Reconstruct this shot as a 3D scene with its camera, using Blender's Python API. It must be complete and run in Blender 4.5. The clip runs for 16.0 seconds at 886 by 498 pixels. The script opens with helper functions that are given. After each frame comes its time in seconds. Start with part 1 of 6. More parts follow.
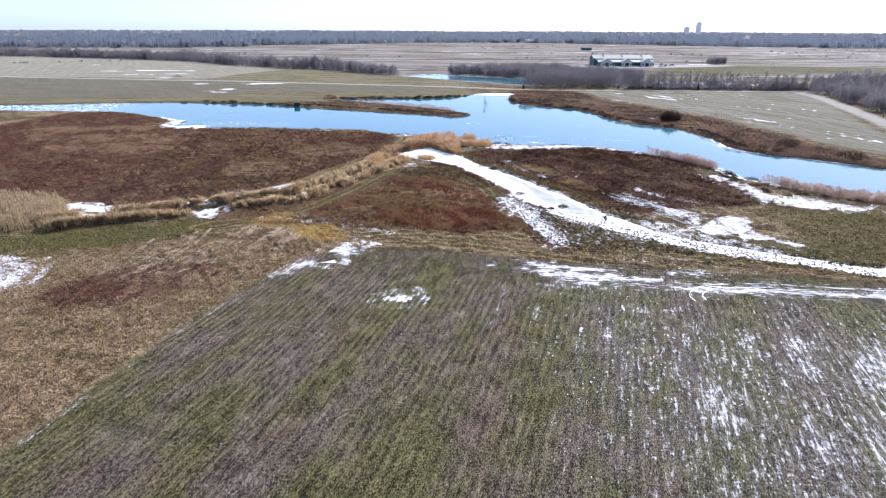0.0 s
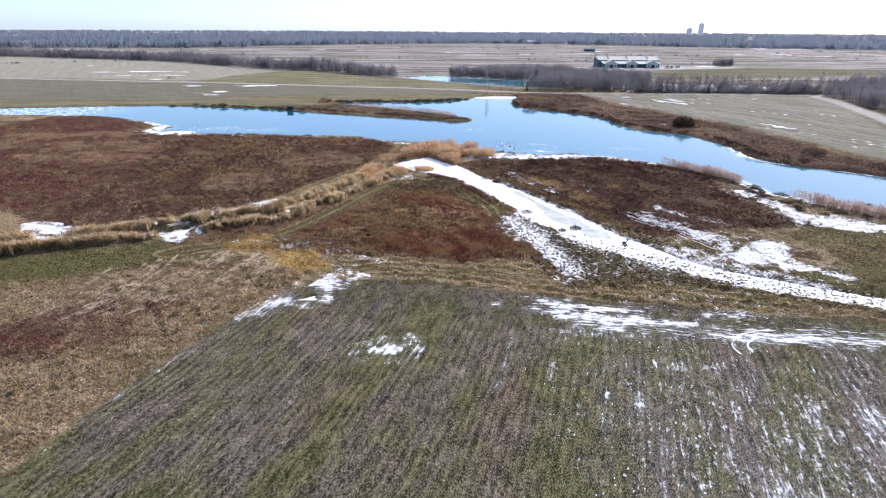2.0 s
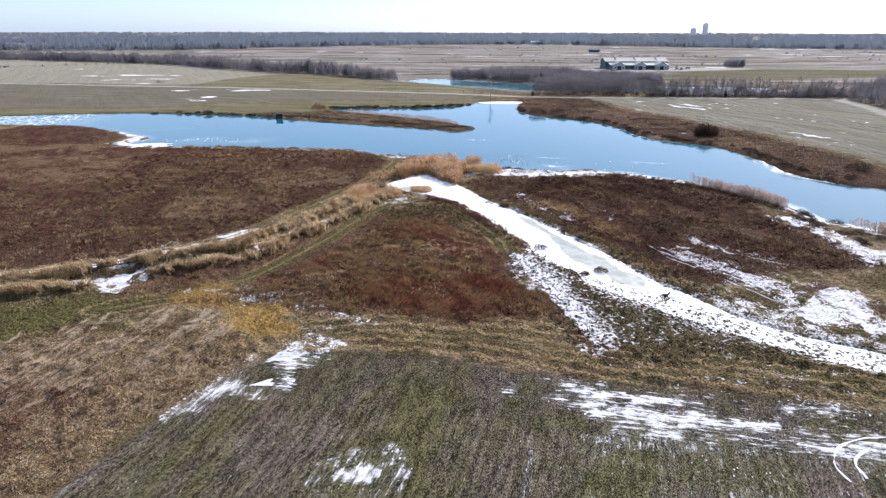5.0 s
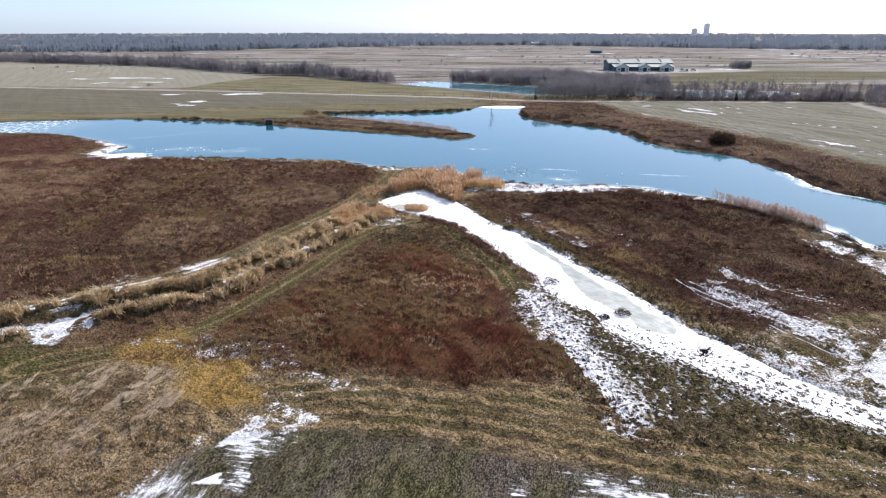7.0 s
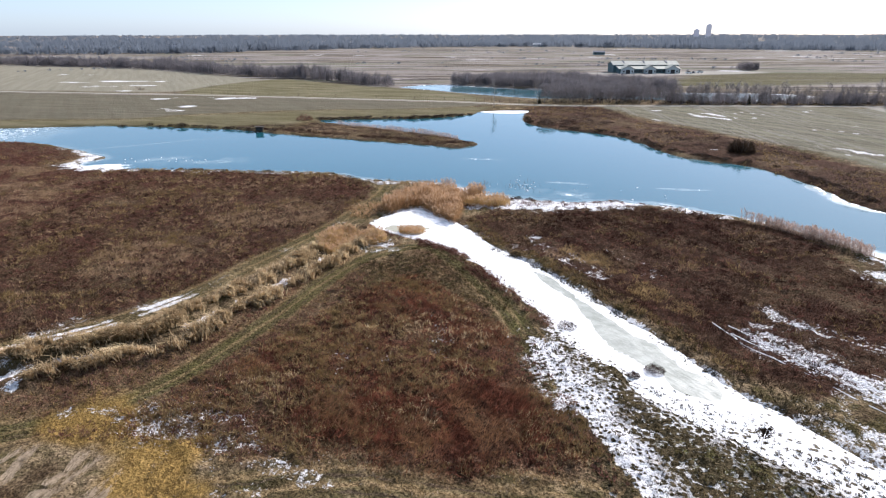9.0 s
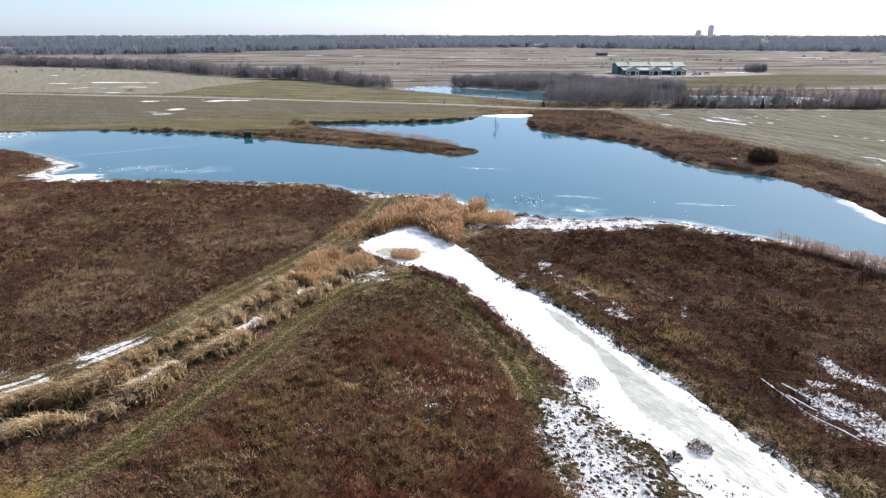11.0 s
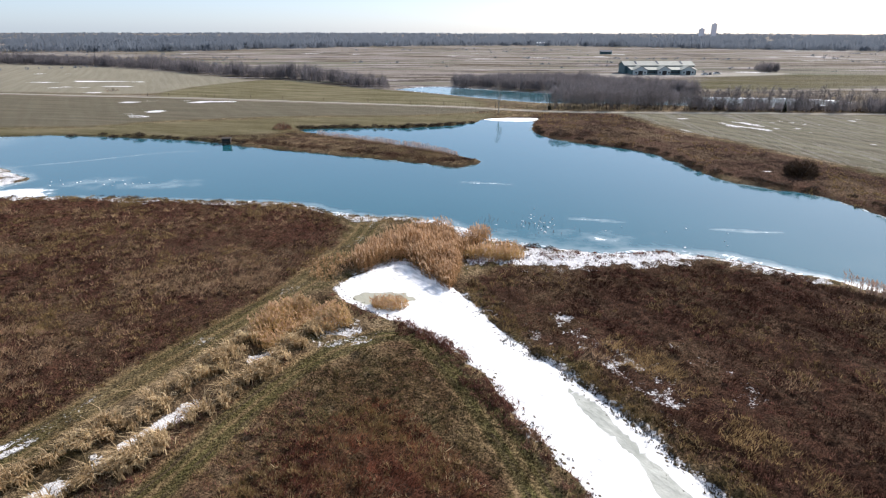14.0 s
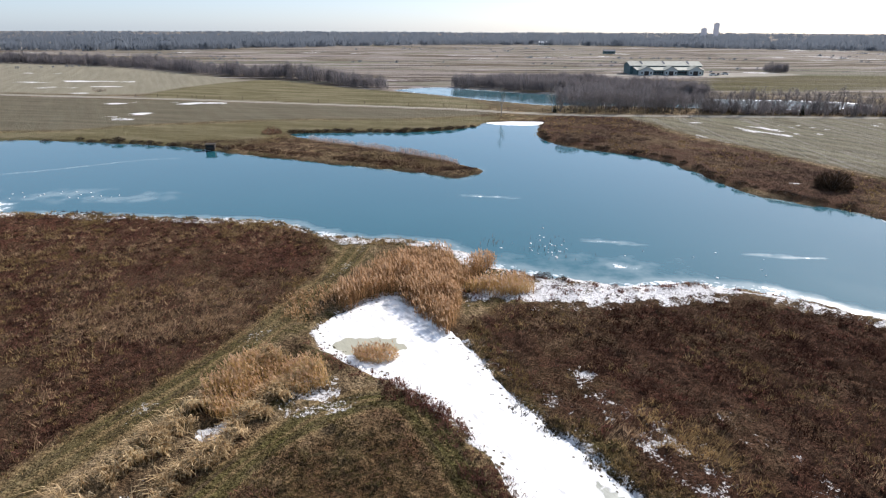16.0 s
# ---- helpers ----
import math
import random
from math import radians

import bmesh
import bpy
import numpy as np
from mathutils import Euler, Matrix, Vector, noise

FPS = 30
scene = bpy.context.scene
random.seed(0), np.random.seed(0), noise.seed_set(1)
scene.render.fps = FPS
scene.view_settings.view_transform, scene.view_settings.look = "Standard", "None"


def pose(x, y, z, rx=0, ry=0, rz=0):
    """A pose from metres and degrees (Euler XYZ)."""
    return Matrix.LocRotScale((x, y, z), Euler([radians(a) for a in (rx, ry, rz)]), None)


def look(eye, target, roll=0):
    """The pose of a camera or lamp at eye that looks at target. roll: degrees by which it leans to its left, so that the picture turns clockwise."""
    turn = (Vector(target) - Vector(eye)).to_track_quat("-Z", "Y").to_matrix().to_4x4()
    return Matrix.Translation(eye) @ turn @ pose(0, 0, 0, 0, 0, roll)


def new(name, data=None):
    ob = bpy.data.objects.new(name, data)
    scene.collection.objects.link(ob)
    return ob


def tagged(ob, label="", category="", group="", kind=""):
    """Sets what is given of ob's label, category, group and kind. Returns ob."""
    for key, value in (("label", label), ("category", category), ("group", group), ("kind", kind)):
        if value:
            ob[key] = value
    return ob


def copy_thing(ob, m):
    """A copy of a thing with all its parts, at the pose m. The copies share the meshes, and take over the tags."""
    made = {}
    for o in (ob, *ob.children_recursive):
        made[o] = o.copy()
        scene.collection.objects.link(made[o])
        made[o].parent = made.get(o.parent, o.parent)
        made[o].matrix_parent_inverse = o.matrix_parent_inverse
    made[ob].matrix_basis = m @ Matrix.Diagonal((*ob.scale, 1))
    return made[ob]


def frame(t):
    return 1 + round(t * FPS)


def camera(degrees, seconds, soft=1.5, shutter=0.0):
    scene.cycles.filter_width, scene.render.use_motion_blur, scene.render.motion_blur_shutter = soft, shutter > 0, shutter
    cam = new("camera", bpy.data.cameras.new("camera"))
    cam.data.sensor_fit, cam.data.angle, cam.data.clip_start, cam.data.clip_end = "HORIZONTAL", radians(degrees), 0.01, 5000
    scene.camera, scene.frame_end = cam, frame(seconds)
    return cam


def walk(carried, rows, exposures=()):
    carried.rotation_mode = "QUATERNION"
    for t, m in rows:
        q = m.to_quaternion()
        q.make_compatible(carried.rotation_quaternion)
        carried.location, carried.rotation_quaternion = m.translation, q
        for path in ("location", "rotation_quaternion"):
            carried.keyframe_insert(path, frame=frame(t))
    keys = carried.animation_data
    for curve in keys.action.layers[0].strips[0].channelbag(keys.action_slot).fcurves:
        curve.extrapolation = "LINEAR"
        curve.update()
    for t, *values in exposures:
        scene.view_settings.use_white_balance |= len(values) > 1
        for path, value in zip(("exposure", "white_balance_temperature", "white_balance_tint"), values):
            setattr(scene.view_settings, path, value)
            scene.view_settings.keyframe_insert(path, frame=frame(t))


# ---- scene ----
cam = camera(72.0, 16.0, 1.2)
PATH = [
    (0, (0.536, -2.843, 28.759), (0.459, -0.965, 28.076), 0.2),
    (1, (0.479, 3.024, 28.83), (0.401, 4.902, 28.146), 0.3),
    (2, (0.455, 8.861, 28.668), (0.375, 10.739, 27.987), 0.3),
    (3, (0.391, 14.443, 28.661), (0.309, 16.322, 27.981), 0.3),
    (4, (0.366, 20.088, 28.704), (0.28, 21.967, 28.024), 0.2),
    (6.5, (0.355, 34.669, 28.88), (0.264, 36.548, 28.203), 0.0),
    (7, (0.322, 37.565, 28.942), (0.231, 39.445, 28.265), 0.0),
    (8, (0.212, 43.329, 28.933), (0.118, 45.209, 28.259), -0.0),
    (9, (0.159, 49.05, 29.008), (0.064, 50.93, 28.335), -0.1),
    (11.5, (-0.019, 63.123, 28.734), (-0.117, 65.005, 28.062), 0.0),
    (12.5, (-0.038, 68.967, 28.591), (-0.136, 70.848, 27.918), 0.1),
    (13.5, (-0.027, 74.499, 28.48), (-0.126, 76.378, 27.804), 0.1),
    (14.5, (-0.148, 80.15, 28.463), (-0.247, 82.029, 27.785), 0.1),
    (15.5, (-0.268, 85.874, 28.411), (-0.368, 87.753, 27.732), 0.2),
    (16, (-0.312, 88.8, 28.345), (-0.413, 90.678, 27.665), 0.2),
]
walk(cam, [(t, look(e, g, r)) for t, e, g, r in PATH], [(0.0, 1.23, 5330, 19), (4.0, 1.06, 5450, 18), (9.0, 0.935, 5680, 15), (12.5, 0.865, 5790, 14.5), (16.0, 0.75, 5900, 14)])

# ---- world, sun, exposure ----
SUN_AZ, SUN_EL = radians(38), radians(33)
world = bpy.data.worlds.new("sky")
scene.world = world
world.use_nodes = True
wn = world.node_tree
sky = wn.nodes.new("ShaderNodeTexSky")
sky.sky_type = "NISHITA"
sky.sun_disc = False
sky.sun_elevation = SUN_EL
sky.sun_rotation = SUN_AZ
sky.altitude = 200
sky.air_density = 0.75
sky.dust_density = 0.85
sky.ozone_density = 0.9
wn.nodes["Background"].inputs["Strength"].default_value = 0.082
haze = wn.nodes.new("ShaderNodeMix")
haze.data_type = "RGBA"
haze.inputs[0].default_value = 0.42
haze.inputs[7].default_value = (4.9, 5.8, 6.5, 1)
wn.links.new(sky.outputs[0], haze.inputs[6])
wn.links.new(haze.outputs[2], wn.nodes["Background"].inputs["Color"])
sun_data = bpy.data.lights.new("sun", "SUN")
sun_data.energy = 5.0
sun_data.angle = radians(0.5)
sun_data.color = (1.0, 0.90, 0.76)
sun = new("sun", sun_data)
sun_way = Vector((math.sin(SUN_AZ) * math.cos(SUN_EL), math.cos(SUN_AZ) * math.cos(SUN_EL), math.sin(SUN_EL)))
sun.matrix_world = look(sun_way * 300, (0, 0, 0))


# ---- numbers: noise, outlines, distances ----
def lattice(ix, iy, seed):
    h = (ix.astype(np.int64) * 374761393 + iy.astype(np.int64) * 668265263 + seed * 974711) & 0x7FFFFFFF
    h = ((h ^ (h >> 13)) * 1274126177) & 0x7FFFFFFF
    return ((h ^ (h >> 16)) & 0xFFFF) / 65535.0


def vnoise(x, y, size, seed=0):
    """Smooth noise from 0 to 1 with features of the given size in metres."""
    u, v = np.asarray(x) / size, np.asarray(y) / size
    iu, iv = np.floor(u), np.floor(v)
    fu, fv = u - iu, v - iv
    fu, fv = fu * fu * (3 - 2 * fu), fv * fv * (3 - 2 * fv)
    a = lattice(iu, iv, seed) * (1 - fu) + lattice(iu + 1, iv, seed) * fu
    b = lattice(iu, iv + 1, seed) * (1 - fu) + lattice(iu + 1, iv + 1, seed) * fu
    return a * (1 - fv) + b * fv


def fnoise(x, y, size, seed=0):
    return 0.55 * vnoise(x, y, size, seed) + 0.3 * vnoise(x, y, size / 2.3, seed + 7) + 0.15 * vnoise(x, y, size / 5.1, seed + 13)


def smooth_line(points, closed=False, n=5):
    """Catmull-Rom through the control points."""
    p = np.array(points, float)
    if closed:
        p = np.vstack([p[-1], p, p[:2]])
    else:
        p = np.vstack([2 * p[0] - p[1], p, 2 * p[-1] - p[-2]])
    out = []
    for i in range(1, len(p) - 2):
        for t in np.arange(n) / n:
            a, b, c, d = p[i - 1], p[i], p[i + 1], p[i + 2]
            out.append(0.5 * (2 * b + (c - a) * t + (2 * a - 5 * b + 4 * c - d) * t * t + (3 * b - a - 3 * c + d) * t ** 3))
    if not closed:
        out.append(p[-2])
    return np.array(out)


def line_dist(x, y, line):
    best = np.full(x.shape, 1e9)
    for (ax, ay), (bx, by) in zip(line[:-1], line[1:]):
        dx, dy = bx - ax, by - ay
        t = np.clip(((x - ax) * dx + (y - ay) * dy) / max(dx * dx + dy * dy, 1e-9), 0, 1)
        best = np.minimum(best, (x - ax - t * dx) ** 2 + (y - ay - t * dy) ** 2)
    return np.sqrt(best)


def inside(x, y, poly):
    hit = np.zeros(x.shape, bool)
    ring = np.vstack([poly, poly[:1]])
    for (ax, ay), (bx, by) in zip(ring[:-1], ring[1:]):
        if ay != by:
            hit ^= ((ay > y) != (by > y)) & (x < (bx - ax) * (y - ay) / (by - ay) + ax)
    return hit


def edge_dist(x, y, poly, far=40.0):
    """Signed distance to an outline, negative inside; only near it is it exact."""
    lo, hi = poly.min(0) - far, poly.max(0) + far
    near = (x > lo[0]) & (x < hi[0]) & (y > lo[1]) & (y < hi[1])
    out = np.full(x.shape, far)
    xs, ys = x[near], y[near]
    d = line_dist(xs, ys, np.vstack([poly, poly[:1]]))
    out[near] = np.where(inside(xs, ys, poly), -d, d)
    return out


def ramp(v, a, b):
    t = np.clip((v - a) / (b - a), 0, 1)
    return t * t * (3 - 2 * t)


# ---- plan of the land ----
WATER_Z, CHANNEL_Z = -0.5, -0.15
POND_NEAR = [(-260, 224), (-171, 217), (-149, 216), (-127, 214), (-116, 211), (-106, 205), (-97, 199), (-91.5, 194), (-93, 187), (-87, 180.5),
             (-78, 180.5), (-55, 180), (-39, 179.5), (-31, 179), (-25, 175), (-18, 171.5), (-12, 171.5), (-5, 170), (2, 163), (5.5, 161), (8, 159),
             (13.5, 158), (17.5, 156.5), (24.5, 158), (30.5, 157), (34, 156), (38, 153.5), (43, 149), (47.5, 145.5), (53.5, 137), (56, 130),
             (57, 123.5), (60, 119.5), (68, 114), (78, 109.5), (100, 101), (130, 92)]
POND_FAR = [(140, 108), (110, 124), (93, 134), (88, 140), (78, 146), (71, 154), (68.5, 160), (68.5, 172), (66, 186), (62.5, 191.5), (57, 195.5),
            (51.5, 201), (48, 212), (45, 227), (38, 238), (30.5, 243), (23, 249), (17, 266), (20, 285), (21, 294), (4.7, 291.5), (-1, 281), (-11, 273),
            (-24, 268.5), (-40.5, 267), (-54, 264), (-52, 259.5), (-43.5, 252.5), (-30, 245), (-20, 238), (-11, 231.5), (-1, 221.5), (0.8, 217.5),
            (-5, 212), (-15, 217), (-25, 220), (-37, 225), (-48.5, 229), (-62, 235), (-74, 240.5), (-86, 243.5), (-103, 246), (-122, 247.5), (-143, 243),
            (-163, 237.5), (-183, 234), (-260, 232)]
POND = smooth_line(POND_NEAR + POND_FAR, True, 4)
POND_2 = smooth_line([(-41, 399), (-22, 416), (1, 403), (30, 386), (65, 376), (100, 370), (149, 365), (160, 350), (138, 335), (118, 331), (86, 334),
                      (50, 340), (30, 338), (8, 352), (-17, 374), (-34, 388)], True, 4)
CHANNEL = smooth_line([(-15, 140.5), (-11.5, 136.4), (-7.4, 134), (-2.7, 130.4), (1.3, 124), (4.6, 116.6), (7.5, 111), (9, 106.4), (10.8, 101.7),
                       (13.8, 98.7), (14.5, 95), (18, 90.5), (22.5, 86), (29, 80.5), (36, 75.8), (44, 72.4), (51, 69.2), (70, 62), (72, 65.5),
                       (52, 72.5), (45, 76), (37, 80), (30.5, 84.5), (26.2, 90.8), (23.4, 94.6), (22, 98), (20, 102), (18.5, 106.3), (16, 110),
                       (13.8, 115.4), (11, 120.5), (8, 125.3), (3.7, 130.7), (-0.4, 139.7), (-3.2, 144.5), (-8.5, 151.5), (-12.5, 149),
                       (-15.5, 144)], True, 4)
DITCH = smooth_line([(-68, 80), (-61, 85.5), (-56, 88), (-48, 90.8), (-42, 94.6), (-38.4, 97.3), (-32, 100.5), (-30, 102.3), (-27, 109.5),
                     (-23, 117), (-18.7, 129.3), (-16.3, 136)])
PATH_LEFT = smooth_line([(-58, 91.8), (-50, 95.5), (-42.6, 100.8), (-36, 107), (-31.7, 114.8), (-26.6, 127.5), (-21.4, 141), (-17.1, 157), (-16, 168)])
MOWN_LOOP = smooth_line([(-40, 84), (-31, 89), (-26, 94.5), (-23.4, 100.5), (-20.4, 109), (-16.9, 120), (-12.3, 128), (-6.5, 131), (-2.8, 126.6),
                         (1, 119), (4.2, 111), (6, 103), (7.5, 95)])
TRIANGLE = smooth_line([(-7.5, 124.5), (-2, 116.5), (2, 109), (4.2, 98.3), (5.8, 89), (4.5, 85), (-5.3, 85.6), (-12.5, 87.2), (-21.5, 91.2),
                        (-18.5, 100), (-16, 108), (-12.3, 117.5)], True)
CROP = smooth_line([(-75, -120), (-37, 14), (-32.6, 31), (-30.5, 42), (-27, 56), (-22.9, 67), (-19.1, 73.6), (-14, 75.9), (-6, 76), (3.2, 74),
                    (10.5, 72.4), (19, 71.1), (35, 69), (49.6, 66.6), (100, 53), (160, -120)], True)
RISE = smooth_line([(-7, 119.5), (-2, 114), (3, 106.5), (6, 98), (9, 90), (9, 85), (0, 83.4), (-8, 84), (-16, 86), (-26, 89.4), (-22.5, 96), (-18.4, 103), (-15, 110), (-11.5, 115.5)], True)
TURF_TIP = smooth_line([(-15, 122), (-7.5, 131), (-2.5, 127), (5, 112), (1, 111), (-4, 117), (-10, 117)], True)
MARSH = smooth_line([(4.5, 101.5), (8.6, 106.5), (12, 101), (16, 95.5), (22, 90), (28, 84.5), (36, 79.5), (50, 73.5), (66, 67), (64, 63), (48, 69), (34, 74), (24, 76.5), (15, 75), (11, 77.5), (7, 91)], True)
WASTE = smooth_line([(-40, 88), (-30, 86), (-22, 86), (-16, 84), (-10, 90), (-8, 110), (-16, 124), (-20, 126), (-25, 112), (-29, 102), (-36, 97)], True)
MEADOW_LEFT = smooth_line([(-140, 212), (-116, 208), (-98, 195), (-96, 183), (-78, 179), (-40, 178), (-24, 171), (-19.5, 160), (-23, 141), (-28.5, 127.5),
                           (-34, 114), (-38.5, 108), (-45, 102), (-52, 97.5), (-63, 93.5), (-72, 100), (-90, 104), (-140, 110)], True)
MEADOW_RIGHT = smooth_line([(4.8, 131.5), (9, 126.5), (12.2, 121.3), (15, 116), (17.5, 110.8), (20, 107), (22.5, 102), (24.5, 98), (29, 94), (33, 96),
                            (39, 99), (50, 101), (56, 103), (52, 113), (49, 127), (51, 136), (45, 143), (40, 148), (33, 153), (22, 154.5),
                            (14, 152.5), (5, 149), (-0.5, 146), (0.8, 139)], True)
SHORE_BRUSH = smooth_line([(21, 301), (36, 306), (48, 306), (53, 292), (57, 268), (66, 249), (72, 233), (80, 214), (88, 180), (95, 150), (120, 126),
                           (150, 112), (140, 106), (93, 132), (71, 152), (67, 172), (62, 190), (48, 208), (44, 226), (30, 242), (16, 262), (18, 284)], True)
SPIT = smooth_line([(-78, 246), (-60, 251), (-52, 254), (-42, 250), (-30, 243), (-11, 230.5), (0, 220), (-5, 213), (-25, 221), (-48, 230), (-62, 236)], True)
ROAD = smooth_line([(-420, 384), (-213, 357), (-138, 347), (-98, 339.6), (-13, 322), (11, 313), (31, 308.4), (50, 307.3), (114, 308.5), (156, 308), (260, 312), (600, 330)])
ROAD_RIGHT = smooth_line([(160, 309), (156, 280), (146, 241), (135, 201), (120, 150), (112, 126)])
SHORE_GRASS = smooth_line([(-260, 255), (-136, 257), (-104, 273), (-80, 280), (-60, 288), (-27, 292), (3, 302), (4, 292), (-12, 272), (-54, 264), (-64, 236),
                           (-104, 246), (-183, 234), (-260, 232)], True)
PALE_FIELD = smooth_line([(-520, 640), (-383, 592), (-271, 552), (-140, 448), (-147, 399), (-156, 362), (-218, 366), (-440, 395)], True)
OLIVE_FIELD = smooth_line([(-143, 352), (-146, 399), (-131, 438), (-118, 445), (-71, 407), (-39, 384), (-5, 352), (3, 325), (-13, 326), (-100, 344)], True)
RIGHT_FIELD = smooth_line([(50, 303), (150, 303), (150, 270), (130, 205), (112, 150), (100, 152), (92, 180), (84, 214), (76, 233), (70, 249), (61, 268), (56, 290)], True)
YELLOW = smooth_line([(-33, 87), (-33.7, 90), (-29.6, 91), (-24, 88.3), (-19.4, 86.8), (-18.5, 85.2), (-19.8, 83.2), (-17.8, 80.1), (-20.7, 79.6), (-23.3, 81.6), (-25.7, 84.4), (-28.7, 85.1)], True)
GREEN = smooth_line([(-80, 74), (-60.4, 80.4), (-47.7, 85.4), (-36, 88.6), (-34.5, 85.2), (-42, 78.5), (-48.4, 74.5), (-60, 68), (-80, 62)], True)
DARK_GRASS = smooth_line([(-48, 58), (-43.5, 65.8), (-38.5, 69), (-32.6, 69.2), (-31.2, 66), (-32, 60.3), (-36.5, 57), (-42, 55)], True)
STUBBLE = smooth_line([(-50, 70), (-46, 79), (-38.5, 84.5), (-31.3, 85.2), (-25.5, 83.5), (-21.6, 80.5), (-22.4, 77.8), (-25, 73.4), (-28.5, 69.4), (-33, 65.5), (-40, 62.5)], True)
ROW_AZ = radians(13.5)
# wheel tracks and strips of snow: line, width, gaps
RUTS = [([(25.6, 108.4), (26.4, 105.6), (27.2, 103), (29.5, 99.5), (32, 95), (35, 90)], 0.13, 0.34), ([(25.8, 107.4), (26.8, 105.4), (28.8, 102.6), (31.5, 98.6), (34.7, 94.3)], 0.13, 0.34),
        ([(27, 107.6), (28.2, 105.4), (30.4, 102.2), (33.2, 98.2), (36.5, 94)], 0.13, 0.34), ([(32.2, 111.6), (34.5, 107.7), (37.8, 105.3), (44, 100)], 0.3, 0.5),
        ([(26.3, 60.5), (26.2, 62.3), (27.5, 64.2), (29.4, 65.2), (32.4, 65.8), (37, 65.8), (50, 64.5)], 0.17, 0.38),
        ([(27.6, 60.9), (27.8, 62.6), (29, 63.8), (31.2, 64.6), (34, 64.8), (40, 64.4), (52, 63)], 0.17, 0.38),
        ([(29, 61), (29.3, 62.3), (31, 63.3), (34, 63.8), (42, 63.2), (52, 61.8)], 0.22, 0.35)]
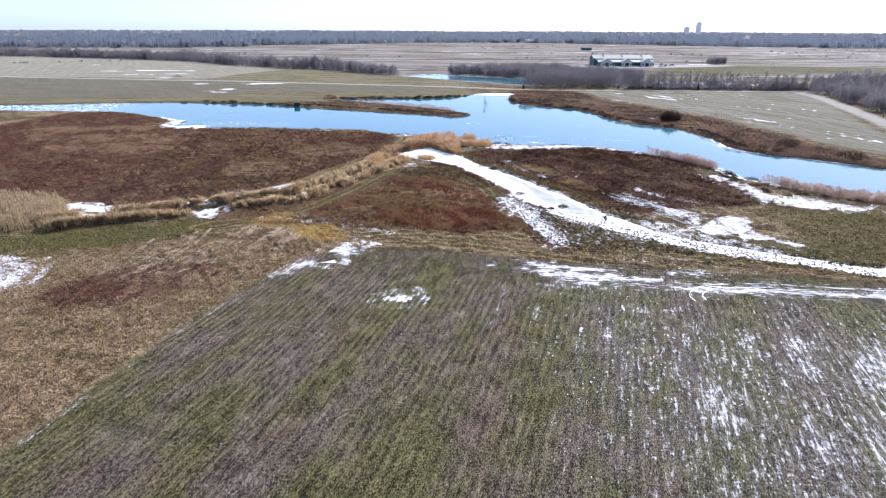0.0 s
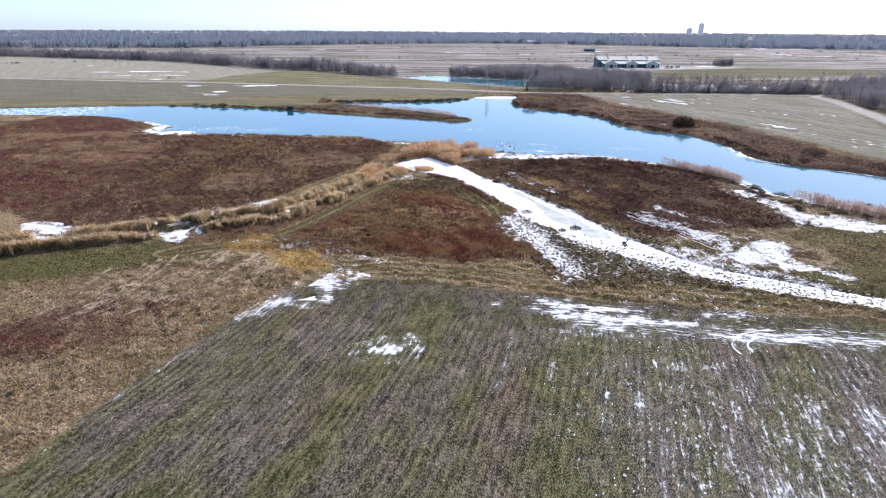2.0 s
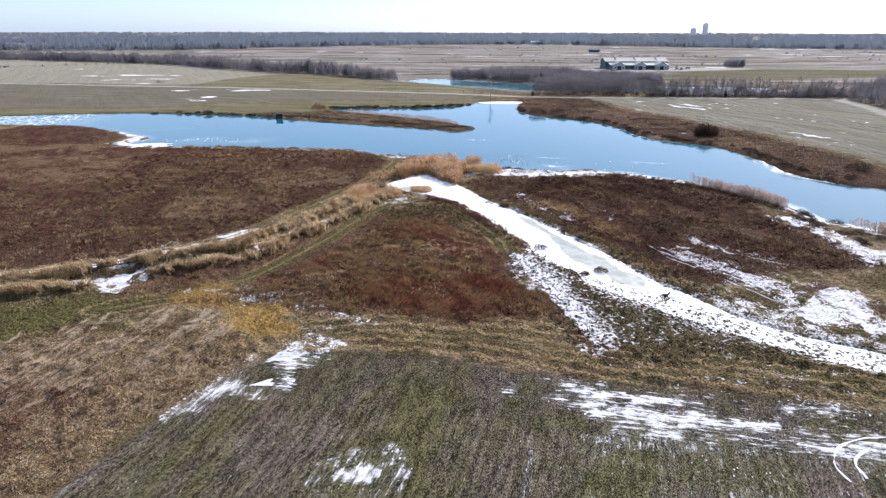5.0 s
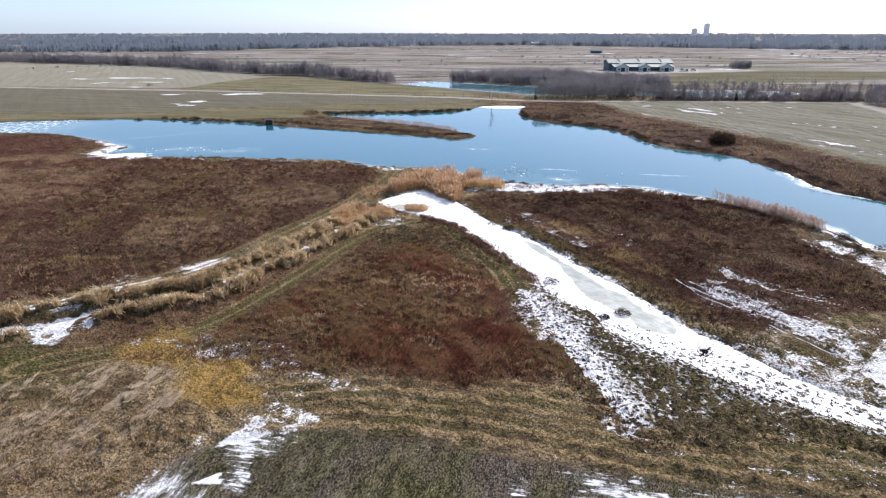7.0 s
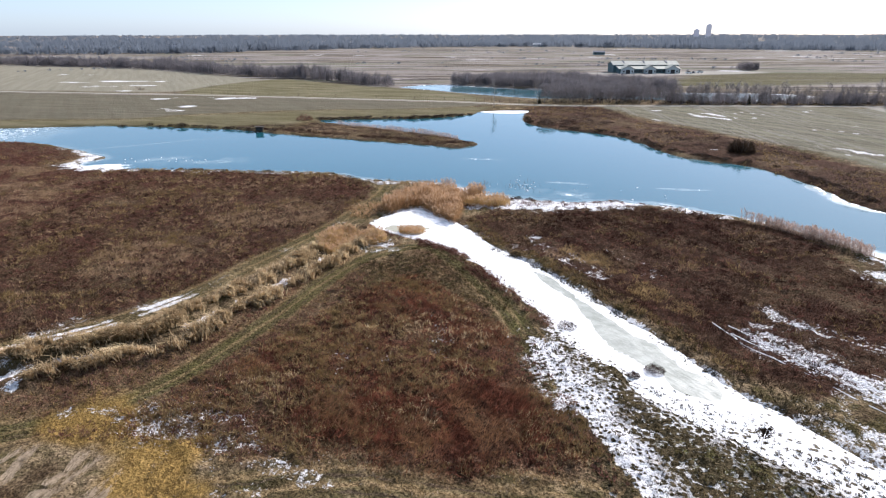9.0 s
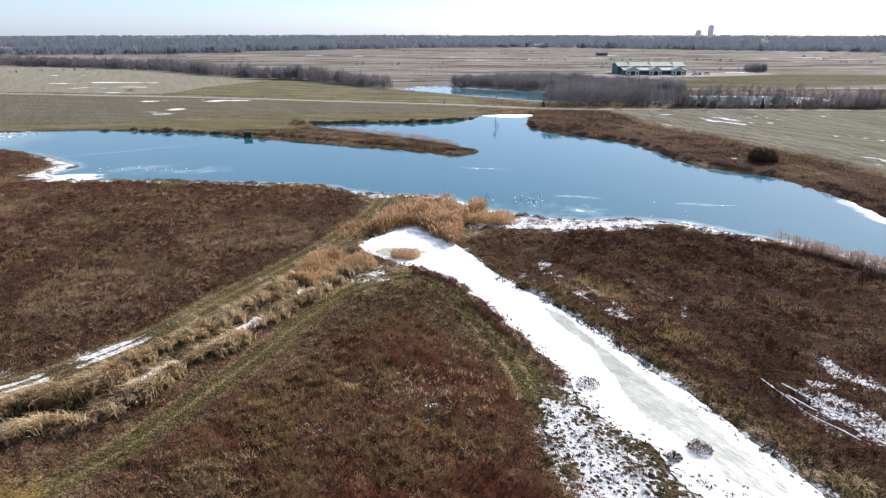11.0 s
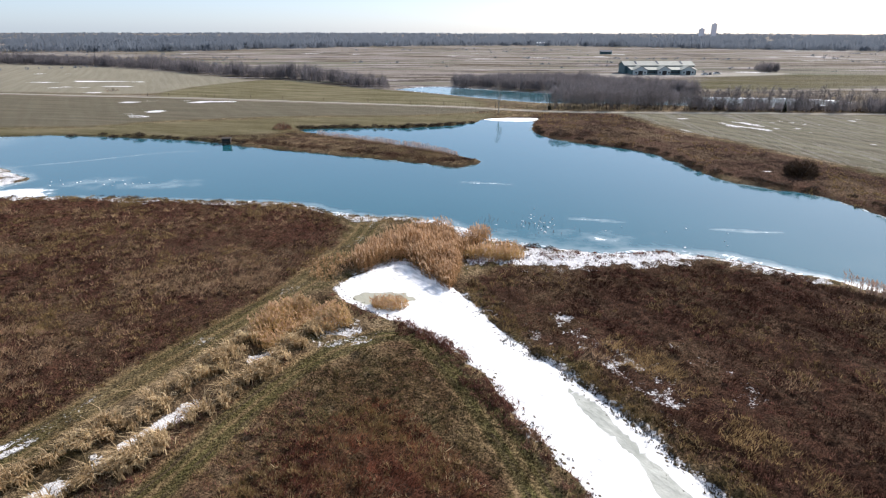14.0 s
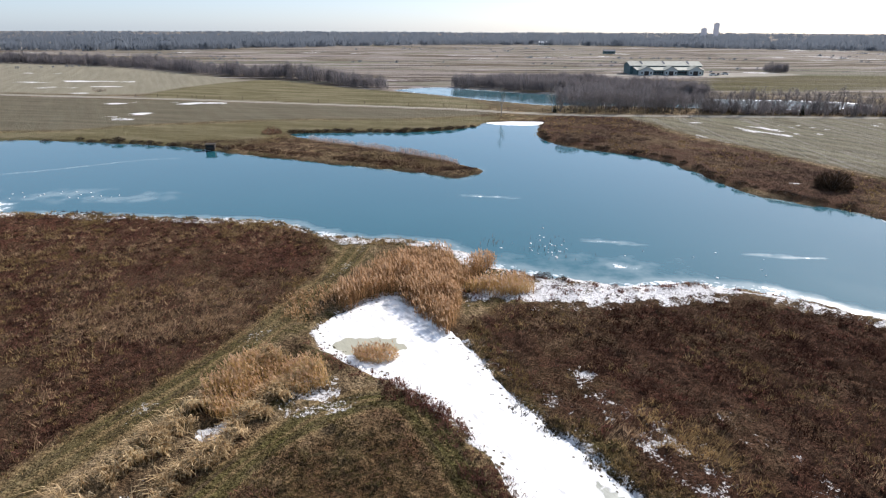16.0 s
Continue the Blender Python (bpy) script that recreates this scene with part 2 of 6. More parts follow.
# snow: outline and how densely it lies
SNOW = [
    ([(3.6, 71.2), (11.1, 69.9), (19.9, 68.6), (27.7, 67.4), (26.9, 65.6), (18.4, 65.4), (12.3, 65.8), (6.8, 68.7)], 0.5),
    ([(-32.8, 90.5), (-20.3, 92.2), (-13.2, 85.3), (-18.4, 84.2), (-27.4, 87.1)], 0.43),
    ([(-19.2, 81.6), (-13.3, 82.3), (-13.4, 79.9), (-17.6, 79.9)], 0.42),
    ([(-11.1, 100.2), (-8.5, 102.3), (-4.6, 99.2), (-7.2, 96.7)], 0.4),
    ([(-16.5, 86.8), (-13.3, 85.7), (-14.2, 84.1), (-16.7, 84.7)], 0.5),
    ([(-27.3, 91.0), (-24.1, 91.0), (-23.6, 88.6), (-25.8, 88.5)], 0.55),
    ([(4.6, 103.4), (7.5, 105), (10.3, 98.3), (12.2, 94), (13.1, 88.4), (14.2, 83.8), (15, 79.3), (15, 77.1), (12.6, 77), (11, 80.3), (9.6, 85.8), (7.6, 92.7)], 0.72),
    ([(7.5, 105), (10, 105.4), (12.6, 102.2), (14.1, 97.9), (15.7, 93.1), (19.5, 85.5), (18.5, 84.5), (15.4, 88), (13.4, 93), (11.4, 98)], 0.66),
    ([(5, 101.5), (8.6, 106), (12, 101), (16, 95.5), (22, 90), (28, 84.5), (36, 79.5), (34, 75), (26, 77), (18, 77.5), (12.6, 78), (8, 91)], 0.57),
    ([(22.6, 80.4), (27.4, 76), (36, 71), (34.6, 69.6), (26, 73.4), (22, 76.6)], 0.42),
    ([(11.5, 76.4), (16.5, 75), (16.3, 73), (11.7, 74.4)], 0.45), ([(19, 74.6), (27, 73.6), (33, 70.6), (32.6, 69.2), (26, 71.2), (19.2, 72.6)], 0.42),
    ([(36.2, 89.2), (40.9, 94.3), (45.2, 95.4), (46.5, 91.3), (44.8, 85.9), (48.6, 81.4), (49.3, 77.2), (43.4, 80), (37.8, 82.5), (33, 85.4)], 0.62),
    ([(23, 91), (29, 93), (34, 89), (46, 77), (60, 71), (60, 68), (44, 74), (32, 81)], 0.5),
    ([(26.5, 107.4), (29, 99.4), (33, 92.5), (36, 88.5), (40, 92), (38.4, 97), (35, 101.4), (31.5, 106.4)], 0.52),
    ([(32.3, 112.2), (35.4, 107.7), (38.3, 105.6), (43, 101.3), (42, 99.6), (37.8, 103.2), (34.4, 105.3)], 0.56),
    ([(10.1, 134.8), (12, 131.2), (13.5, 127.2), (15, 124.6), (17, 121.4), (15.4, 121.2), (12.4, 126.4), (9.6, 133.2)], 0.62),
    ([(19.8, 130.4), (20.9, 129.8), (22.2, 125), (23.4, 121.6), (22.2, 121.2), (20.5, 125.4)], 0.5),
    ([(5.8, 131.6), (8.5, 129), (7.8, 127.6), (5.2, 130.2)], 0.6),
    ([(4.8, 72.1), (9.9, 72.0), (15.4, 71.4), (22.8, 70.4), (28.9, 69.8), (28.1, 68.6), (21.9, 68.5), (16.3, 68.3), (11.6, 68.7), (7.6, 70.2)], 0.5),
    ([(4.3, 71.5), (8.9, 71), (17.9, 70), (26.2, 68), (34, 67.2), (60, 63), (60, 60), (42, 61), (24.6, 61.6), (13.6, 64), (9.5, 67), (4.6, 70)], 0.36),
    ([(24, 65.5), (35, 65.6), (60, 63), (60, 61), (32, 62.3), (26, 62)], 0.47),
    ([(-19.7, 73.1), (-18.9, 75.0), (-17.7, 76.8), (-17.3, 78.3), (-14.9, 78.6), (-11.9, 77.1), (-11.9, 76.3), (-14.6, 75.8), (-14.0, 74.5), (-15.3, 73.9), (-18.1, 73.0)], 0.64),
    ([(-19.1, 69.7), (-18.4, 71.5), (-16.6, 72.6), (-15.7, 71.6), (-15.4, 69.7), (-17.0, 69.1)], 0.64),
    ([(-22.8, 65.6), (-22.2, 67.4), (-21.7, 70.4), (-20.5, 71.8), (-19.8, 71.4), (-20.8, 69.5), (-21.5, 66.7), (-22.0, 65.6)], 0.6),
    ([(-9.8, 60), (-5.3, 62), (-4.8, 58.8), (-8.4, 58)], 0.52),
    ([(8, 66), (18, 65), (20, 62), (10, 62.5)], 0.37),
    ([(16.4, 58.6), (19, 60.4), (22, 59.4), (24.6, 60.2), (25, 57), (21, 56.4), (18, 55.6)], 0.38),
    ([(-44.1, 103.2), (-41, 106.2), (-36.4, 110.8), (-36.2, 109.6), (-40.2, 105), (-43.6, 102)], 0.5),
    ([(-46.2, 92.9), (-42.2, 96.2), (-40, 95), (-39.8, 90.4), (-41.2, 89), (-43, 90.6)], 1.05),
    ([(-67.4, 95.2), (-62.8, 95.4), (-58, 91.8), (-59.6, 88), (-62, 90)], 1.05),
    ([(-63, 71), (-54, 69), (-51.5, 60), (-58, 58)], 0.62),
    ([(-26, 88.5), (-21, 89.5), (-14, 86), (-8, 83), (-10, 80.5), (-19, 84)], 0.46),
    ([(49, 124.5), (53.5, 124), (56.5, 115), (58, 109), (63, 105.5), (72, 99.5), (63, 97.5), (53.2, 101.3), (50.7, 107.5), (50, 118.4)], 0.6),
    ([(52, 132), (55.5, 130), (57.5, 121.5), (66, 113.6), (80, 106.5), (79, 104.5), (64, 110.5), (55.5, 119)], 0.6),
    ([(-2, 152.5), (3, 160), (10, 157), (24, 157), (33, 155), (24, 153.6), (13, 151.5), (5, 149.5)], 0.58),
    ([(-2, 151), (2, 158), (8, 155.8), (14.3, 156.4), (22, 157.2), (30.4, 156.2), (37.2, 152.8), (42.3, 147), (34.3, 150.8), (29.8, 153.2), (22.7, 151.4), (15, 149.6), (8, 149.4), (2, 149.5)], 0.74),
    ([(9, 136), (11.5, 134), (17.5, 123), (15.5, 122)], 0.45),
    ([(-93, 187), (-86, 181.5), (-80, 181), (-82, 178), (-95, 181)], 0.75),
    ([(-15.5, 136), (-11, 134.5), (-10.5, 130), (-16.5, 129)], 0.5),
    ([(-5, 106), (-2, 107), (0, 101), (-4, 99)], 0.33),
    ([(-13, 102), (-10, 103), (-11, 94), (-15, 93)], 0.33),
]
# far patches of snow: centre and half sizes
SNOW_FAR = [(-282, 490, 20, 5), (-247, 421, 15, 4), (-213, 428, 24, 4), (-209, 391, 12, 3), (-187, 399, 12, 3), (-122, 296, 8, 9), (-139, 331, 10, 5),
            (-114, 332, 14, 3), (-180, 367, 18, 2.5), (70, 292, 3, 1.2), (81, 281, 3.5, 1.4), (91, 276, 1.6, 2), (98, 272, 2, 2),
            (119, 281, 4, 1.0), (118, 289, 3, 1.2), (62, 263, 2, 1.4), (198, 542, 18, 5), (-117, 288, 5, 8), (-113, 330, 12, 2.5), (112, 279, 4, 1.4), (62, 209.5, 1.5, 1)]


def relief(x, y):
    """Tussocks and clods of rough ground, from 0 to 1; none on the crop and the mown paths."""
    wx, wy = x + 0.5 * vnoise(x, y, 0.9, 201), y + 0.5 * vnoise(x, y, 0.9, 202)
    r = 0.6 * ramp(vnoise(wx, wy, 0.62, 203), 0.35, 0.85) + 0.4 * ramp(vnoise(wx, wy, 1.3, 204), 0.35, 0.8)
    return r * (0.45 + 0.55 * ramp(fnoise(x, y, 6, 205), 0.3, 0.6))


def rough_ground(x, y):
    """Where the ground is rough, from 0 to 1."""
    near = (np.abs(x) < 95) & (y > 20) & (y < 215)
    m = np.zeros(x.shape)
    xs, ys = x[near], y[near]
    v = ramp(edge_dist(xs, ys, CROP), -0.3, 0.8)
    v *= 0.2 + 0.8 * ramp(line_dist(xs, ys, MOWN_LOOP), 1.0, 1.8)
    v *= 0.2 + 0.8 * ramp(line_dist(xs, ys, PATH_LEFT), 1.3, 2.2)
    for points, width, _ in RUTS:
        v *= ramp(line_dist(xs, ys, smooth_line(points)), 0.35, 0.8)
    m[near] = v
    return m


def height(x, y):
    """The ground's height."""
    h = 0.42 * relief(x, y) * rough_ground(x, y) + 0.22 * (fnoise(x, y, 14, 3) - 0.5) + 0.10 * (vnoise(x, y, 2.3, 5) - 0.5) + 0.12 * (vnoise(x, y, 1.25, 6) - 0.5)
    tri = edge_dist(x, y, TRIANGLE)
    h = h + 0.25 * ramp(-tri, -2, 6)
    d = line_dist(x, y, DITCH) + 0.5 * (vnoise(x, y, 3, 9) - 0.5)
    h = h + 0.3 * np.exp(-((d - 2.6) / 1.1) ** 2) - 0.75 * np.exp(-(d / 0.9) ** 2)
    c = edge_dist(x, y, CHANNEL) + 0.9 * (fnoise(x, y, 2.2, 11) - 0.5)
    h = np.minimum(h, np.clip(CHANNEL_Z + c * 0.55, -0.7, 9))
    p = edge_dist(x, y, POND) + 3.0 * (fnoise(x, y, 3.6, 12) - 0.5)
    h = np.minimum(h, np.clip(WATER_Z + 0.02 + p * 0.4, -1.6, 9))
    q = edge_dist(x, y, POND_2)
    h = np.minimum(h, np.clip(WATER_Z + 0.02 + q * 0.25, -1.6, 9))
    return h


# ---- mesh and material helpers ----
def np_mesh(name, verts, faces, material, smooth=False):
    """A mesh from arrays; all faces have the same number of corners."""
    verts, faces = np.asarray(verts, np.float32), np.asarray(faces, np.int32)
    me = bpy.data.meshes.new(name)
    me.vertices.add(len(verts))
    me.vertices.foreach_set("co", verts.ravel())
    m, k = faces.shape
    me.loops.add(m * k)
    me.loops.foreach_set("vertex_index", faces.ravel())
    me.polygons.add(m)
    me.polygons.foreach_set("loop_start", np.arange(0, m * k, k, dtype=np.int32))
    me.update(calc_edges=True)
    if smooth:
        me.polygons.foreach_set("use_smooth", np.ones(m, bool))
    if material:
        me.materials.append(material)
    return me


def add_attr(me, name, values):
    a = me.attributes.new(name, "FLOAT", "POINT")
    a.data.foreach_set("value", np.asarray(values, np.float32))


def part(name, bm, material, parent, label=""):
    me = bpy.data.meshes.new(name)
    bm.normal_update()
    bm.to_mesh(me)
    bm.free()
    me.materials.append(material)
    ob = new(name, me)
    ob.parent = parent
    return tagged(ob, label)


class Nodes:
    """A short way to write node materials."""

    def __init__(self, name, rough=0.9, spec=0.2):
        self.mat = bpy.data.materials.new(name)
        self.mat.use_nodes = True
        self.t = self.mat.node_tree
        self.bsdf = self.t.nodes["Principled BSDF"]
        self.bsdf.inputs["Roughness"].default_value = rough
        self.bsdf.inputs["Specular IOR Level"].default_value = spec
        self.co = self.t.nodes.new("ShaderNodeTexCoord").outputs["Object"]

    def put(self, socket, value):
        if isinstance(value, bpy.types.NodeSocket):
            self.t.links.new(value, socket)
        elif isinstance(value, tuple) and len(value) == 3 and socket.type == "RGBA":
            socket.default_value = (*value, 1)
        else:
            socket.default_value = value

    def math(self, op, a, b=0.0, clamp=False):
        n = self.t.nodes.new("ShaderNodeMath")
        n.operation, n.use_clamp = op, clamp
        self.put(n.inputs[0], a)
        self.put(n.inputs[1], b)
        return n.outputs[0]

    def mix(self, f, a, b):
        n = self.t.nodes.new("ShaderNodeMix")
        n.data_type = "RGBA"
        self.put(n.inputs[0], f)
        self.put(n.inputs[6], a)
        self.put(n.inputs[7], b)
        return n.outputs[2]

    def span(self, v, a, b, c=0.0, d=1.0):
        n = self.t.nodes.new("ShaderNodeMapRange")
        n.clamp = True
        self.put(n.inputs[0], v)
        for i, x in enumerate((a, b, c, d)):
            n.inputs[1 + i].default_value = x
        return n.outputs[0]

    def mapped(self, rot=0.0, scale=(1, 1, 1)):
        turn, size = self.t.nodes.new("ShaderNodeMapping"), self.t.nodes.new("ShaderNodeMapping")
        turn.inputs["Rotation"].default_value = (0, 0, rot)
        size.inputs["Scale"].default_value = scale
        self.t.links.new(self.co, turn.inputs[0])
        self.t.links.new(turn.outputs[0], size.inputs[0])
        return size.outputs[0]

    def noise(self, scale, detail=3, co=None, rough=0.55):
        n = self.t.nodes.new("ShaderNodeTexNoise")
        n.inputs["Scale"].default_value = scale
        n.inputs["Detail"].default_value = detail
        n.inputs["Roughness"].default_value = rough
        self.t.links.new(co or self.co, n.inputs["Vector"])
        return n.outputs["Fac"]

    def dots(self, scale, reach, co=None):
        """1 at scattered points, falling to 0 at the given reach (a socket or number)."""
        v = self.t.nodes.new("ShaderNodeTexVoronoi")
        v.inputs["Scale"].default_value = scale
        self.t.links.new(co or self.co, v.inputs["Vector"])
        d = self.math("ADD", v.outputs["Distance"], self.math("MULTIPLY", self.math("SUBTRACT", self.noise(9, 3), 0.5), 0.35))
        return self.span(self.math("SUBTRACT", reach, d), 0.0, 0.08)

    def attr(self, name):
        n = self.t.nodes.new("ShaderNodeAttribute")
        n.attribute_name = name
        return n.outputs["Fac"]

    def island(self):
        return self.t.nodes.new("ShaderNodeNewGeometry").outputs["Random Per Island"]

    def random(self):
        return self.t.nodes.new("ShaderNodeObjectInfo").outputs["Random"]

    def bump(self, h, strength=0.5, dist=0.1):
        n = self.t.nodes.new("ShaderNodeBump")
        n.inputs["Strength"].default_value = strength
        n.inputs["Distance"].default_value = dist
        self.t.links.new(h, n.inputs["Height"])
        self.t.links.new(n.outputs[0], self.bsdf.inputs["Normal"])

    def colour(self, c):
        self.put(self.bsdf.inputs["Base Color"], c)
        return self.mat


# ---- materials ----
def ground_material():
    n = Nodes("ground", 0.95, 0.02)
    fine, mid, large = n.noise(4.5, 6, rough=0.78), n.noise(0.7, 4), n.noise(0.06, 3)
    grain = n.noise(28, 2)
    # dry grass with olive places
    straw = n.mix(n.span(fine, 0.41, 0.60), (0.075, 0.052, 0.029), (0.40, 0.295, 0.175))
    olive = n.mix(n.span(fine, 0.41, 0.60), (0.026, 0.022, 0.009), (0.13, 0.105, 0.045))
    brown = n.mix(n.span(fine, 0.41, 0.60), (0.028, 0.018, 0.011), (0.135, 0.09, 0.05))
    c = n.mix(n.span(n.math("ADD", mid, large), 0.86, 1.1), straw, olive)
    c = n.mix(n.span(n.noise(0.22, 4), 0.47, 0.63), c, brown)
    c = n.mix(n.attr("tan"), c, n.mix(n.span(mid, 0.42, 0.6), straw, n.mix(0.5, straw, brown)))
    # far land: long strips of stubble, weeds and pasture
    strips = n.noise(1.0, 4, n.mapped(radians(4), (0.0022, 0.011, 0.01)))
    strips2 = n.noise(1.0, 3, n.mapped(radians(-6), (0.006, 0.03, 0.01)))
    farc = n.mix(n.span(strips, 0.42, 0.56), (0.205, 0.175, 0.155), (0.155, 0.148, 0.105))
    farc = n.mix(n.span(strips2, 0.47, 0.55), farc, (0.215, 0.187, 0.155))
    farc = n.mix(n.span(n.noise(1.0, 3, n.mapped(radians(7), (0.003, 0.02, 1))), 0.53, 0.58), farc, (0.125, 0.102, 0.07))
    farc = n.mix(n.span(n.noise(1.0, 4, n.mapped(radians(2), (0.007, 0.07, 1))), 0.54, 0.58), farc, (0.075, 0.06, 0.05))
    farc = n.mix(n.span(n.noise(1.0, 4, n.mapped(radians(-3), (0.01, 0.12, 1))), 0.55, 0.60), farc, (0.30, 0.268, 0.25))
    c = n.mix(n.attr("far"), c, farc)
    pale = n.mix(n.span(n.noise(1.0, 3, n.mapped(radians(62), (0.02, 0.35, 1))), 0.35, 0.65), (0.21, 0.19, 0.14), (0.25, 0.228, 0.17))
    c = n.mix(n.attr("pale"), c, pale)
    grey = n.mix(n.span(n.noise(1.0, 3, n.mapped(radians(8), (0.03, 0.3, 1))), 0.35, 0.65), (0.15, 0.128, 0.09), (0.11, 0.10, 0.07))
    sown = n.noise(1.0, 4, n.mapped(radians(57), (0.012, 0.34, 1)), 0.6)
    grey = n.mix(n.math("MULTIPLY", n.span(sown, 0.4, 0.62), n.span(n.attr("drilled"), 0, 0.8, 0.15, 1.0)), grey, n.mix(n.noise(0.03, 3), (0.15, 0.145, 0.09), (0.25, 0.232, 0.168)))
    drills = n.noise(1.0, 3, n.mapped(radians(91), (0.012, 0.8, 1)), 0.7)
    grey = n.mix(n.math("MULTIPLY", n.span(drills, 0.5, 0.6), n.attr("drilled")), grey, n.mix(n.noise(0.4, 3), (0.07, 0.064, 0.045), (0.36, 0.335, 0.29)))
    c = n.mix(n.attr("stalks"), c, grey)
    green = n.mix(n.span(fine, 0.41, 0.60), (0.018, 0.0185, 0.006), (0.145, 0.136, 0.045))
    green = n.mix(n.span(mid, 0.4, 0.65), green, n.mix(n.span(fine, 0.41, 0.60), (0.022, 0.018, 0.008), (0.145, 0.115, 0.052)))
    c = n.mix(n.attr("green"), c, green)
    lea = n.mix(n.span(n.noise(1.0, 4, n.mapped(radians(12), (0.03, 0.16, 1)), 0.65), 0.4, 0.62), (0.122, 0.11, 0.058), (0.215, 0.186, 0.118))
    lea = n.mix(n.span(fine, 0.3, 0.7, 0, 0.5), lea, (0.10, 0.085, 0.04))
    c = n.mix(n.attr("lea"), c, lea)
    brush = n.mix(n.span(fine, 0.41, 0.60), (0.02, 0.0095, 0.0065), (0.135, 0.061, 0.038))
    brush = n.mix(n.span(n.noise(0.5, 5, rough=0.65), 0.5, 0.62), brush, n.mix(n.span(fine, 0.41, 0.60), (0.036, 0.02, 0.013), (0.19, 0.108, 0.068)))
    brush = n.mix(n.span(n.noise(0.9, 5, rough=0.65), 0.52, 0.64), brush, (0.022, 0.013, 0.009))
    drifts = n.noise(1.0, 4, n.mapped(radians(58), (0.07, 0.28, 0.2)))
    brush = n.mix(n.span(drifts, 0.54, 0.64, 0.0, 0.4), brush, n.mix(n.span(fine, 0.41, 0.60), (0.04, 0.03, 0.015), (0.20, 0.15, 0.075)))
    bank = n.math("ADD", n.math("MULTIPLY", n.attr("bank"), 0.55), n.math("MULTIPLY", n.noise(0.35, 4), 1.2))
    combed = n.noise(1.0, 4, n.mapped(radians(62), (0.05, 0.55, 0.3)), 0.65)
    brush = n.mix(n.math("MULTIPLY", n.span(n.math("SINE", bank), 0.35, 0.95), n.math("MULTIPLY", n.attr("dusky"), n.span(combed, 0.4, 0.6, 0.1, 0.75))), brush,
                  n.mix(n.span(fine, 0.41, 0.60), (0.035, 0.024, 0.015), (0.21, 0.15, 0.09)))
    brush = n.mix(n.math("MULTIPLY", n.attr("dusky"), 0.55), brush, n.mix(n.span(fine, 0.4, 0.66), (0.0155, 0.009, 0.0065), (0.082, 0.046, 0.03)))
    lane = n.math("SINE", n.math("ADD", n.math("MULTIPLY", n.attr("lane"), 2 * math.pi / 0.85), n.math("MULTIPLY", n.noise(0.2, 3), 4.0)))
    lane = n.math("MULTIPLY", n.span(lane, 0.0, 1.0), n.math("MULTIPLY", n.attr("laned"), n.span(n.noise(0.3, 3), 0.42, 0.6)))
    c = n.mix(n.math("MULTIPLY", lane, 0.85), c, n.mix(n.span(fine, 0.41, 0.60), (0.035, 0.024, 0.018), (0.12, 0.086, 0.06)))
    band = n.math("SINE", n.math("ADD", n.math("MULTIPLY", n.attr("lane"), 2 * math.pi / 1.7), n.math("MULTIPLY", n.noise(0.1, 3), 4.0)))
    c = n.mix(n.math("MULTIPLY", n.span(band, 0.0, 0.9, 0, 0.85), n.attr("laned")), c, n.mix(n.span(fine, 0.41, 0.60), (0.09, 0.06, 0.028), (0.40, 0.285, 0.15)))
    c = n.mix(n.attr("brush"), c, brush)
    gold = n.mix(n.span(fine, 0.35, 0.65), (0.10, 0.06, 0.018), (0.44, 0.28, 0.085))
    c = n.mix(n.attr("gold"), c, gold)
    # crop: dark soil and residue in rows
    rowed = n.mapped(ROW_AZ, (1, 1, 1))
    sep = n.t.nodes.new("ShaderNodeSeparateXYZ")
    n.t.links.new(rowed, sep.inputs[0])
    wob = n.math("ADD", n.math("MULTIPLY", n.noise(1.5, 2), 1.2), n.math("MULTIPLY", n.noise(0.1, 2), 4.0))
    wave = n.math("SINE", n.math("ADD", n.math("MULTIPLY", sep.outputs[0], 2 * math.pi / 0.76), wob))
    wave = n.math("MULTIPLY", n.span(wave, -0.9, 0.9), n.math("SUBTRACT", 1.0, n.math("MULTIPLY", n.attr("head"), 0.9)))
    chaff = n.noise(10, 5, n.mapped(ROW_AZ, (1.0, 0.42, 1)), 0.84)
    seam = n.math("MULTIPLY", n.math("SUBTRACT", wave, 0.5), n.span(n.noise(0.16, 3), 0.36, 0.62, 0.01, 0.036))
    litter = n.math("ADD", n.math("ADD", n.math("MULTIPLY", chaff, 0.78), n.math("MULTIPLY", n.noise(0.6, 5, n.mapped(ROW_AZ, (1.6, 0.6, 1)), 0.7), 0.22)), seam)
    strewn = n.span(litter, 0.46, 0.62)
    soil = n.mix(strewn, (0.017, 0.0135, 0.011), (0.30, 0.245, 0.185))
    ruddy = n.mix(strewn, (0.02, 0.014, 0.0095), (0.28, 0.205, 0.14))
    lush = n.mix(strewn, (0.016, 0.0155, 0.0055), (0.24, 0.218, 0.09))
    crop = n.mix(n.span(n.noise(1.0, 4, n.mapped(ROW_AZ, (0.2, 0.07, 1)), 0.6), 0.5, 0.62, 0, 0.8), soil, ruddy)
    crop = n.mix(n.span(n.noise(1.0, 5, n.mapped(ROW_AZ + 0.1, (0.17, 0.06, 1)), 0.62), 0.41, 0.58, 0, 0.9), crop, lush)
    crop = n.mix(n.math("MULTIPLY", n.span(n.noise(6, 3, n.mapped(ROW_AZ, (1.0, 0.16, 1)), 0.7), 0.66, 0.74), n.span(wave, 0.3, 0.8)), crop, (0.5, 0.43, 0.34))
    c = n.mix(n.attr("crop"), c, crop)
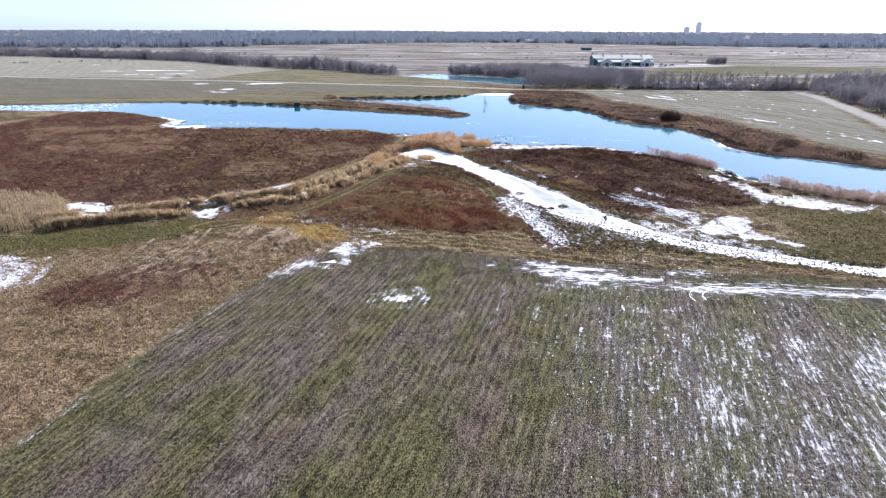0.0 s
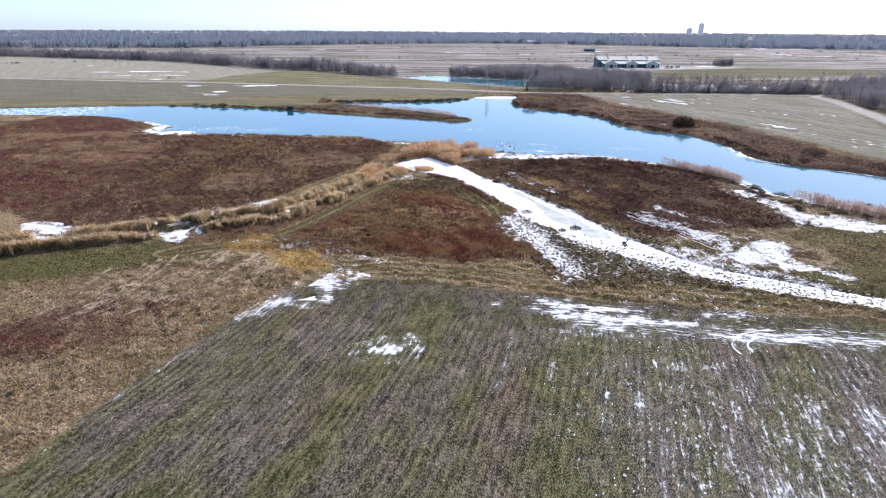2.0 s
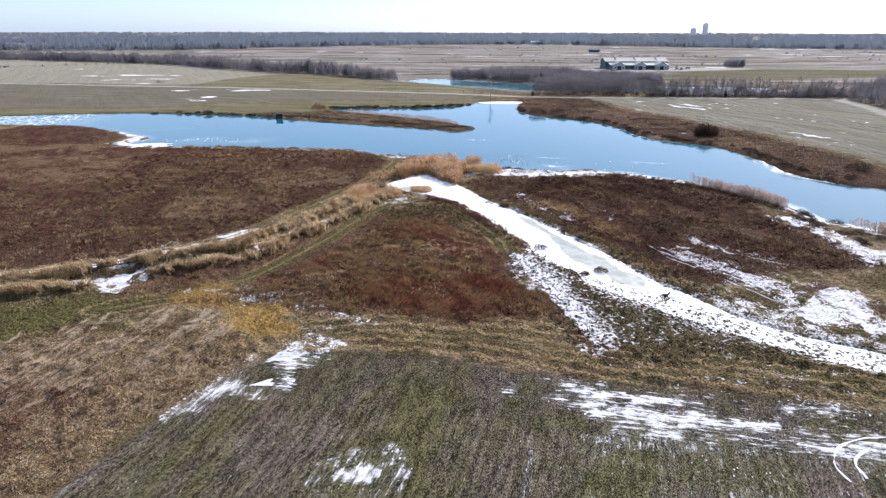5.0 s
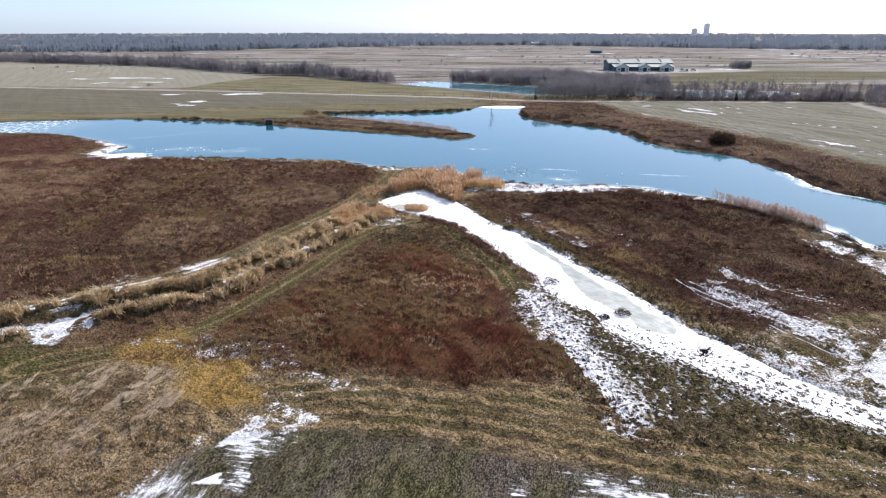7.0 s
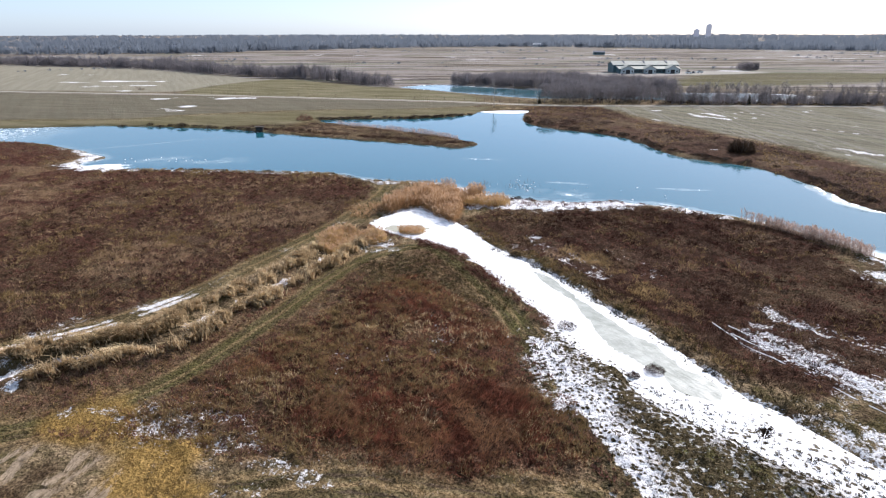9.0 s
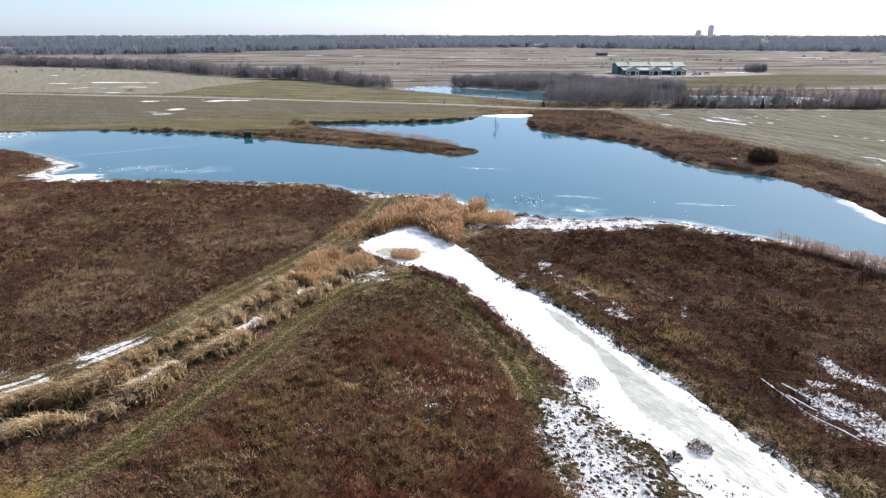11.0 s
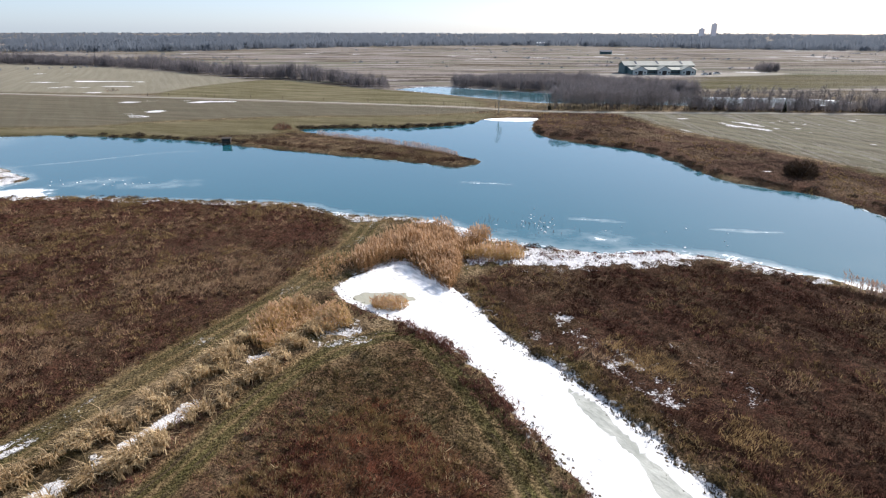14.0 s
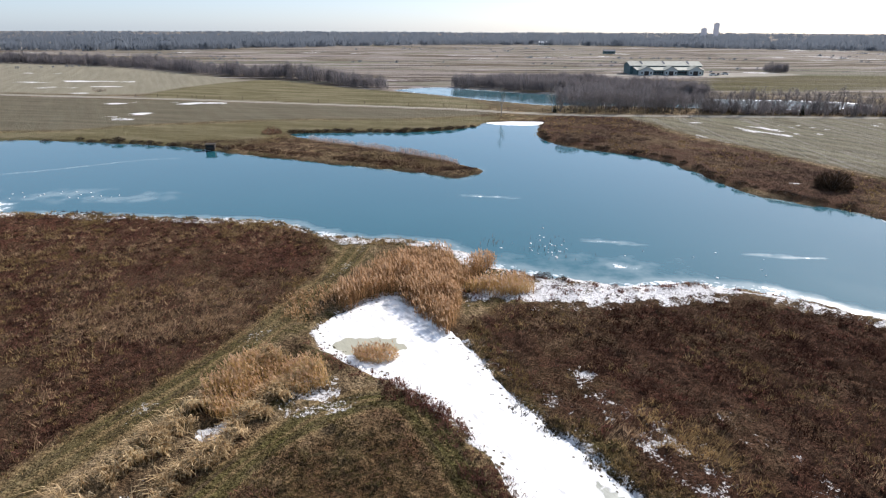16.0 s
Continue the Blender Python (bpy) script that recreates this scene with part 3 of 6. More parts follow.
    gravel = n.mix(fine, (0.28, 0.26, 0.22), (0.42, 0.39, 0.34))
    c = n.mix(n.attr("gravel"), c, gravel)
    mud = n.mix(fine, (0.03, 0.024, 0.017), (0.07, 0.052, 0.035))
    c = n.mix(n.attr("mud"), c, mud)
    # snow lies where its density beats the grain of the ground
    patch = n.math("ADD", n.math("MULTIPLY", n.noise(0.6, 4), 0.3), n.math("MULTIPLY", n.noise(3.6, 4, rough=0.75), 0.7))
    rows = n.math("ADD", n.math("MULTIPLY", n.noise(2.6, 6, n.mapped(ROW_AZ, (1.0, 0.13, 1)), 0.8), 0.62), n.math("MULTIPLY", n.noise(1.5, 6, rough=0.8), 0.38))
    heads = n.math("ADD", n.math("MULTIPLY", n.noise(3.0, 5, n.mapped(radians(8), (0.14, 1.0, 1)), 0.75), 0.6), n.math("MULTIPLY", n.noise(0.9, 5, rough=0.7), 0.4))
    ends = n.t.nodes.new("ShaderNodeMix")
    n.put(ends.inputs[0], n.attr("head"))
    n.put(ends.inputs[2], rows)
    n.put(ends.inputs[3], heads)
    rows = ends.outputs[0]
    mixer = n.t.nodes.new("ShaderNodeMix")
    n.put(mixer.inputs[0], n.attr("crop"))
    n.put(mixer.inputs[2], patch)
    n.put(mixer.inputs[3], rows)
    score = n.math("ADD", n.math("MULTIPLY", n.math("SUBTRACT", mixer.outputs[0], 0.5), n.math("SUBTRACT", 1.9, n.math("MULTIPLY", n.attr("marsh"), 1.1))), n.math("SUBTRACT", n.attr("snow"), n.math("MULTIPLY", n.math("SUBTRACT", n.attr("mound"), 0.28), n.math("SUBTRACT", 0.3, n.math("MULTIPLY", n.attr("marsh"), 0.2)))))
    cover = n.span(score, 0.48, 0.61)
    frost = n.math("MULTIPLY", n.span(score, 0.22, 0.56), n.math("MULTIPLY", n.span(n.attr("snow"), 0.2, 0.5, 0.0, 0.28), n.math("MULTIPLY", n.attr("crop"), n.span(chaff, 0.4, 0.6))))
    flecks = n.math("MULTIPLY", n.dots(1.9, n.math("MULTIPLY", n.span(n.attr("snow"), 0.12, 0.32, 0.25, 1.0), n.span(n.noise(0.3, 4), 0.44, 0.7, 0.0, 0.3)), n.mapped(ROW_AZ, (1.5, 0.8, 1))), n.attr("crop"))
    cover = n.math("MAXIMUM", n.math("MAXIMUM", cover, frost), flecks)
    clumps = n.dots(2.5, n.math("MULTIPLY", n.attr("tuft"), n.span(n.noise(0.5, 3), 0.3, 0.7, 0.75, 1.25)), n.mapped(radians(-35), (1.0, 0.8, 1)))
    cover = n.math("MULTIPLY", cover, n.math("SUBTRACT", 1.0, clumps))
    c = n.mix(clumps, c, n.mix(n.span(fine, 0.41, 0.6), (0.025, 0.02, 0.01), (0.13, 0.10, 0.055)))
    snow = n.mix(n.span(n.noise(2.2, 4), 0.3, 0.7), (0.68, 0.665, 0.67), (0.87, 0.855, 0.85))
    c = n.mix(cover, c, snow)
    n.put(n.bsdf.inputs["Roughness"], n.span(cover, 0, 1, 0.95, 0.6))
    h = n.math("ADD", n.math("MULTIPLY", fine, 0.9), n.math("MULTIPLY", grain, 0.3))
    h = n.math("ADD", h, n.math("MULTIPLY", n.math("MULTIPLY", wave, n.attr("crop")), 0.25))
    h = n.math("ADD", h, n.math("MULTIPLY", cover, 0.35))
    h = n.math("ADD", h, n.math("MULTIPLY", clumps, 1.1))
    h = n.math("ADD", h, n.math("MULTIPLY", n.math("MULTIPLY", n.noise(2.4, 4, rough=0.65), n.math("SUBTRACT", 1.0, n.attr("crop"))), 2.6))
    n.bump(h, 1.0, 0.24)
    return n.colour(c)


def water_material():
    n = Nodes("pond_water", 0.04, 0.5)
    ice = n.attr("ice")
    thin = n.span(n.math("ADD", ice, n.math("MULTIPLY", n.math("SUBTRACT", n.noise(0.35, 4), 0.5), 0.7)), 0.18, 0.5)
    white = n.span(n.math("ADD", ice, n.math("MULTIPLY", n.math("SUBTRACT", n.noise(0.9, 5, rough=0.65), 0.5), 1.1)), 0.62, 0.78)
    c = n.mix(n.noise(0.05, 2), (0.012, 0.077, 0.098), (0.018, 0.092, 0.115))
    c = n.mix(n.math("MULTIPLY", thin, 0.5), c, (0.26, 0.32, 0.33))
    c = n.mix(white, c, (0.80, 0.83, 0.86))
    r = n.math("ADD", n.span(n.noise(0.08, 4, rough=0.6), 0.4, 0.65, 0.045, 0.09), n.math("MULTIPLY", thin, 0.16))
    r = n.math("ADD", r, n.math("MULTIPLY", white, 0.5))
    n.put(n.bsdf.inputs["Roughness"], r)
    n.bsdf.inputs["IOR"].default_value = 1.55
    n.bump(n.math("ADD", n.noise(1.6, 2), n.math("MULTIPLY", white, 0.3)), 0.03, 0.05)
    return n.colour(c)


def channel_material():
    n = Nodes("channel_ice", 0.5, 0.15)
    # bare ice, plus weak grey patches painted as drift shading
    bare = n.attr("bare")
    drift = n.noise(1.3, 4, n.mapped(radians(-35), (1.0, 0.4, 1)), 0.6)
    lay = n.span(n.math("ADD", bare, n.math("MULTIPLY", n.math("SUBTRACT", drift, 0.5), 0.5)), 0.42, 0.6)
    # grey streaks put the shading of wind ripples into the snow's colour
    snow = n.mix(n.span(n.noise(1.0, 5, n.mapped(radians(-35), (1.5, 0.45, 1)), 0.65), 0.34, 0.56), (0.50, 0.495, 0.49), (0.87, 0.86, 0.85))
    ice = n.mix(n.span(n.noise(0.7, 4), 0.35, 0.65), (0.24, 0.25, 0.215), (0.35, 0.355, 0.315))
    wet = n.attr("wet")
    ice = n.mix(wet, ice, (0.33, 0.32, 0.25))
    c = n.mix(lay, snow, ice)
    dots = n.dots(2.1, n.math("MULTIPLY", n.attr("tussock"), n.span(n.noise(0.35, 3), 0.3, 0.7, 0.4, 0.9)), n.mapped(radians(-35), (1.0, 0.75, 1)))
    tuss = n.span(n.math("ADD", n.math("MULTIPLY", n.attr("tussock"), 0.6), n.math("MULTIPLY", n.math("SUBTRACT", n.noise(3.4, 4, rough=0.7), 0.5), 1.9)), 0.55, 0.63)
    c = n.mix(tuss, c, n.mix(n.noise(9, 3), (0.05, 0.036, 0.022), (0.12, 0.09, 0.05)))
    c = n.mix(dots, c, n.mix(n.noise(9, 3), (0.025, 0.02, 0.01), (0.12, 0.09, 0.05)))
    tuss = n.math("MAXIMUM", tuss, dots)
    n.put(n.bsdf.inputs["Roughness"], n.span(lay, 0, 1, 0.75, 0.5))
    n.bump(n.math("ADD", n.math("MULTIPLY", drift, 0.8), n.math("MULTIPLY", tuss, 0.7)), 0.85, 0.15)
    return n.colour(c)


def blade_material(name, dark, light, other=None, rough=0.85, through_light=0.3):
    """Stalks and leaves that differ blade by blade."""
    n = Nodes(name, rough, 0.03)
    i = n.island()
    c = n.mix(n.math("MULTIPLY", i, n.span(n.noise(0.7, 4, rough=0.65), 0.35, 0.62, 0.45, 1.0)), dark, light)
    if other:
        c = n.mix(n.span(n.noise(1.0, 4, n.mapped(radians(58), (0.09, 0.26, 0.2))), 0.48, 0.6), c, n.mix(i, tuple(v * 0.7 for v in other), other))
    c = n.mix(n.span(n.noise(3, 3), 0.35, 0.8, 0, 0.45), c, tuple(v * 0.6 for v in dark))
    c = n.mix(n.span(n.noise(1.5, 4, rough=0.7), 0.52, 0.68, 0, 0.75), c, tuple(0.5 * v for v in dark))
    c = n.mix(n.span(n.noise(0.33, 5, rough=0.65), 0.53, 0.7, 0, 0.45), c, tuple(min(0.95, 1.15 * v) for v in light))
    glow = n.t.nodes.new("ShaderNodeBsdfTranslucent")
    n.put(glow.inputs["Color"], c)
    both = n.t.nodes.new("ShaderNodeMixShader")
    both.inputs[0].default_value = through_light
    n.t.links.new(n.bsdf.outputs[0], both.inputs[1])
    n.t.links.new(glow.outputs[0], both.inputs[2])
    n.t.links.new(both.outputs[0], n.t.nodes["Material Output"].inputs["Surface"])
    return n.colour(c)


def plain_material(name, a, b, scale=3.0, rough=0.8, spec=0.3, metal=0.0):
    n = Nodes(name, rough, spec)
    n.bsdf.inputs["Metallic"].default_value = metal
    f = n.noise(scale, 4)
    c = n.mix(n.span(f, 0.3, 0.7), a, b)
    c = n.mix(n.span(n.noise(scale * 6, 3), 0.5, 0.8, 0, 0.3), c, tuple(v * 0.75 for v in a))
    n.bump(n.noise(scale * 8, 3), 0.25, 0.02)
    return n.colour(c)


M_GROUND, M_WATER, M_CHANNEL = ground_material(), water_material(), channel_material()
M_BRUSH = blade_material("dead_weeds", (0.049, 0.0215, 0.0158), (0.31, 0.146, 0.108), (0.29, 0.17, 0.112))
M_BRUSH_DARK = blade_material("dark_weeds", (0.013, 0.0068, 0.0045), (0.092, 0.044, 0.03), (0.145, 0.086, 0.056))
M_SHORE = blade_material("shore_weeds", (0.024, 0.016, 0.0145), (0.15, 0.10, 0.085), (0.17, 0.12, 0.08))
M_OLIVE = blade_material("olive_weeds", (0.045, 0.027, 0.015), (0.27, 0.175, 0.10), (0.27, 0.19, 0.10))
M_RUSSET = blade_material("russet_weeds", (0.054, 0.019, 0.0115), (0.38, 0.148, 0.084), (0.37, 0.205, 0.10))
M_TUSSOCK = blade_material("ditch_grass", (0.28, 0.195, 0.10), (0.88, 0.69, 0.43), through_light=0.5)
M_REED = blade_material("reeds", (0.22, 0.125, 0.055), (0.60, 0.37, 0.19), through_light=0.5)
M_REED_PALE = blade_material("pale_reeds", (0.36, 0.23, 0.09), (0.74, 0.52, 0.25), through_light=0.5)
M_REED_MAUVE = blade_material("mauve_reeds", (0.25, 0.17, 0.13), (0.62, 0.47, 0.385), through_light=0.4)
M_PLUME = blade_material("reed_plumes", (0.40, 0.25, 0.14), (0.68, 0.48, 0.31), through_light=0.4)
M_GRASS = blade_material("dry_grass", (0.127, 0.082, 0.036), (0.53, 0.38, 0.188), (0.276, 0.19, 0.08))
M_GRASS_PALE = blade_material("pale_grass", (0.24, 0.155, 0.09), (0.62, 0.43, 0.26), through_light=0.4)
M_STRAW = blade_material("cut_straw", (0.26, 0.2, 0.135), (0.74, 0.59, 0.42), through_light=0.4)
M_TURF = blade_material("green_turf", (0.022, 0.019, 0.007), (0.17, 0.14, 0.052), (0.22, 0.16, 0.07))
M_GOLD = blade_material("golden_grass", (0.13, 0.08, 0.026), (0.58, 0.375, 0.125), (0.24, 0.16, 0.07))
M_MARSH = blade_material("marsh_tussocks", (0.022, 0.017, 0.009), (0.13, 0.10, 0.055))
M_REED_TAN = blade_material("tan_reeds", (0.26, 0.19, 0.105), (0.56, 0.425, 0.26), through_light=0.5)
M_GOLD_PALE = blade_material("golden_weeds", (0.18, 0.12, 0.055), (0.56, 0.39, 0.19), through_light=0.45)
M_STUBBLE = blade_material("stubble", (0.10, 0.085, 0.06), (0.34, 0.30, 0.22))
M_TWIG = blade_material("twigs", (0.10, 0.092, 0.094), (0.37, 0.335, 0.335))
# blue-grey base colour paints distance haze onto the far woods and hedges
M_TWIG_HAZED = blade_material("hazed_twigs", (0.125, 0.145, 0.175), (0.165, 0.185, 0.215), through_light=0.6)
M_TWIG_PALE = blade_material("pale_twigs", (0.16, 0.14, 0.12), (0.36, 0.33, 0.29))
M_SHRUB = blade_material("shrub_twigs", (0.022, 0.016, 0.011), (0.09, 0.06, 0.04))
M_NEEDLE = blade_material("needles", (0.010, 0.016, 0.010), (0.035, 0.05, 0.03))
M_BARK = plain_material("bark", (0.07, 0.058, 0.05), (0.15, 0.13, 0.115), 4)
M_BARK_PALE = plain_material("pale_bark", (0.25, 0.23, 0.2), (0.42, 0.39, 0.35), 4)
M_SNOW = plain_material("old_snow", (0.70, 0.69, 0.69), (0.86, 0.85, 0.84), 1.5, 0.6, 0.3)
M_ROOF = plain_material("cream_metal_roof", (0.27, 0.275, 0.235), (0.35, 0.35, 0.30), 0.4, 0.75, 0.15)
M_WALL_TEAL = plain_material("teal_siding", (0.05, 0.10, 0.11), (0.08, 0.14, 0.15), 1.0, 0.6)
M_WALL_PALE = plain_material("pale_siding", (0.36, 0.40, 0.40), (0.46, 0.50, 0.49), 1.0, 0.6)
M_TRIM = plain_material("white_trim", (0.68, 0.69, 0.68), (0.8, 0.8, 0.79), 1.0, 0.5)
M_DARK = plain_material("dark_opening", (0.012, 0.013, 0.016), (0.025, 0.026, 0.03), 1.0, 0.25, 0.5)
M_WOOD = plain_material("weathered_wood", (0.018, 0.014, 0.011), (0.045, 0.034, 0.026), 3)
# concrete paled so that its colour carries the distance haze
M_TOWER = plain_material("tower_concrete", (0.78, 0.72, 0.72), (0.86, 0.80, 0.80), 0.05, 0.85)
M_ROOF_DARK = plain_material("slate_roof", (0.05, 0.06, 0.08), (0.09, 0.10, 0.12), 0.6, 0.7)


# ---- ground, one sheet to the horizon ----
def steps(spans):
    """Grid lines: (from, to, step) in turn; a step below 0 grows by that factor to the end."""
    out = [spans[0][0]]
    for a, b, s in spans:
        while out[-1] < b - 1e-6:
            out.append(min(b, out[-1] + s) if s > 0 else min(b, out[-1] + max(3.0, (out[-1] - a + 20) * -s)))
    return np.array(out)


def build_ground():
    right = steps([(0, 42, 0.3), (42, 90, 0.65), (90, 270, 2.2), (270, 4300, -0.14)])
    gx = np.concatenate([-right[:0:-1], right])
    back = steps([(0, 700, -0.25)])
    gy = np.concatenate([22 - back[:0:-1], steps([(22, 70, 0.6), (70, 140, 0.3), (140, 182, 0.6), (182, 310, 1.0), (310, 620, 2.6), (620, 4750, -0.1)])])
    X, Y = np.meshgrid(gx, gy)
    x, y = X.ravel(), Y.ravel()
    z = height(x, y)
    nx, ny = len(gx), len(gy)
    i = (np.arange(ny - 1)[:, None] * nx + np.arange(nx - 1)[None, :]).ravel()
    me = np_mesh("ground", np.stack([x, y, z], 1), np.stack([i, i + 1, i + nx + 1, i + nx], 1), M_GROUND, True)
    wob = 1.8 * (fnoise(x, y, 3.0, 21) - 0.5)
    wide = 6 * (fnoise(x, y, 12.0, 22) - 0.5)

    def zone(poly, soft=0.8, ragged=1.0):
        return ramp(-(edge_dist(x, y, poly) + wob * ragged), -soft, soft)

    crop = zone(CROP, 0.5, 0.5)
    add_attr(me, "crop", crop)
    mounds = relief(x, y) * rough_ground(x, y)
    add_attr(me, "mound", mounds)
    top = line_dist(x, y, smooth_line([(-12, 75.5), (3.2, 74), (10.5, 72.4), (19, 71.1), (35, 69), (49.6, 66.6), (90, 56)]))
    add_attr(me, "head", ramp(8.5 - top, 0, 2.5))
    brush = np.maximum.reduce([zone(MEADOW_LEFT, 2.0, 2.0), zone(MEADOW_RIGHT, 1.2, 1.6), zone(RISE, 1.6, 2.4), zone(SHORE_BRUSH, 2, 2),
                               0.35 * zone(SPIT, 1.5, 1.5), 0.9 * zone(DARK_GRASS, 3, 3), 0.6 * zone(WASTE, 2, 2.5), 0.7 * zone(TURF_TIP, 2, 2.5)])
    trod = np.maximum(ramp(1.4 - line_dist(x, y, MOWN_LOOP) + 0.4 * wob, -0.5, 0.5), ramp(1.8 - line_dist(x, y, PATH_LEFT) + 0.4 * wob, -0.5, 0.5))
    brush = brush * (1 - 0.9 * trod) * (0.72 + 0.28 * ramp(fnoise(x, y, 9, 31), 0.35, 0.5))
    add_attr(me, "brush", brush)
    marsh = zone(MARSH, 2.5, 2.2)
    add_attr(me, "marsh", marsh)
    sodden = smooth_line([(12.4, 96), (15, 92.4), (18, 86.4), (22, 82), (30, 77), (30, 73), (20, 75.5), (15.6, 79), (14.6, 83), (13.4, 88)], True)
    ruts = smooth_line([(4.6, 103.4), (7.5, 105), (10.3, 98.3), (12.2, 94), (13.1, 88.4), (14.2, 83.8), (14, 79.3), (11.8, 80), (9.6, 85.8), (7.6, 92.7)], True)
    add_attr(me, "tuft", marsh * (0.53 + 0.2 * zone(sodden, 1.2, 1.2) - 0.16 * zone(ruts, 0.8, 1) + 0.3 * ramp(edge_dist(x, y, MARSH) + wob, -3.2, 0.5)))
    add_attr(me, "dusky", np.maximum.reduce([zone(MEADOW_RIGHT, 1.2, 1.6), 0.65 * zone(SHORE_BRUSH, 2, 2), 0.8 * zone(MEADOW_LEFT, 2, 2) * ramp(x, -80, -50) * ramp(y, 172, 150)]))
    green = np.maximum.reduce([0.85 * ramp(1.3 - line_dist(x, y, MOWN_LOOP) + 0.5 * wob, -0.6, 0.6), 0.5 * ramp(1.7 - line_dist(x, y, PATH_LEFT) + 0.4 * wob, -0.6, 0.6),
                               zone(GREEN, 2, 2), 0.8 * zone(OLIVE_FIELD, 4, 3), 0.45 * zone(SHORE_GRASS, 4, 3)])
    margin = line_dist(x, y, smooth_line([(-17, 79), (-7.7, 80.5), (4.7, 78.6), (15.6, 75.4), (25.4, 73.2), (36, 70.4), (60, 66)]))
    green = np.maximum(green, 0.3 * ramp(3.5 - margin + wide * 0.4, -1.5, 1.5))
    right_green = smooth_line([(22, 84), (30, 79), (60, 66), (90, 60), (90, 95), (56, 100), (48, 96), (50, 86), (40, 80), (30, 85)], True)
    green = np.maximum(green, 0.7 * zone(right_green, 2, 2))
    far_green = smooth_line([(112, 405), (140, 398), (172, 408), (260, 440), (400, 500), (300, 520), (196, 515), (150, 492), (122, 440)], True)
    green = np.maximum(green, 0.75 * zone(far_green, 8, 6))
    olive_wedge = smooth_line([(14, 90.5), (18, 87.6), (22.6, 83.6), (26.7, 79.9), (36, 74.5), (34, 71), (20.5, 77.3), (16.5, 81.1), (14.9, 84.3)], True)
    green = np.maximum(green, 0.9 * zone(olive_wedge, 1.0, 1.5))
    tip = smooth_line([(-14, 122), (-7.5, 131), (-2.5, 127), (4, 113), (0.5, 112), (-4, 117.5), (-9, 118)], True)
    green = np.maximum(green, 0.45 * zone(tip, 1.5, 2))
    add_attr(me, "green", green * (1 - crop))
    loop, left = line_dist(x, y, MOWN_LOOP), line_dist(x, y, PATH_LEFT)
    lane = np.where(loop < 3, loop, np.where(left < 3, left, margin))
    add_attr(me, "lane", lane)
    add_attr(me, "laned", np.maximum.reduce([ramp(2.3 - loop, 0, 0.6) * 0.8, ramp(2.2 - left, 0, 0.6) * 0.7, ramp(7.5 - margin, 0, 3)]) * (1 - crop))
    tan = smooth_line([(-70, 20), (-70, 66), (-52, 72), (-38, 78), (-24, 76), (-21, 72), (-25, 63), (-29, 50), (-34, 30), (-38, 15)], True)
    add_attr(me, "tan", zone(tan, 3, 3))
    add_attr(me, "lea", np.maximum(zone(OLIVE_FIELD, 4, 3), 0.8 * zone(SHORE_GRASS, 4, 3)))
    add_attr(me, "drilled", 0.8 * zone(RIGHT_FIELD, 2, 2))
    add_attr(me, "bank", np.clip(edge_dist(x, y, CHANNEL, 60), 0, 60))
    add_attr(me, "gold", 0.9 * zone(YELLOW, 1.2, 2.4))
    add_attr(me, "pale", zone(PALE_FIELD, 4, 2))
    grey = smooth_line([(-500, 390), (-213, 352), (-98, 336), (-13, 319), (5, 308), (-27, 294), (-60, 290), (-104, 275), (-136, 260), (-300, 262)], True)
    add_attr(me, "stalks", np.maximum(zone(grey, 3, 2), zone(RIGHT_FIELD, 2, 2)))
    add_attr(me, "far", ramp(y + 30 * (vnoise(x, y, 60, 5) - 0.5), 300, 420))
    gravel = np.maximum(ramp(2.4 - line_dist(x, y, ROAD), -0.8, 0.8), ramp(3.4 - line_dist(x, y, ROAD_RIGHT), -0.9, 0.9))
    yard = smooth_line([(85, 505), (160, 500), (215, 525), (190, 540), (90, 520)], True)
    add_attr(me, "gravel", np.maximum(0.85 * gravel, 0.8 * zone(yard, 5, 4)))
    p = edge_dist(x, y, POND)
    add_attr(me, "mud", np.maximum(ramp(0.6 - p, 0, 1.0) * 0.8, 0.7 * np.exp(-(line_dist(x, y, DITCH) / 1.2) ** 2)))
    snow = np.zeros(x.shape)
    for outline, density in SNOW:
        poly = smooth_line(outline, True, 4)
        e = edge_dist(x, y, poly, 12)
        ring = np.vstack([poly, poly[:1]])
        area = abs(np.sum(ring[:-1, 0] * ring[1:, 1] - ring[1:, 0] * ring[:-1, 1])) / 2
        big = min(2.0, 0.7 * area / np.sum(np.hypot(*np.diff(ring, axis=0).T)))
        snow = np.maximum(snow, density * ramp(-e + 0.8 * big * wob, -big, 0.8 * big))
    for cx, cy, rx, ry in SNOW_FAR:
        e = np.sqrt(((x - cx) / rx) ** 2 + ((y - cy) / ry) ** 2) + 1.3 * (fnoise(x * 0.5, y, 6, 40) - 0.5)
        snow = np.maximum(snow, 0.85 * ramp(1.25 - e, 0, 0.7) * ramp(fnoise(x * 0.35, y, 4, 41), 0.42, 0.58))
    du, dv = 0.5 * x - 0.87 * y, 0.87 * x + 0.5 * y
    dash = ramp(vnoise(du / 5, dv, 2.0, 43), 0.8, 0.92) * ramp(fnoise(x, y, 24, 44), 0.46, 0.6)
    snow = np.maximum(snow, 0.56 * dash * zone(RIGHT_FIELD, 1, 0))
    d = line_dist(x, y, DITCH)
    snow = np.maximum(snow, 0.92 * ramp(fnoise(x, y, 6, 42), 0.4, 0.52) * ramp(0.95 - d + 0.3 * wob, -0.25, 0.35) * ramp(y, 84, 90))
    track = line_dist(x, y, smooth_line([(-60, 92), (-50, 95), (-43, 100.5), (-38, 105), (-33, 112.5), (-31, 117)]))
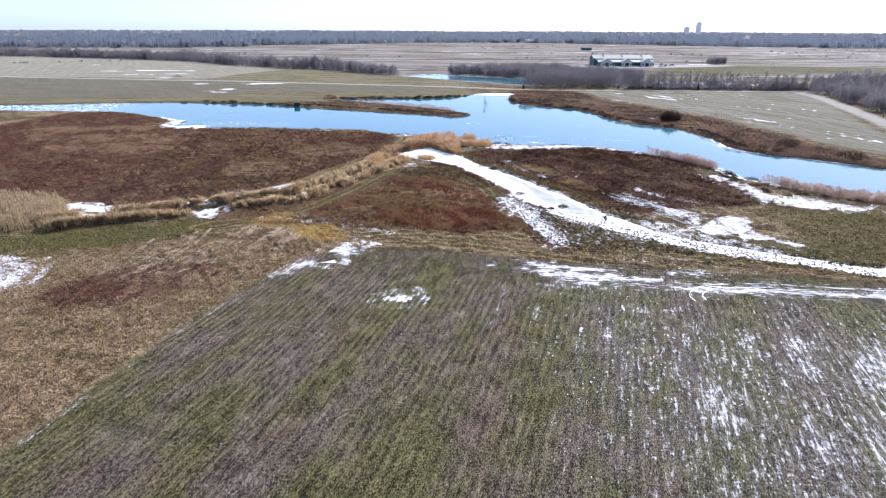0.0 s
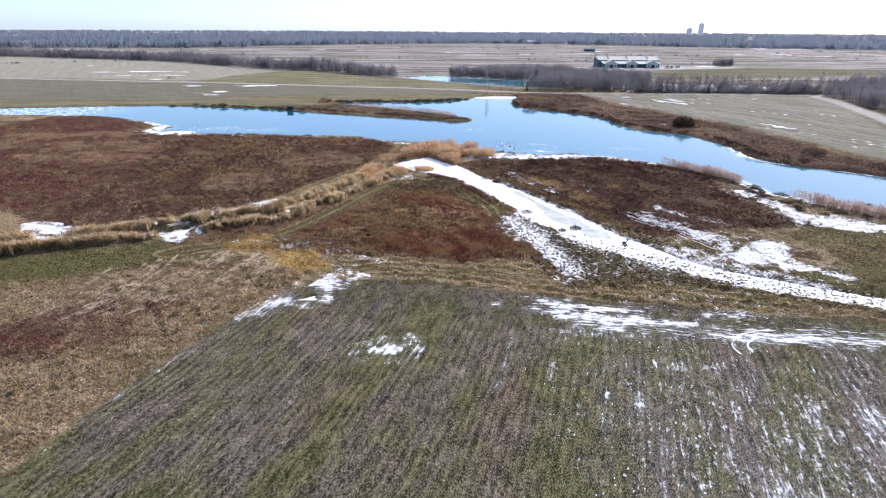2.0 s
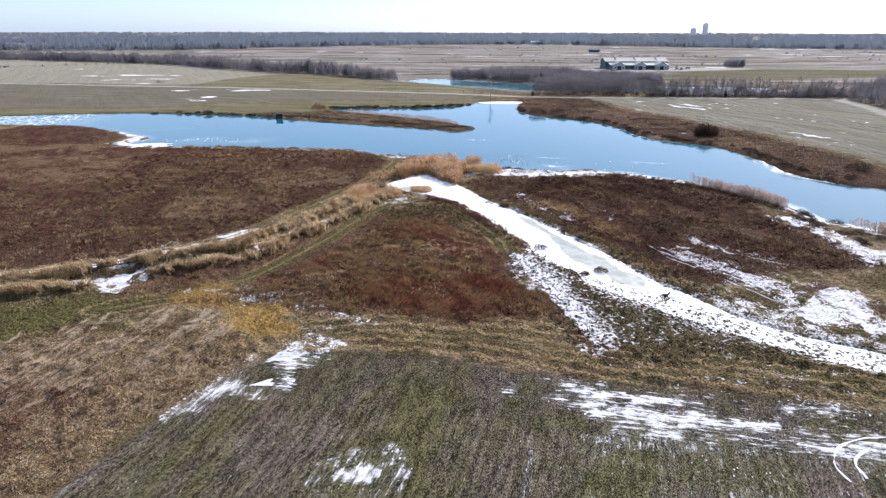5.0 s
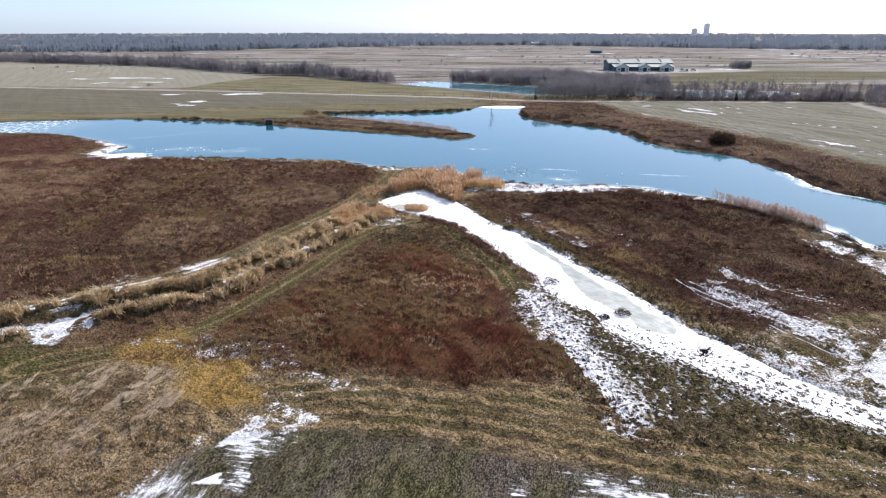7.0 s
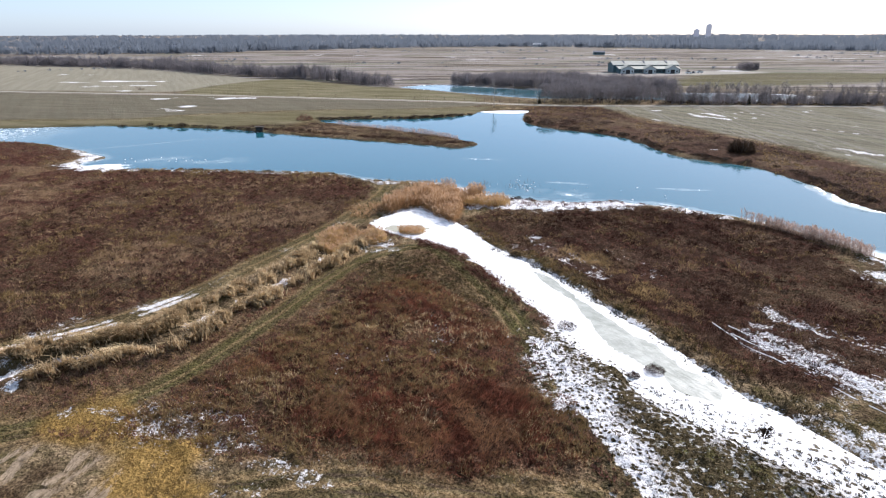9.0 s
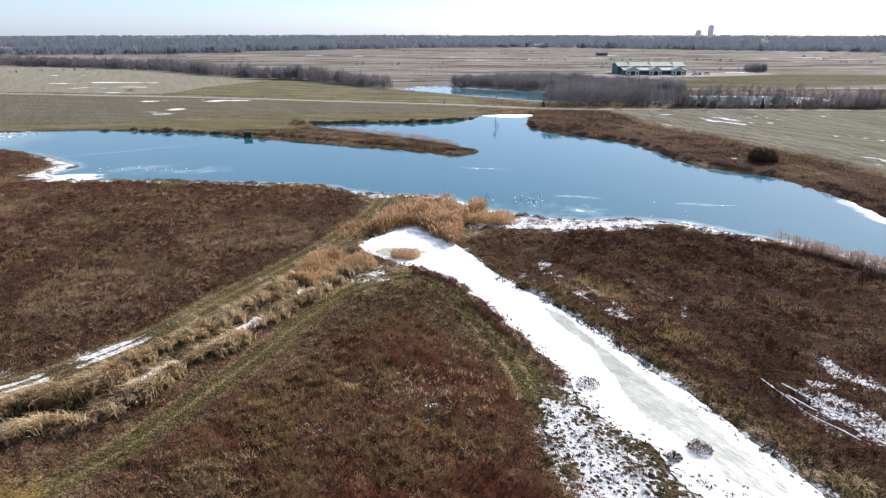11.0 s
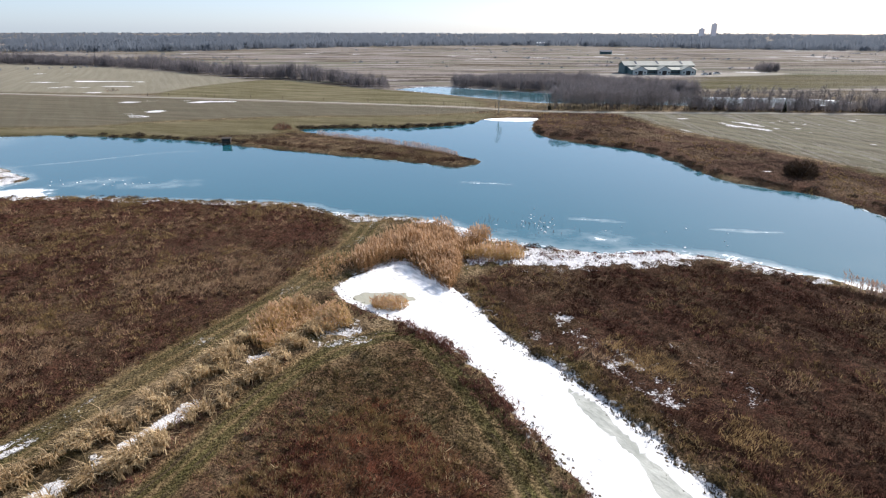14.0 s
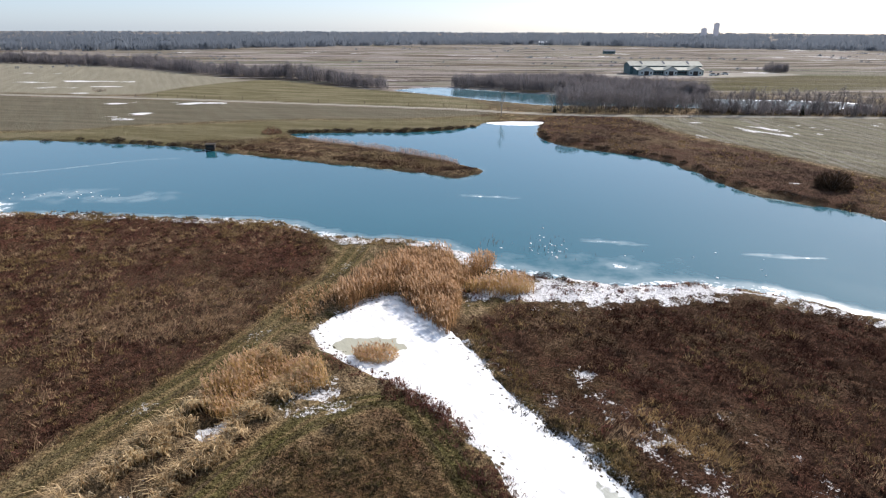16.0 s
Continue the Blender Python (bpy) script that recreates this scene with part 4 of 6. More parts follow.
    snow = np.maximum(snow, 0.72 * ramp(0.42 - np.abs(track - 0.5) + 0.2 * wob, -0.2, 0.3) * ramp(fnoise(x, y, 6, 53), 0.25, 0.45) * ramp(y, 117, 110))
    snow = np.maximum(snow, 0.64 * ramp(2.7 - np.abs(p - 1.2) + 2.2 * wob, 0, 1.6) * ramp(y, 215, 195) * ramp(x, 50, 20))
    snow = np.maximum(snow, 0.4 * crop * ramp(0.7 - np.abs(edge_dist(x, y, CROP) + 0.3), -0.1, 0.5) * ramp(-x, 12, 18) * ramp(fnoise(x, y, 3.5, 49), 0.42, 0.6))
    field = smooth_line([(20, 54), (44, 56), (66, 40), (52, 18), (22, 20), (18, 38)], True)
    u, v = x * math.cos(ROW_AZ) - y * math.sin(ROW_AZ), x * math.sin(ROW_AZ) + y * math.cos(ROW_AZ)
    lanes = 0.55 * vnoise(u, v / 5, 2.2, 45) + 0.45 * fnoise(x, y, 9, 46)
    snow = np.maximum(snow, crop * (0.15 + 0.28 * ramp(lanes, 0.3, 0.75)) * ramp(-edge_dist(x, y, field) + wob, -5, 4))
    for u0, v0, v1, wide_lane in ((-0.3, 41, 57, 0.45), (-5.4, 50, 60, 0.35), (2.3, 50, 60, 0.5), (4.6, 46, 58, 0.35), (-9.6, 52, 63, 0.3)):
        lane = ramp(wide_lane - np.abs(u - u0), -0.4, 0.2) * ramp(v, v0 - 4, v0 + 2) * ramp(v, v1 + 3, v1 - 2)
        snow = np.maximum(snow, crop * 0.37 * lane * ramp(vnoise(u, v, 2.0, 47), 0.2, 0.6))
    snow = np.maximum(snow, 0.16 * crop + 0.08 * crop * ramp(x, -12, 16) * ramp(y, 76, 60) + 0.10 * crop * ramp(x, 3, 22) * ramp(y, 68, 45))
    snow = np.maximum(snow, 0.3 * ramp(1.4 - left, 0, 0.8) * ramp(fnoise(x, y, 4, 48), 0.4, 0.6))
    ch = edge_dist(x, y, CHANNEL)
    snow = np.maximum(snow, 0.56 * ramp(1.0 - np.abs(ch) + wob, -0.3, 1.0))
    snow = np.maximum(snow, 0.46 * ramp(ch, 6.0, 0.8) * ramp(ch, -0.4, 0.2) * zone(MEADOW_RIGHT, 1.5, 1) * ramp(fnoise(x + 0.6 * y, 0.25 * y - 0.4 * x, 2.2, 54), 0.4, 0.6))
    wedge = smooth_line([(14.4, 89.9), (18, 87.6), (19.9, 86.2), (22.6, 83.6), (26.7, 79.9), (33, 75.6), (30, 73), (20.5, 78.3), (17.5, 81.1), (15.9, 84.3)], True)
    snow = snow * (1 - 0.12 * zone(wedge, 0.8, 1.2))
    strips = ramp(vnoise(x, y / 3.0, 90, 51) * ramp(vnoise(x, y, 35, 52), 0.45, 0.8), 0.5, 0.7)
    snow = np.maximum(snow, 0.4 * strips * ramp(y, 620, 760))
    add_attr(me, "snow", snow)
    return tagged(new("ground", me), "flat winter farmland with dead grass, bare crop and thin snow", "ground", kind="structure")


ground = build_ground()


def sheet(name, poly, z, step, reach, material, attrs):
    """A level sheet that fills an outline."""
    lo, hi = poly.min(0) - 4, poly.max(0) + 4
    gx, gy = np.arange(lo[0], hi[0], step), np.arange(lo[1], hi[1], step)
    X, Y = np.meshgrid(gx, gy)
    x, y = X.ravel(), Y.ravel()
    e = edge_dist(x, y, poly)
    nx = len(gx)
    i = (np.arange(len(gy) - 1)[:, None] * nx + np.arange(nx - 1)[None, :]).ravel()
    quads = np.stack([i, i + 1, i + nx + 1, i + nx], 1)
    quads = quads[(e[quads] < reach).any(1)]
    used = np.unique(quads)
    back = np.zeros(len(x), int)
    back[used] = np.arange(len(used))
    x, y, e = x[used], y[used], e[used]
    me = np_mesh(name, np.stack([x, y, np.full(x.shape, z)], 1), back[quads], material, True)
    for key, fn in attrs.items():
        add_attr(me, key, fn(x, y, e))
    return new(name, me)


def pond_ice(x, y, e):
    v = ramp(-e, 4.5, 0.3) * (0.35 + 0.55 * fnoise(x, y, 7, 61)) * ramp(y, 235, 190)
    v = np.maximum(v, 0.62 * ramp(-e, 1.2 + 4.0 * fnoise(x, y, 8, 64), 0.4) * ramp(y, 235, 195))
    v *= 1 - 0.75 * ramp(x - (60 + (160 - y) * 0.4), -2, 2) * ramp(np.hypot(x - 70, y - 163), 9, 14)
    v = np.maximum(v, 0.75 * ramp(-e, 1.6, 0.2) * fnoise(x, y, 6, 62))
    v = np.maximum(v, 0.6 * ramp(x, -112, -140))
    v = np.maximum(v, ramp(np.hypot((x - 13) / 12, (y - 293) / 8.5), 1.2, 0.8))
    v = np.maximum(v, 0.95 * ramp(np.hypot((x + 86) / 9, (y - 183) / 5) + 1.3 * (fnoise(x, y, 5, 69) - 0.5), 1.2, 0.4))
    v = np.maximum(v, 0.5 * ramp(np.hypot((x + 70) / 22, (y - 193) / 7), 1.2, 0.3) * ramp(fnoise(x, y, 5, 66), 0.4, 0.7))
    for cx, cy, rx, ry in ((19.2, 163.2, 3.2, 1.5), (41, 168.5, 5, 0.8), (18.5, 173, 4.0, 1.0), (27, 164.3, 0.8, 0.4), (2, 197, 6, 1.0)):
        v = np.maximum(v, 0.66 * ramp(np.hypot((x - cx + 1.2 * (y - cy)) / rx, (y - cy + 0.12 * (x - cx)) / ry) + 0.9 * (fnoise(x, y, 2.5, 67) - 0.5), 1.3, 0.3))
    crack = smooth_line([(-110, 200), (-99, 208), (-90, 214), (-78, 224), (-70, 227)])
    v = np.maximum(v, 0.42 * ramp(0.9 - line_dist(x, y, crack), -0.3, 0.5))
    return np.maximum(v, 0.26 * ramp(np.hypot((x - 12) / 28, (y - 162) / 9), 1.1, 0.3))


pond = tagged(sheet("water", POND, WATER_Z, 1.0, 3, M_WATER, {"ice": pond_ice}), "blue pond water with thin ice along its banks", "pond", kind="structure")
pond_2 = tagged(sheet("water", POND_2, WATER_Z, 3.0, 4, M_WATER, {"ice": lambda x, y, e: (0.28 + 0.22 * ramp(x, 60, 100)) * (0.5 + 0.8 * fnoise(x, y, 12, 68)) + 0.4 * ramp(-e, 5, 1)}),
                "partly frozen farther pond among bare trees", "pond", kind="structure")
BARE = smooth_line([(7.6, 123.6), (9.7, 121), (12.1, 115.4), (14.5, 110.2), (16.7, 106), (18.5, 102.3), (19.4, 99.8), (21.5, 97), (21, 94.2), (18.6, 94.6), (17.2, 97.6),
                    (15.2, 100.8), (13.4, 104.9), (12.8, 108.6), (11, 115.2), (8.4, 120.5)], True)


def bare_ice_and_shading(x, y, e):
    v = ramp(-edge_dist(x, y, BARE) + 1.4 * (fnoise(x, y, 2.4, 74) - 0.5), -0.35, 0.45)
    v = np.maximum(v, 0.95 * ramp(np.hypot((x + 10.2) / 4.0, (y - 139.9) / 1.9) + 1.1 * (fnoise(x, y, 2.2, 73) - 0.5), 1.15, 0.7))
    v = np.maximum(v, 0.5 * ramp(fnoise(x, y, 2.6, 71), 0.58, 0.72) * ramp(-e, 3.2, 0.6))
    # scattered weak patches grey the snow where drifts would shade it
    return np.maximum(v, 0.4 * ramp(fnoise(x, y, 2.4, 72), 0.5, 0.7))


frozen = sheet("frozen_channel", CHANNEL, CHANNEL_Z, 0.4, 1.5, M_CHANNEL, {
    "bare": bare_ice_and_shading,
    "wet": lambda x, y, e: ramp(np.hypot((x + 9.6) / 6, (y - 139.6) / 3), 1.3, 0.8),
    "tussock": lambda x, y, e: np.maximum(0.47 * ramp(-e, 2.4, 0.0), 0.56 * ramp(y, 97, 87))})
tagged(frozen, "snow-covered frozen channel with bare grey ice", "ice", kind="structure")


# ---- plants ----
rng = np.random.default_rng(7)


def scatter(poly, density, margin=0.0):
    """Random places inside an outline."""
    lo, hi = poly.min(0), poly.max(0)
    n = int((hi[0] - lo[0]) * (hi[1] - lo[1]) * density)
    x, y = rng.uniform(lo[0], hi[0], n), rng.uniform(lo[1], hi[1], n)
    keep = inside(x, y, poly)
    x, y = x[keep], y[keep]
    if margin:
        keep = edge_dist(x, y, poly) < -margin * rng.random(len(x))
        x, y = x[keep], y[keep]
    return x, y


def spikes(x, y, z, h, w, lean, az=None, swing=math.pi):
    """One narrow triangle a blade: root, height, width, sideways lean of the tip."""
    n = len(x)
    turn = rng.uniform(-swing, swing, n)
    az = rng.uniform(0, 2 * math.pi, n) if az is None else az
    a = np.stack([x - np.cos(turn) * w / 2, y - np.sin(turn) * w / 2, z], 1)
    b = np.stack([x + np.cos(turn) * w / 2, y + np.sin(turn) * w / 2, z], 1)
    c = np.stack([x + np.sin(az) * lean, y + np.cos(az) * lean, z + h], 1)
    return np.stack([a, b, c], 1).reshape(-1, 3), np.arange(3 * n).reshape(-1, 3)


def bows(x, y, z, h, w, lean, az):
    """A blade in two lengths that bows over: five corners, three triangles."""
    n = len(x)
    turn = az + math.pi / 2 + rng.uniform(-0.9, 0.9, n)
    ox, oy = np.sin(turn) * w / 2, np.cos(turn) * w / 2
    mx, my, mz = x + np.sin(az) * lean * 0.3, y + np.cos(az) * lean * 0.3, z + h * 0.78
    tx, ty, tz = x + np.sin(az) * lean, y + np.cos(az) * lean, z + h
    v = np.stack([np.stack(p, 1) for p in ((x - ox, y - oy, z), (x + ox, y + oy, z), (mx - ox * 0.8, my - oy * 0.8, mz),
                                           (mx + ox * 0.8, my + oy * 0.8, mz), (tx, ty, tz))], 1).reshape(-1, 3)
    k = np.arange(n)[:, None] * 5
    f = np.concatenate([k + np.array([[0, 1, 2]]), k + np.array([[1, 3, 2]]), k + np.array([[2, 3, 4]])])
    return v, f


def joined(name, pieces, material, label, category):
    verts, faces, base = [], [], 0
    for v, f in pieces:
        verts.append(v)
        faces.append(f + base)
        base += len(v)
    return tagged(new(name, np_mesh(name, np.concatenate(verts), np.concatenate(faces), material)), label, category, kind="stuff")


def weeds(name, poly, density, tall, material, label, spread=0.28, k=4, keep=None, seed=0, wide=0.05):
    """A stand of dead weeds: bunches of upright stalks, thicker in some places."""
    x, y = scatter(poly, density)
    thick = fnoise(x, y, 5, seed) * 0.7 + vnoise(x, y, 1.6, seed + 3) * 0.3
    ok = rng.random(len(x)) < ramp(thick, 0.25, 0.6) * 0.85 + 0.15
    ok &= edge_dist(x, y, CHANNEL) > 0.4
    ok &= edge_dist(x, y, POND) > 0.3
    if keep is not None:
        ok &= keep(x, y)
    x, y, thick = x[ok], y[ok], thick[ok]
    k = 2 * k
    half = rng.random(len(x)) < 0.55
    x, y, thick = np.repeat(x[half], k), np.repeat(y[half], k), np.repeat(thick[half], k)
    n = len(x)
    big = np.repeat(rng.uniform(0.55, 1.35, n // k), k)
    dx, dy = rng.normal(0, spread, n) * big, rng.normal(0, spread, n) * big
    h = tall * (0.4 + 0.6 * rng.random(n)) * (0.5 + 0.8 * thick) * big
    az = np.where(rng.random(n) < 0.6, np.repeat(1.1 + 1.6 * (fnoise(x[::k], y[::k], 7, 58) - 0.5), k) + rng.normal(0, 0.4, n), np.arctan2(dx, dy) + rng.normal(0, 0.6, n))
    x, y = x + dx, y + dy
    return joined(name, [spikes(x, y, height(x, y) - 0.05, h, wide * (0.6 + rng.random(n)), h * rng.uniform(0.2, 1.5, n), az)], material, label, "weeds")


def off_paths(x, y):
    return (line_dist(x, y, MOWN_LOOP) > 1.35) & (line_dist(x, y, PATH_LEFT) > 1.7)


def not_snow(x, y):
    ok = np.ones(x.shape, bool)
    for outline, density in SNOW:
        if density > 0.35:
            ok &= (edge_dist(x, y, smooth_line(outline, True, 4), 12) > 0) | (rng.random(len(x)) < 1 - 1.15 * density)
    return ok


def clear(x, y):
    return off_paths(x, y) & not_snow(x, y)


def patchy(x, y):
    return clear(x, y) & (fnoise(x, y, 5, 78) > 0.6)


def plain_verge(x, y):
    return not_snow(x, y) & ((edge_dist(x, y, DARK_GRASS) + 2.5 * (fnoise(x, y, 3, 70) - 0.5) > 0) | (rng.random(len(x)) < 0.15))


NEAR_LEFT = smooth_line([(-75, 179), (-40, 178), (-24, 171), (-19.5, 160), (-23, 141), (-28.5, 127.5), (-34, 114), (-42, 104), (-60, 94.5), (-68, 110), (-72, 140)], True)
weeds("dead_weeds", MEADOW_LEFT, 4.0, 0.42, M_BRUSH, "dense dark brown dead weeds on the meadow", keep=clear, seed=3, k=4, wide=0.08)
weeds("dead_weeds", NEAR_LEFT, 6.0, 0.32, M_OLIVE, "low brown dead weeds beside the mown path", keep=clear, seed=8, k=4)
weeds("dead_weeds", MEADOW_RIGHT, 11.0, 0.5, M_BRUSH_DARK, "dark brown dead weeds between channel and pond", keep=clear, seed=5, k=4)
weeds("russet_weeds", RISE, 20.0, 0.5, M_RUSSET, "russet brown dead weeds on the triangular rise", keep=clear, seed=6, k=4)
RED_BAND = smooth_line([(-13, 91), (-4, 93), (4, 95), (5.5, 89), (3.5, 85.8), (-5, 86), (-11.5, 87.4)], True)
weeds("russet_weeds", RED_BAND, 14.0, 0.95, M_RUSSET, "tall upright russet weeds in a dense band", keep=clear, seed=16, k=4)
weeds("shore_weeds", SHORE_BRUSH, 3.0, 0.45, M_SHORE, "brown weeds along the far bank", seed=9, k=4, spread=0.4, wide=0.1, keep=lambda x, y: fnoise(x, y, 8, 85) > 0.42)
SPIT_EDGE = smooth_line([(-66, 238), (-48, 231.5), (-25, 222.5), (-8, 215), (0, 218), (-6, 220), (-25, 226), (-48, 235.5), (-62, 241)], True)
weeds("shore_weeds", SPIT_EDGE, 4.0, 0.6, M_BRUSH_DARK, "dark brown weeds along the spit's edge", seed=10, k=4, spread=0.4, wide=0.12)
weeds("shore_weeds", SPIT, 2.6, 0.4, M_SHORE, "low mauve-brown grass on the narrow spit", seed=11, k=4, spread=0.4, wide=0.12)
weeds("golden_weeds", smooth_line([(12.6, 130.8), (15.7, 131.2), (19.5, 123.7), (22.1, 116.5), (24.8, 111.3), (23.6, 109.1), (20.2, 112.8), (16.7, 119.8), (13, 127)], True), 16.0, 0.5, M_GOLD_PALE,
      "band of golden standing grass among dark weeds", seed=12, k=4,
      keep=lambda x, y: fnoise(x, y, 3.5, 86) + 0.2 * (rng.random(len(x)) - 0.5) > 0.42)
for cells, thin in (([(9.9, 129.2), (11.5, 128.8), (12.2, 125.6), (10.4, 125.9)], 0.3), ([(26, 125.4), (29, 126), (28.6, 122.6), (25.8, 122.6)], 0.3),
                    ([(-125, 176), (-96, 180), (-74, 152), (-70, 142), (-95, 138), (-125, 165)], 0.51), ([(-44, 158), (-27, 151), (-25, 140), (-42, 141)], 0.48),
                    ([(-50, 130), (-40, 128), (-38, 118), (-50, 118)], 0.55)):
    weeds("pale_grass", smooth_line(cells, True), 13.0, 0.55, M_GRASS_PALE, "ragged patch of pale standing grass among dark weeds", seed=12, k=4, wide=0.07,
          keep=lambda x, y: fnoise(x, y, 6, 84) + 0.12 * (rng.random(len(x)) - 0.5) > thin)

# low grass: tan verge, green turf, golden patch
VERGE = smooth_line([(-62, 40), (-62, 70), (-50, 74), (-38, 80), (-22, 78), (-19.5, 74.5), (-23.5, 67), (-27.5, 56), (-31, 42), (-33.5, 31), (-38, 24)], True)


def turf(name, poly, density, tall, material, label, wide=0.05, lean=0.8, keep=None, az=None):
    x, y = scatter(poly, density)
    if keep is not None:
        ok = keep(x, y)
        x, y = x[ok], y[ok]
    n = len(x)
    h = tall * (0.4 + rng.random(n))
    a = None if az is None else az + rng.normal(0, 0.5, n)
    return joined(name, [spikes(x, y, height(x, y) - 0.03, h, wide * (0.6 + 0.8 * rng.random(n)), h * lean * rng.random(n) * 1.6, a)], material, label, "grass")


turf("dry_grass", VERGE, 13, 0.18, M_GRASS, "trampled tan dry grass beside the crop", keep=plain_verge, wide=0.07, lean=1.2)
turf("golden_grass", YELLOW, 30, 0.26, M_GOLD, "golden yellow dead grass in low clumps", keep=lambda x, y: vnoise(x, y, 1.1, 44) + 0.4 * (fnoise(x, y, 5, 45) - 0.5) > 0.42, wide=0.06)
turf("green_turf", GREEN, 14, 0.12, M_TURF, "short green turf beside the ditch", wide=0.07)
MARGIN = smooth_line([(-24, 88), (-19, 77), (-14, 76.4), (-5, 76.6), (4, 74.6), (11, 73), (20, 71.8), (36, 69.7), (60, 65), (62, 67), (38, 74.5),
                      (28, 79.5), (20, 84), (12, 82), (5, 84.5), (-6, 85), (-13, 86.5), (-20, 90)], True)
turf("margin_grass", MARGIN, 7, 0.12, M_GRASS, "olive and straw grass on the field margin", keep=not_snow, wide=0.07)
RIGHT_TURF = smooth_line([(30, 80), (60, 67), (90, 60), (90, 95), (56, 100), (48, 96), (50, 86), (40, 80.5), (31, 85)], True)
turf("margin_grass", RIGHT_TURF, 8, 0.18, M_GRASS, "rough olive grass beside the snow patches", keep=not_snow, wide=0.09)


def tufts(name, poly, density, size, material, label, k=7, keep=None, wide=0.06, flat=0.9, on=None):
    """Low clumps of grass: blades that spread from one root, with bare ground between the clumps."""
    x, y = scatter(poly, density)
    ok = fnoise(x, y, 1.7, 55) + 0.25 * rng.random(len(x)) > 0.52
    if keep is not None:
        ok &= keep(x, y)
    x, y = np.repeat(x[ok], k), np.repeat(y[ok], k)
    n = len(x)
    s = size * np.repeat(rng.uniform(0.5, 1.4, n // k), k)
    x, y = x + rng.normal(0, 0.35, n) * s, y + rng.normal(0, 0.35, n) * s
    z = height(x, y) if on is None else np.maximum(height(x, y), on)
    h = s * rng.uniform(0.4, 1.1, n)
    return joined(name, [spikes(x, y, z - 0.03, h, wide * (0.6 + rng.random(n)), h * flat * rng.random(n) * 1.5)], material, label, "grass")


tufts("grass_tufts", VERGE, 9, 0.3, M_GRASS, "small tan grass clumps on the verge", keep=plain_verge)
tufts("grass_tufts", MARGIN, 5, 0.22, M_GRASS, "small straw clumps on the field margin", keep=not_snow)
tufts("grass_tufts", NEAR_LEFT, 2.2, 0.5, M_GRASS, "pale straw wisps among the dark weeds", k=9, keep=patchy)
tufts("grass_tufts", NEAR_LEFT, 1.0, 0.55, M_GRASS_PALE, "golden grass clumps among dark weeds", k=10, keep=lambda x, y: clear(x, y) & (fnoise(x, y, 5, 87) > 0.56))
tufts("grass_tufts", MEADOW_LEFT, 1.2, 0.55, M_GRASS, "pale straw wisps across the meadow", k=9, keep=patchy, wide=0.08)
tufts("grass_tufts", MEADOW_RIGHT, 2.0, 0.45, M_GRASS, "pale straw wisps among the dark weeds", k=8, keep=patchy)
tufts("grass_tufts", RISE, 3.0, 0.4, M_TUSSOCK, "pale straw wisps among russet weeds", k=8, keep=patchy)
tufts("grass_tufts", VERGE, 4, 0.25, M_STRAW, "pale straw clumps on the verge", k=6, keep=plain_verge)
tufts("grass_tufts", DARK_GRASS, 9, 0.3, M_BRUSH, "dark brown weed clumps in the tan verge", k=8, keep=not_snow)
tufts("grass_tufts", MARGIN, 2, 0.2, M_STRAW, "pale straw clumps on the margin", k=6, keep=not_snow)
tufts("grass_tufts", TURF_TIP, 5, 0.22, M_TURF, "olive turf clumps at the tip of the rise", k=7)
tufts("grass_tufts", TURF_TIP, 7, 0.26, M_MARSH, "brown clumps in the olive turf", k=8, wide=0.04)
tufts("grass_tufts", SHORE_BRUSH, 0.5, 0.5, M_GRASS, "olive and straw grass clumps on the far bank", k=8, wide=0.12, keep=lambda x, y: fnoise(x, y, 9, 79) > 0.5)
tufts("grass_tufts", WASTE, 7, 0.3, M_BRUSH, "brown grass clumps beside the mown path", keep=off_paths)
tufts("grass_tufts", WASTE, 4, 0.34, M_GRASS, "tan grass clumps beside the mown path", keep=off_paths)
tufts("grass_tufts", RISE, 9, 0.42, M_GRASS, "pale grass clumps between russet weeds", keep=lambda x, y: fnoise(x, y, 6, 77) > 0.53, k=9)
tufts("grass_tufts", RIGHT_TURF, 3, 0.25, M_TURF, "olive grass clumps beside the snow", keep=not_snow)


def tussock_field(name, poly, gap, size, material, label, k=22, keep=None):
    """Small separate tussocks at even spacing with snow between them."""
    lo, hi = poly.min(0), poly.max(0)
    X, Y = np.meshgrid(np.arange(lo[0], hi[0], gap), np.arange(lo[1], hi[1], gap))
    x, y = X.ravel() + rng.normal(0, 0.27 * gap, X.size), Y.ravel() + rng.normal(0, 0.27 * gap, X.size)
    ok = inside(x, y, poly) & (fnoise(x, y, 3.5, 57) + 0.3 * rng.random(len(x)) > 0.42)
    if keep is not None:
        ok &= keep(x, y)
    x, y = x[ok], y[ok]
    s = np.repeat(size * rng.uniform(0.45, 1.3, len(x)), k)
    x, y = np.repeat(x, k), np.repeat(y, k)
    n = len(x)
    a, r = rng.uniform(0, 6.28, n), 0.42 * s * np.sqrt(rng.random(n))
    h = s * (1.0 - 0.5 * (r / (0.42 * s)) ** 2) * rng.uniform(0.3, 0.65, n)
    z = np.maximum(height(x, y), CHANNEL_Z) - 0.03
    return joined(name, [spikes(x + r * np.cos(a), y + r * np.sin(a), z, h, 0.07 * (0.6 + rng.random(n)), 0.4 * s * rng.random(n), np.pi / 2 - a)], material, label, "grass")


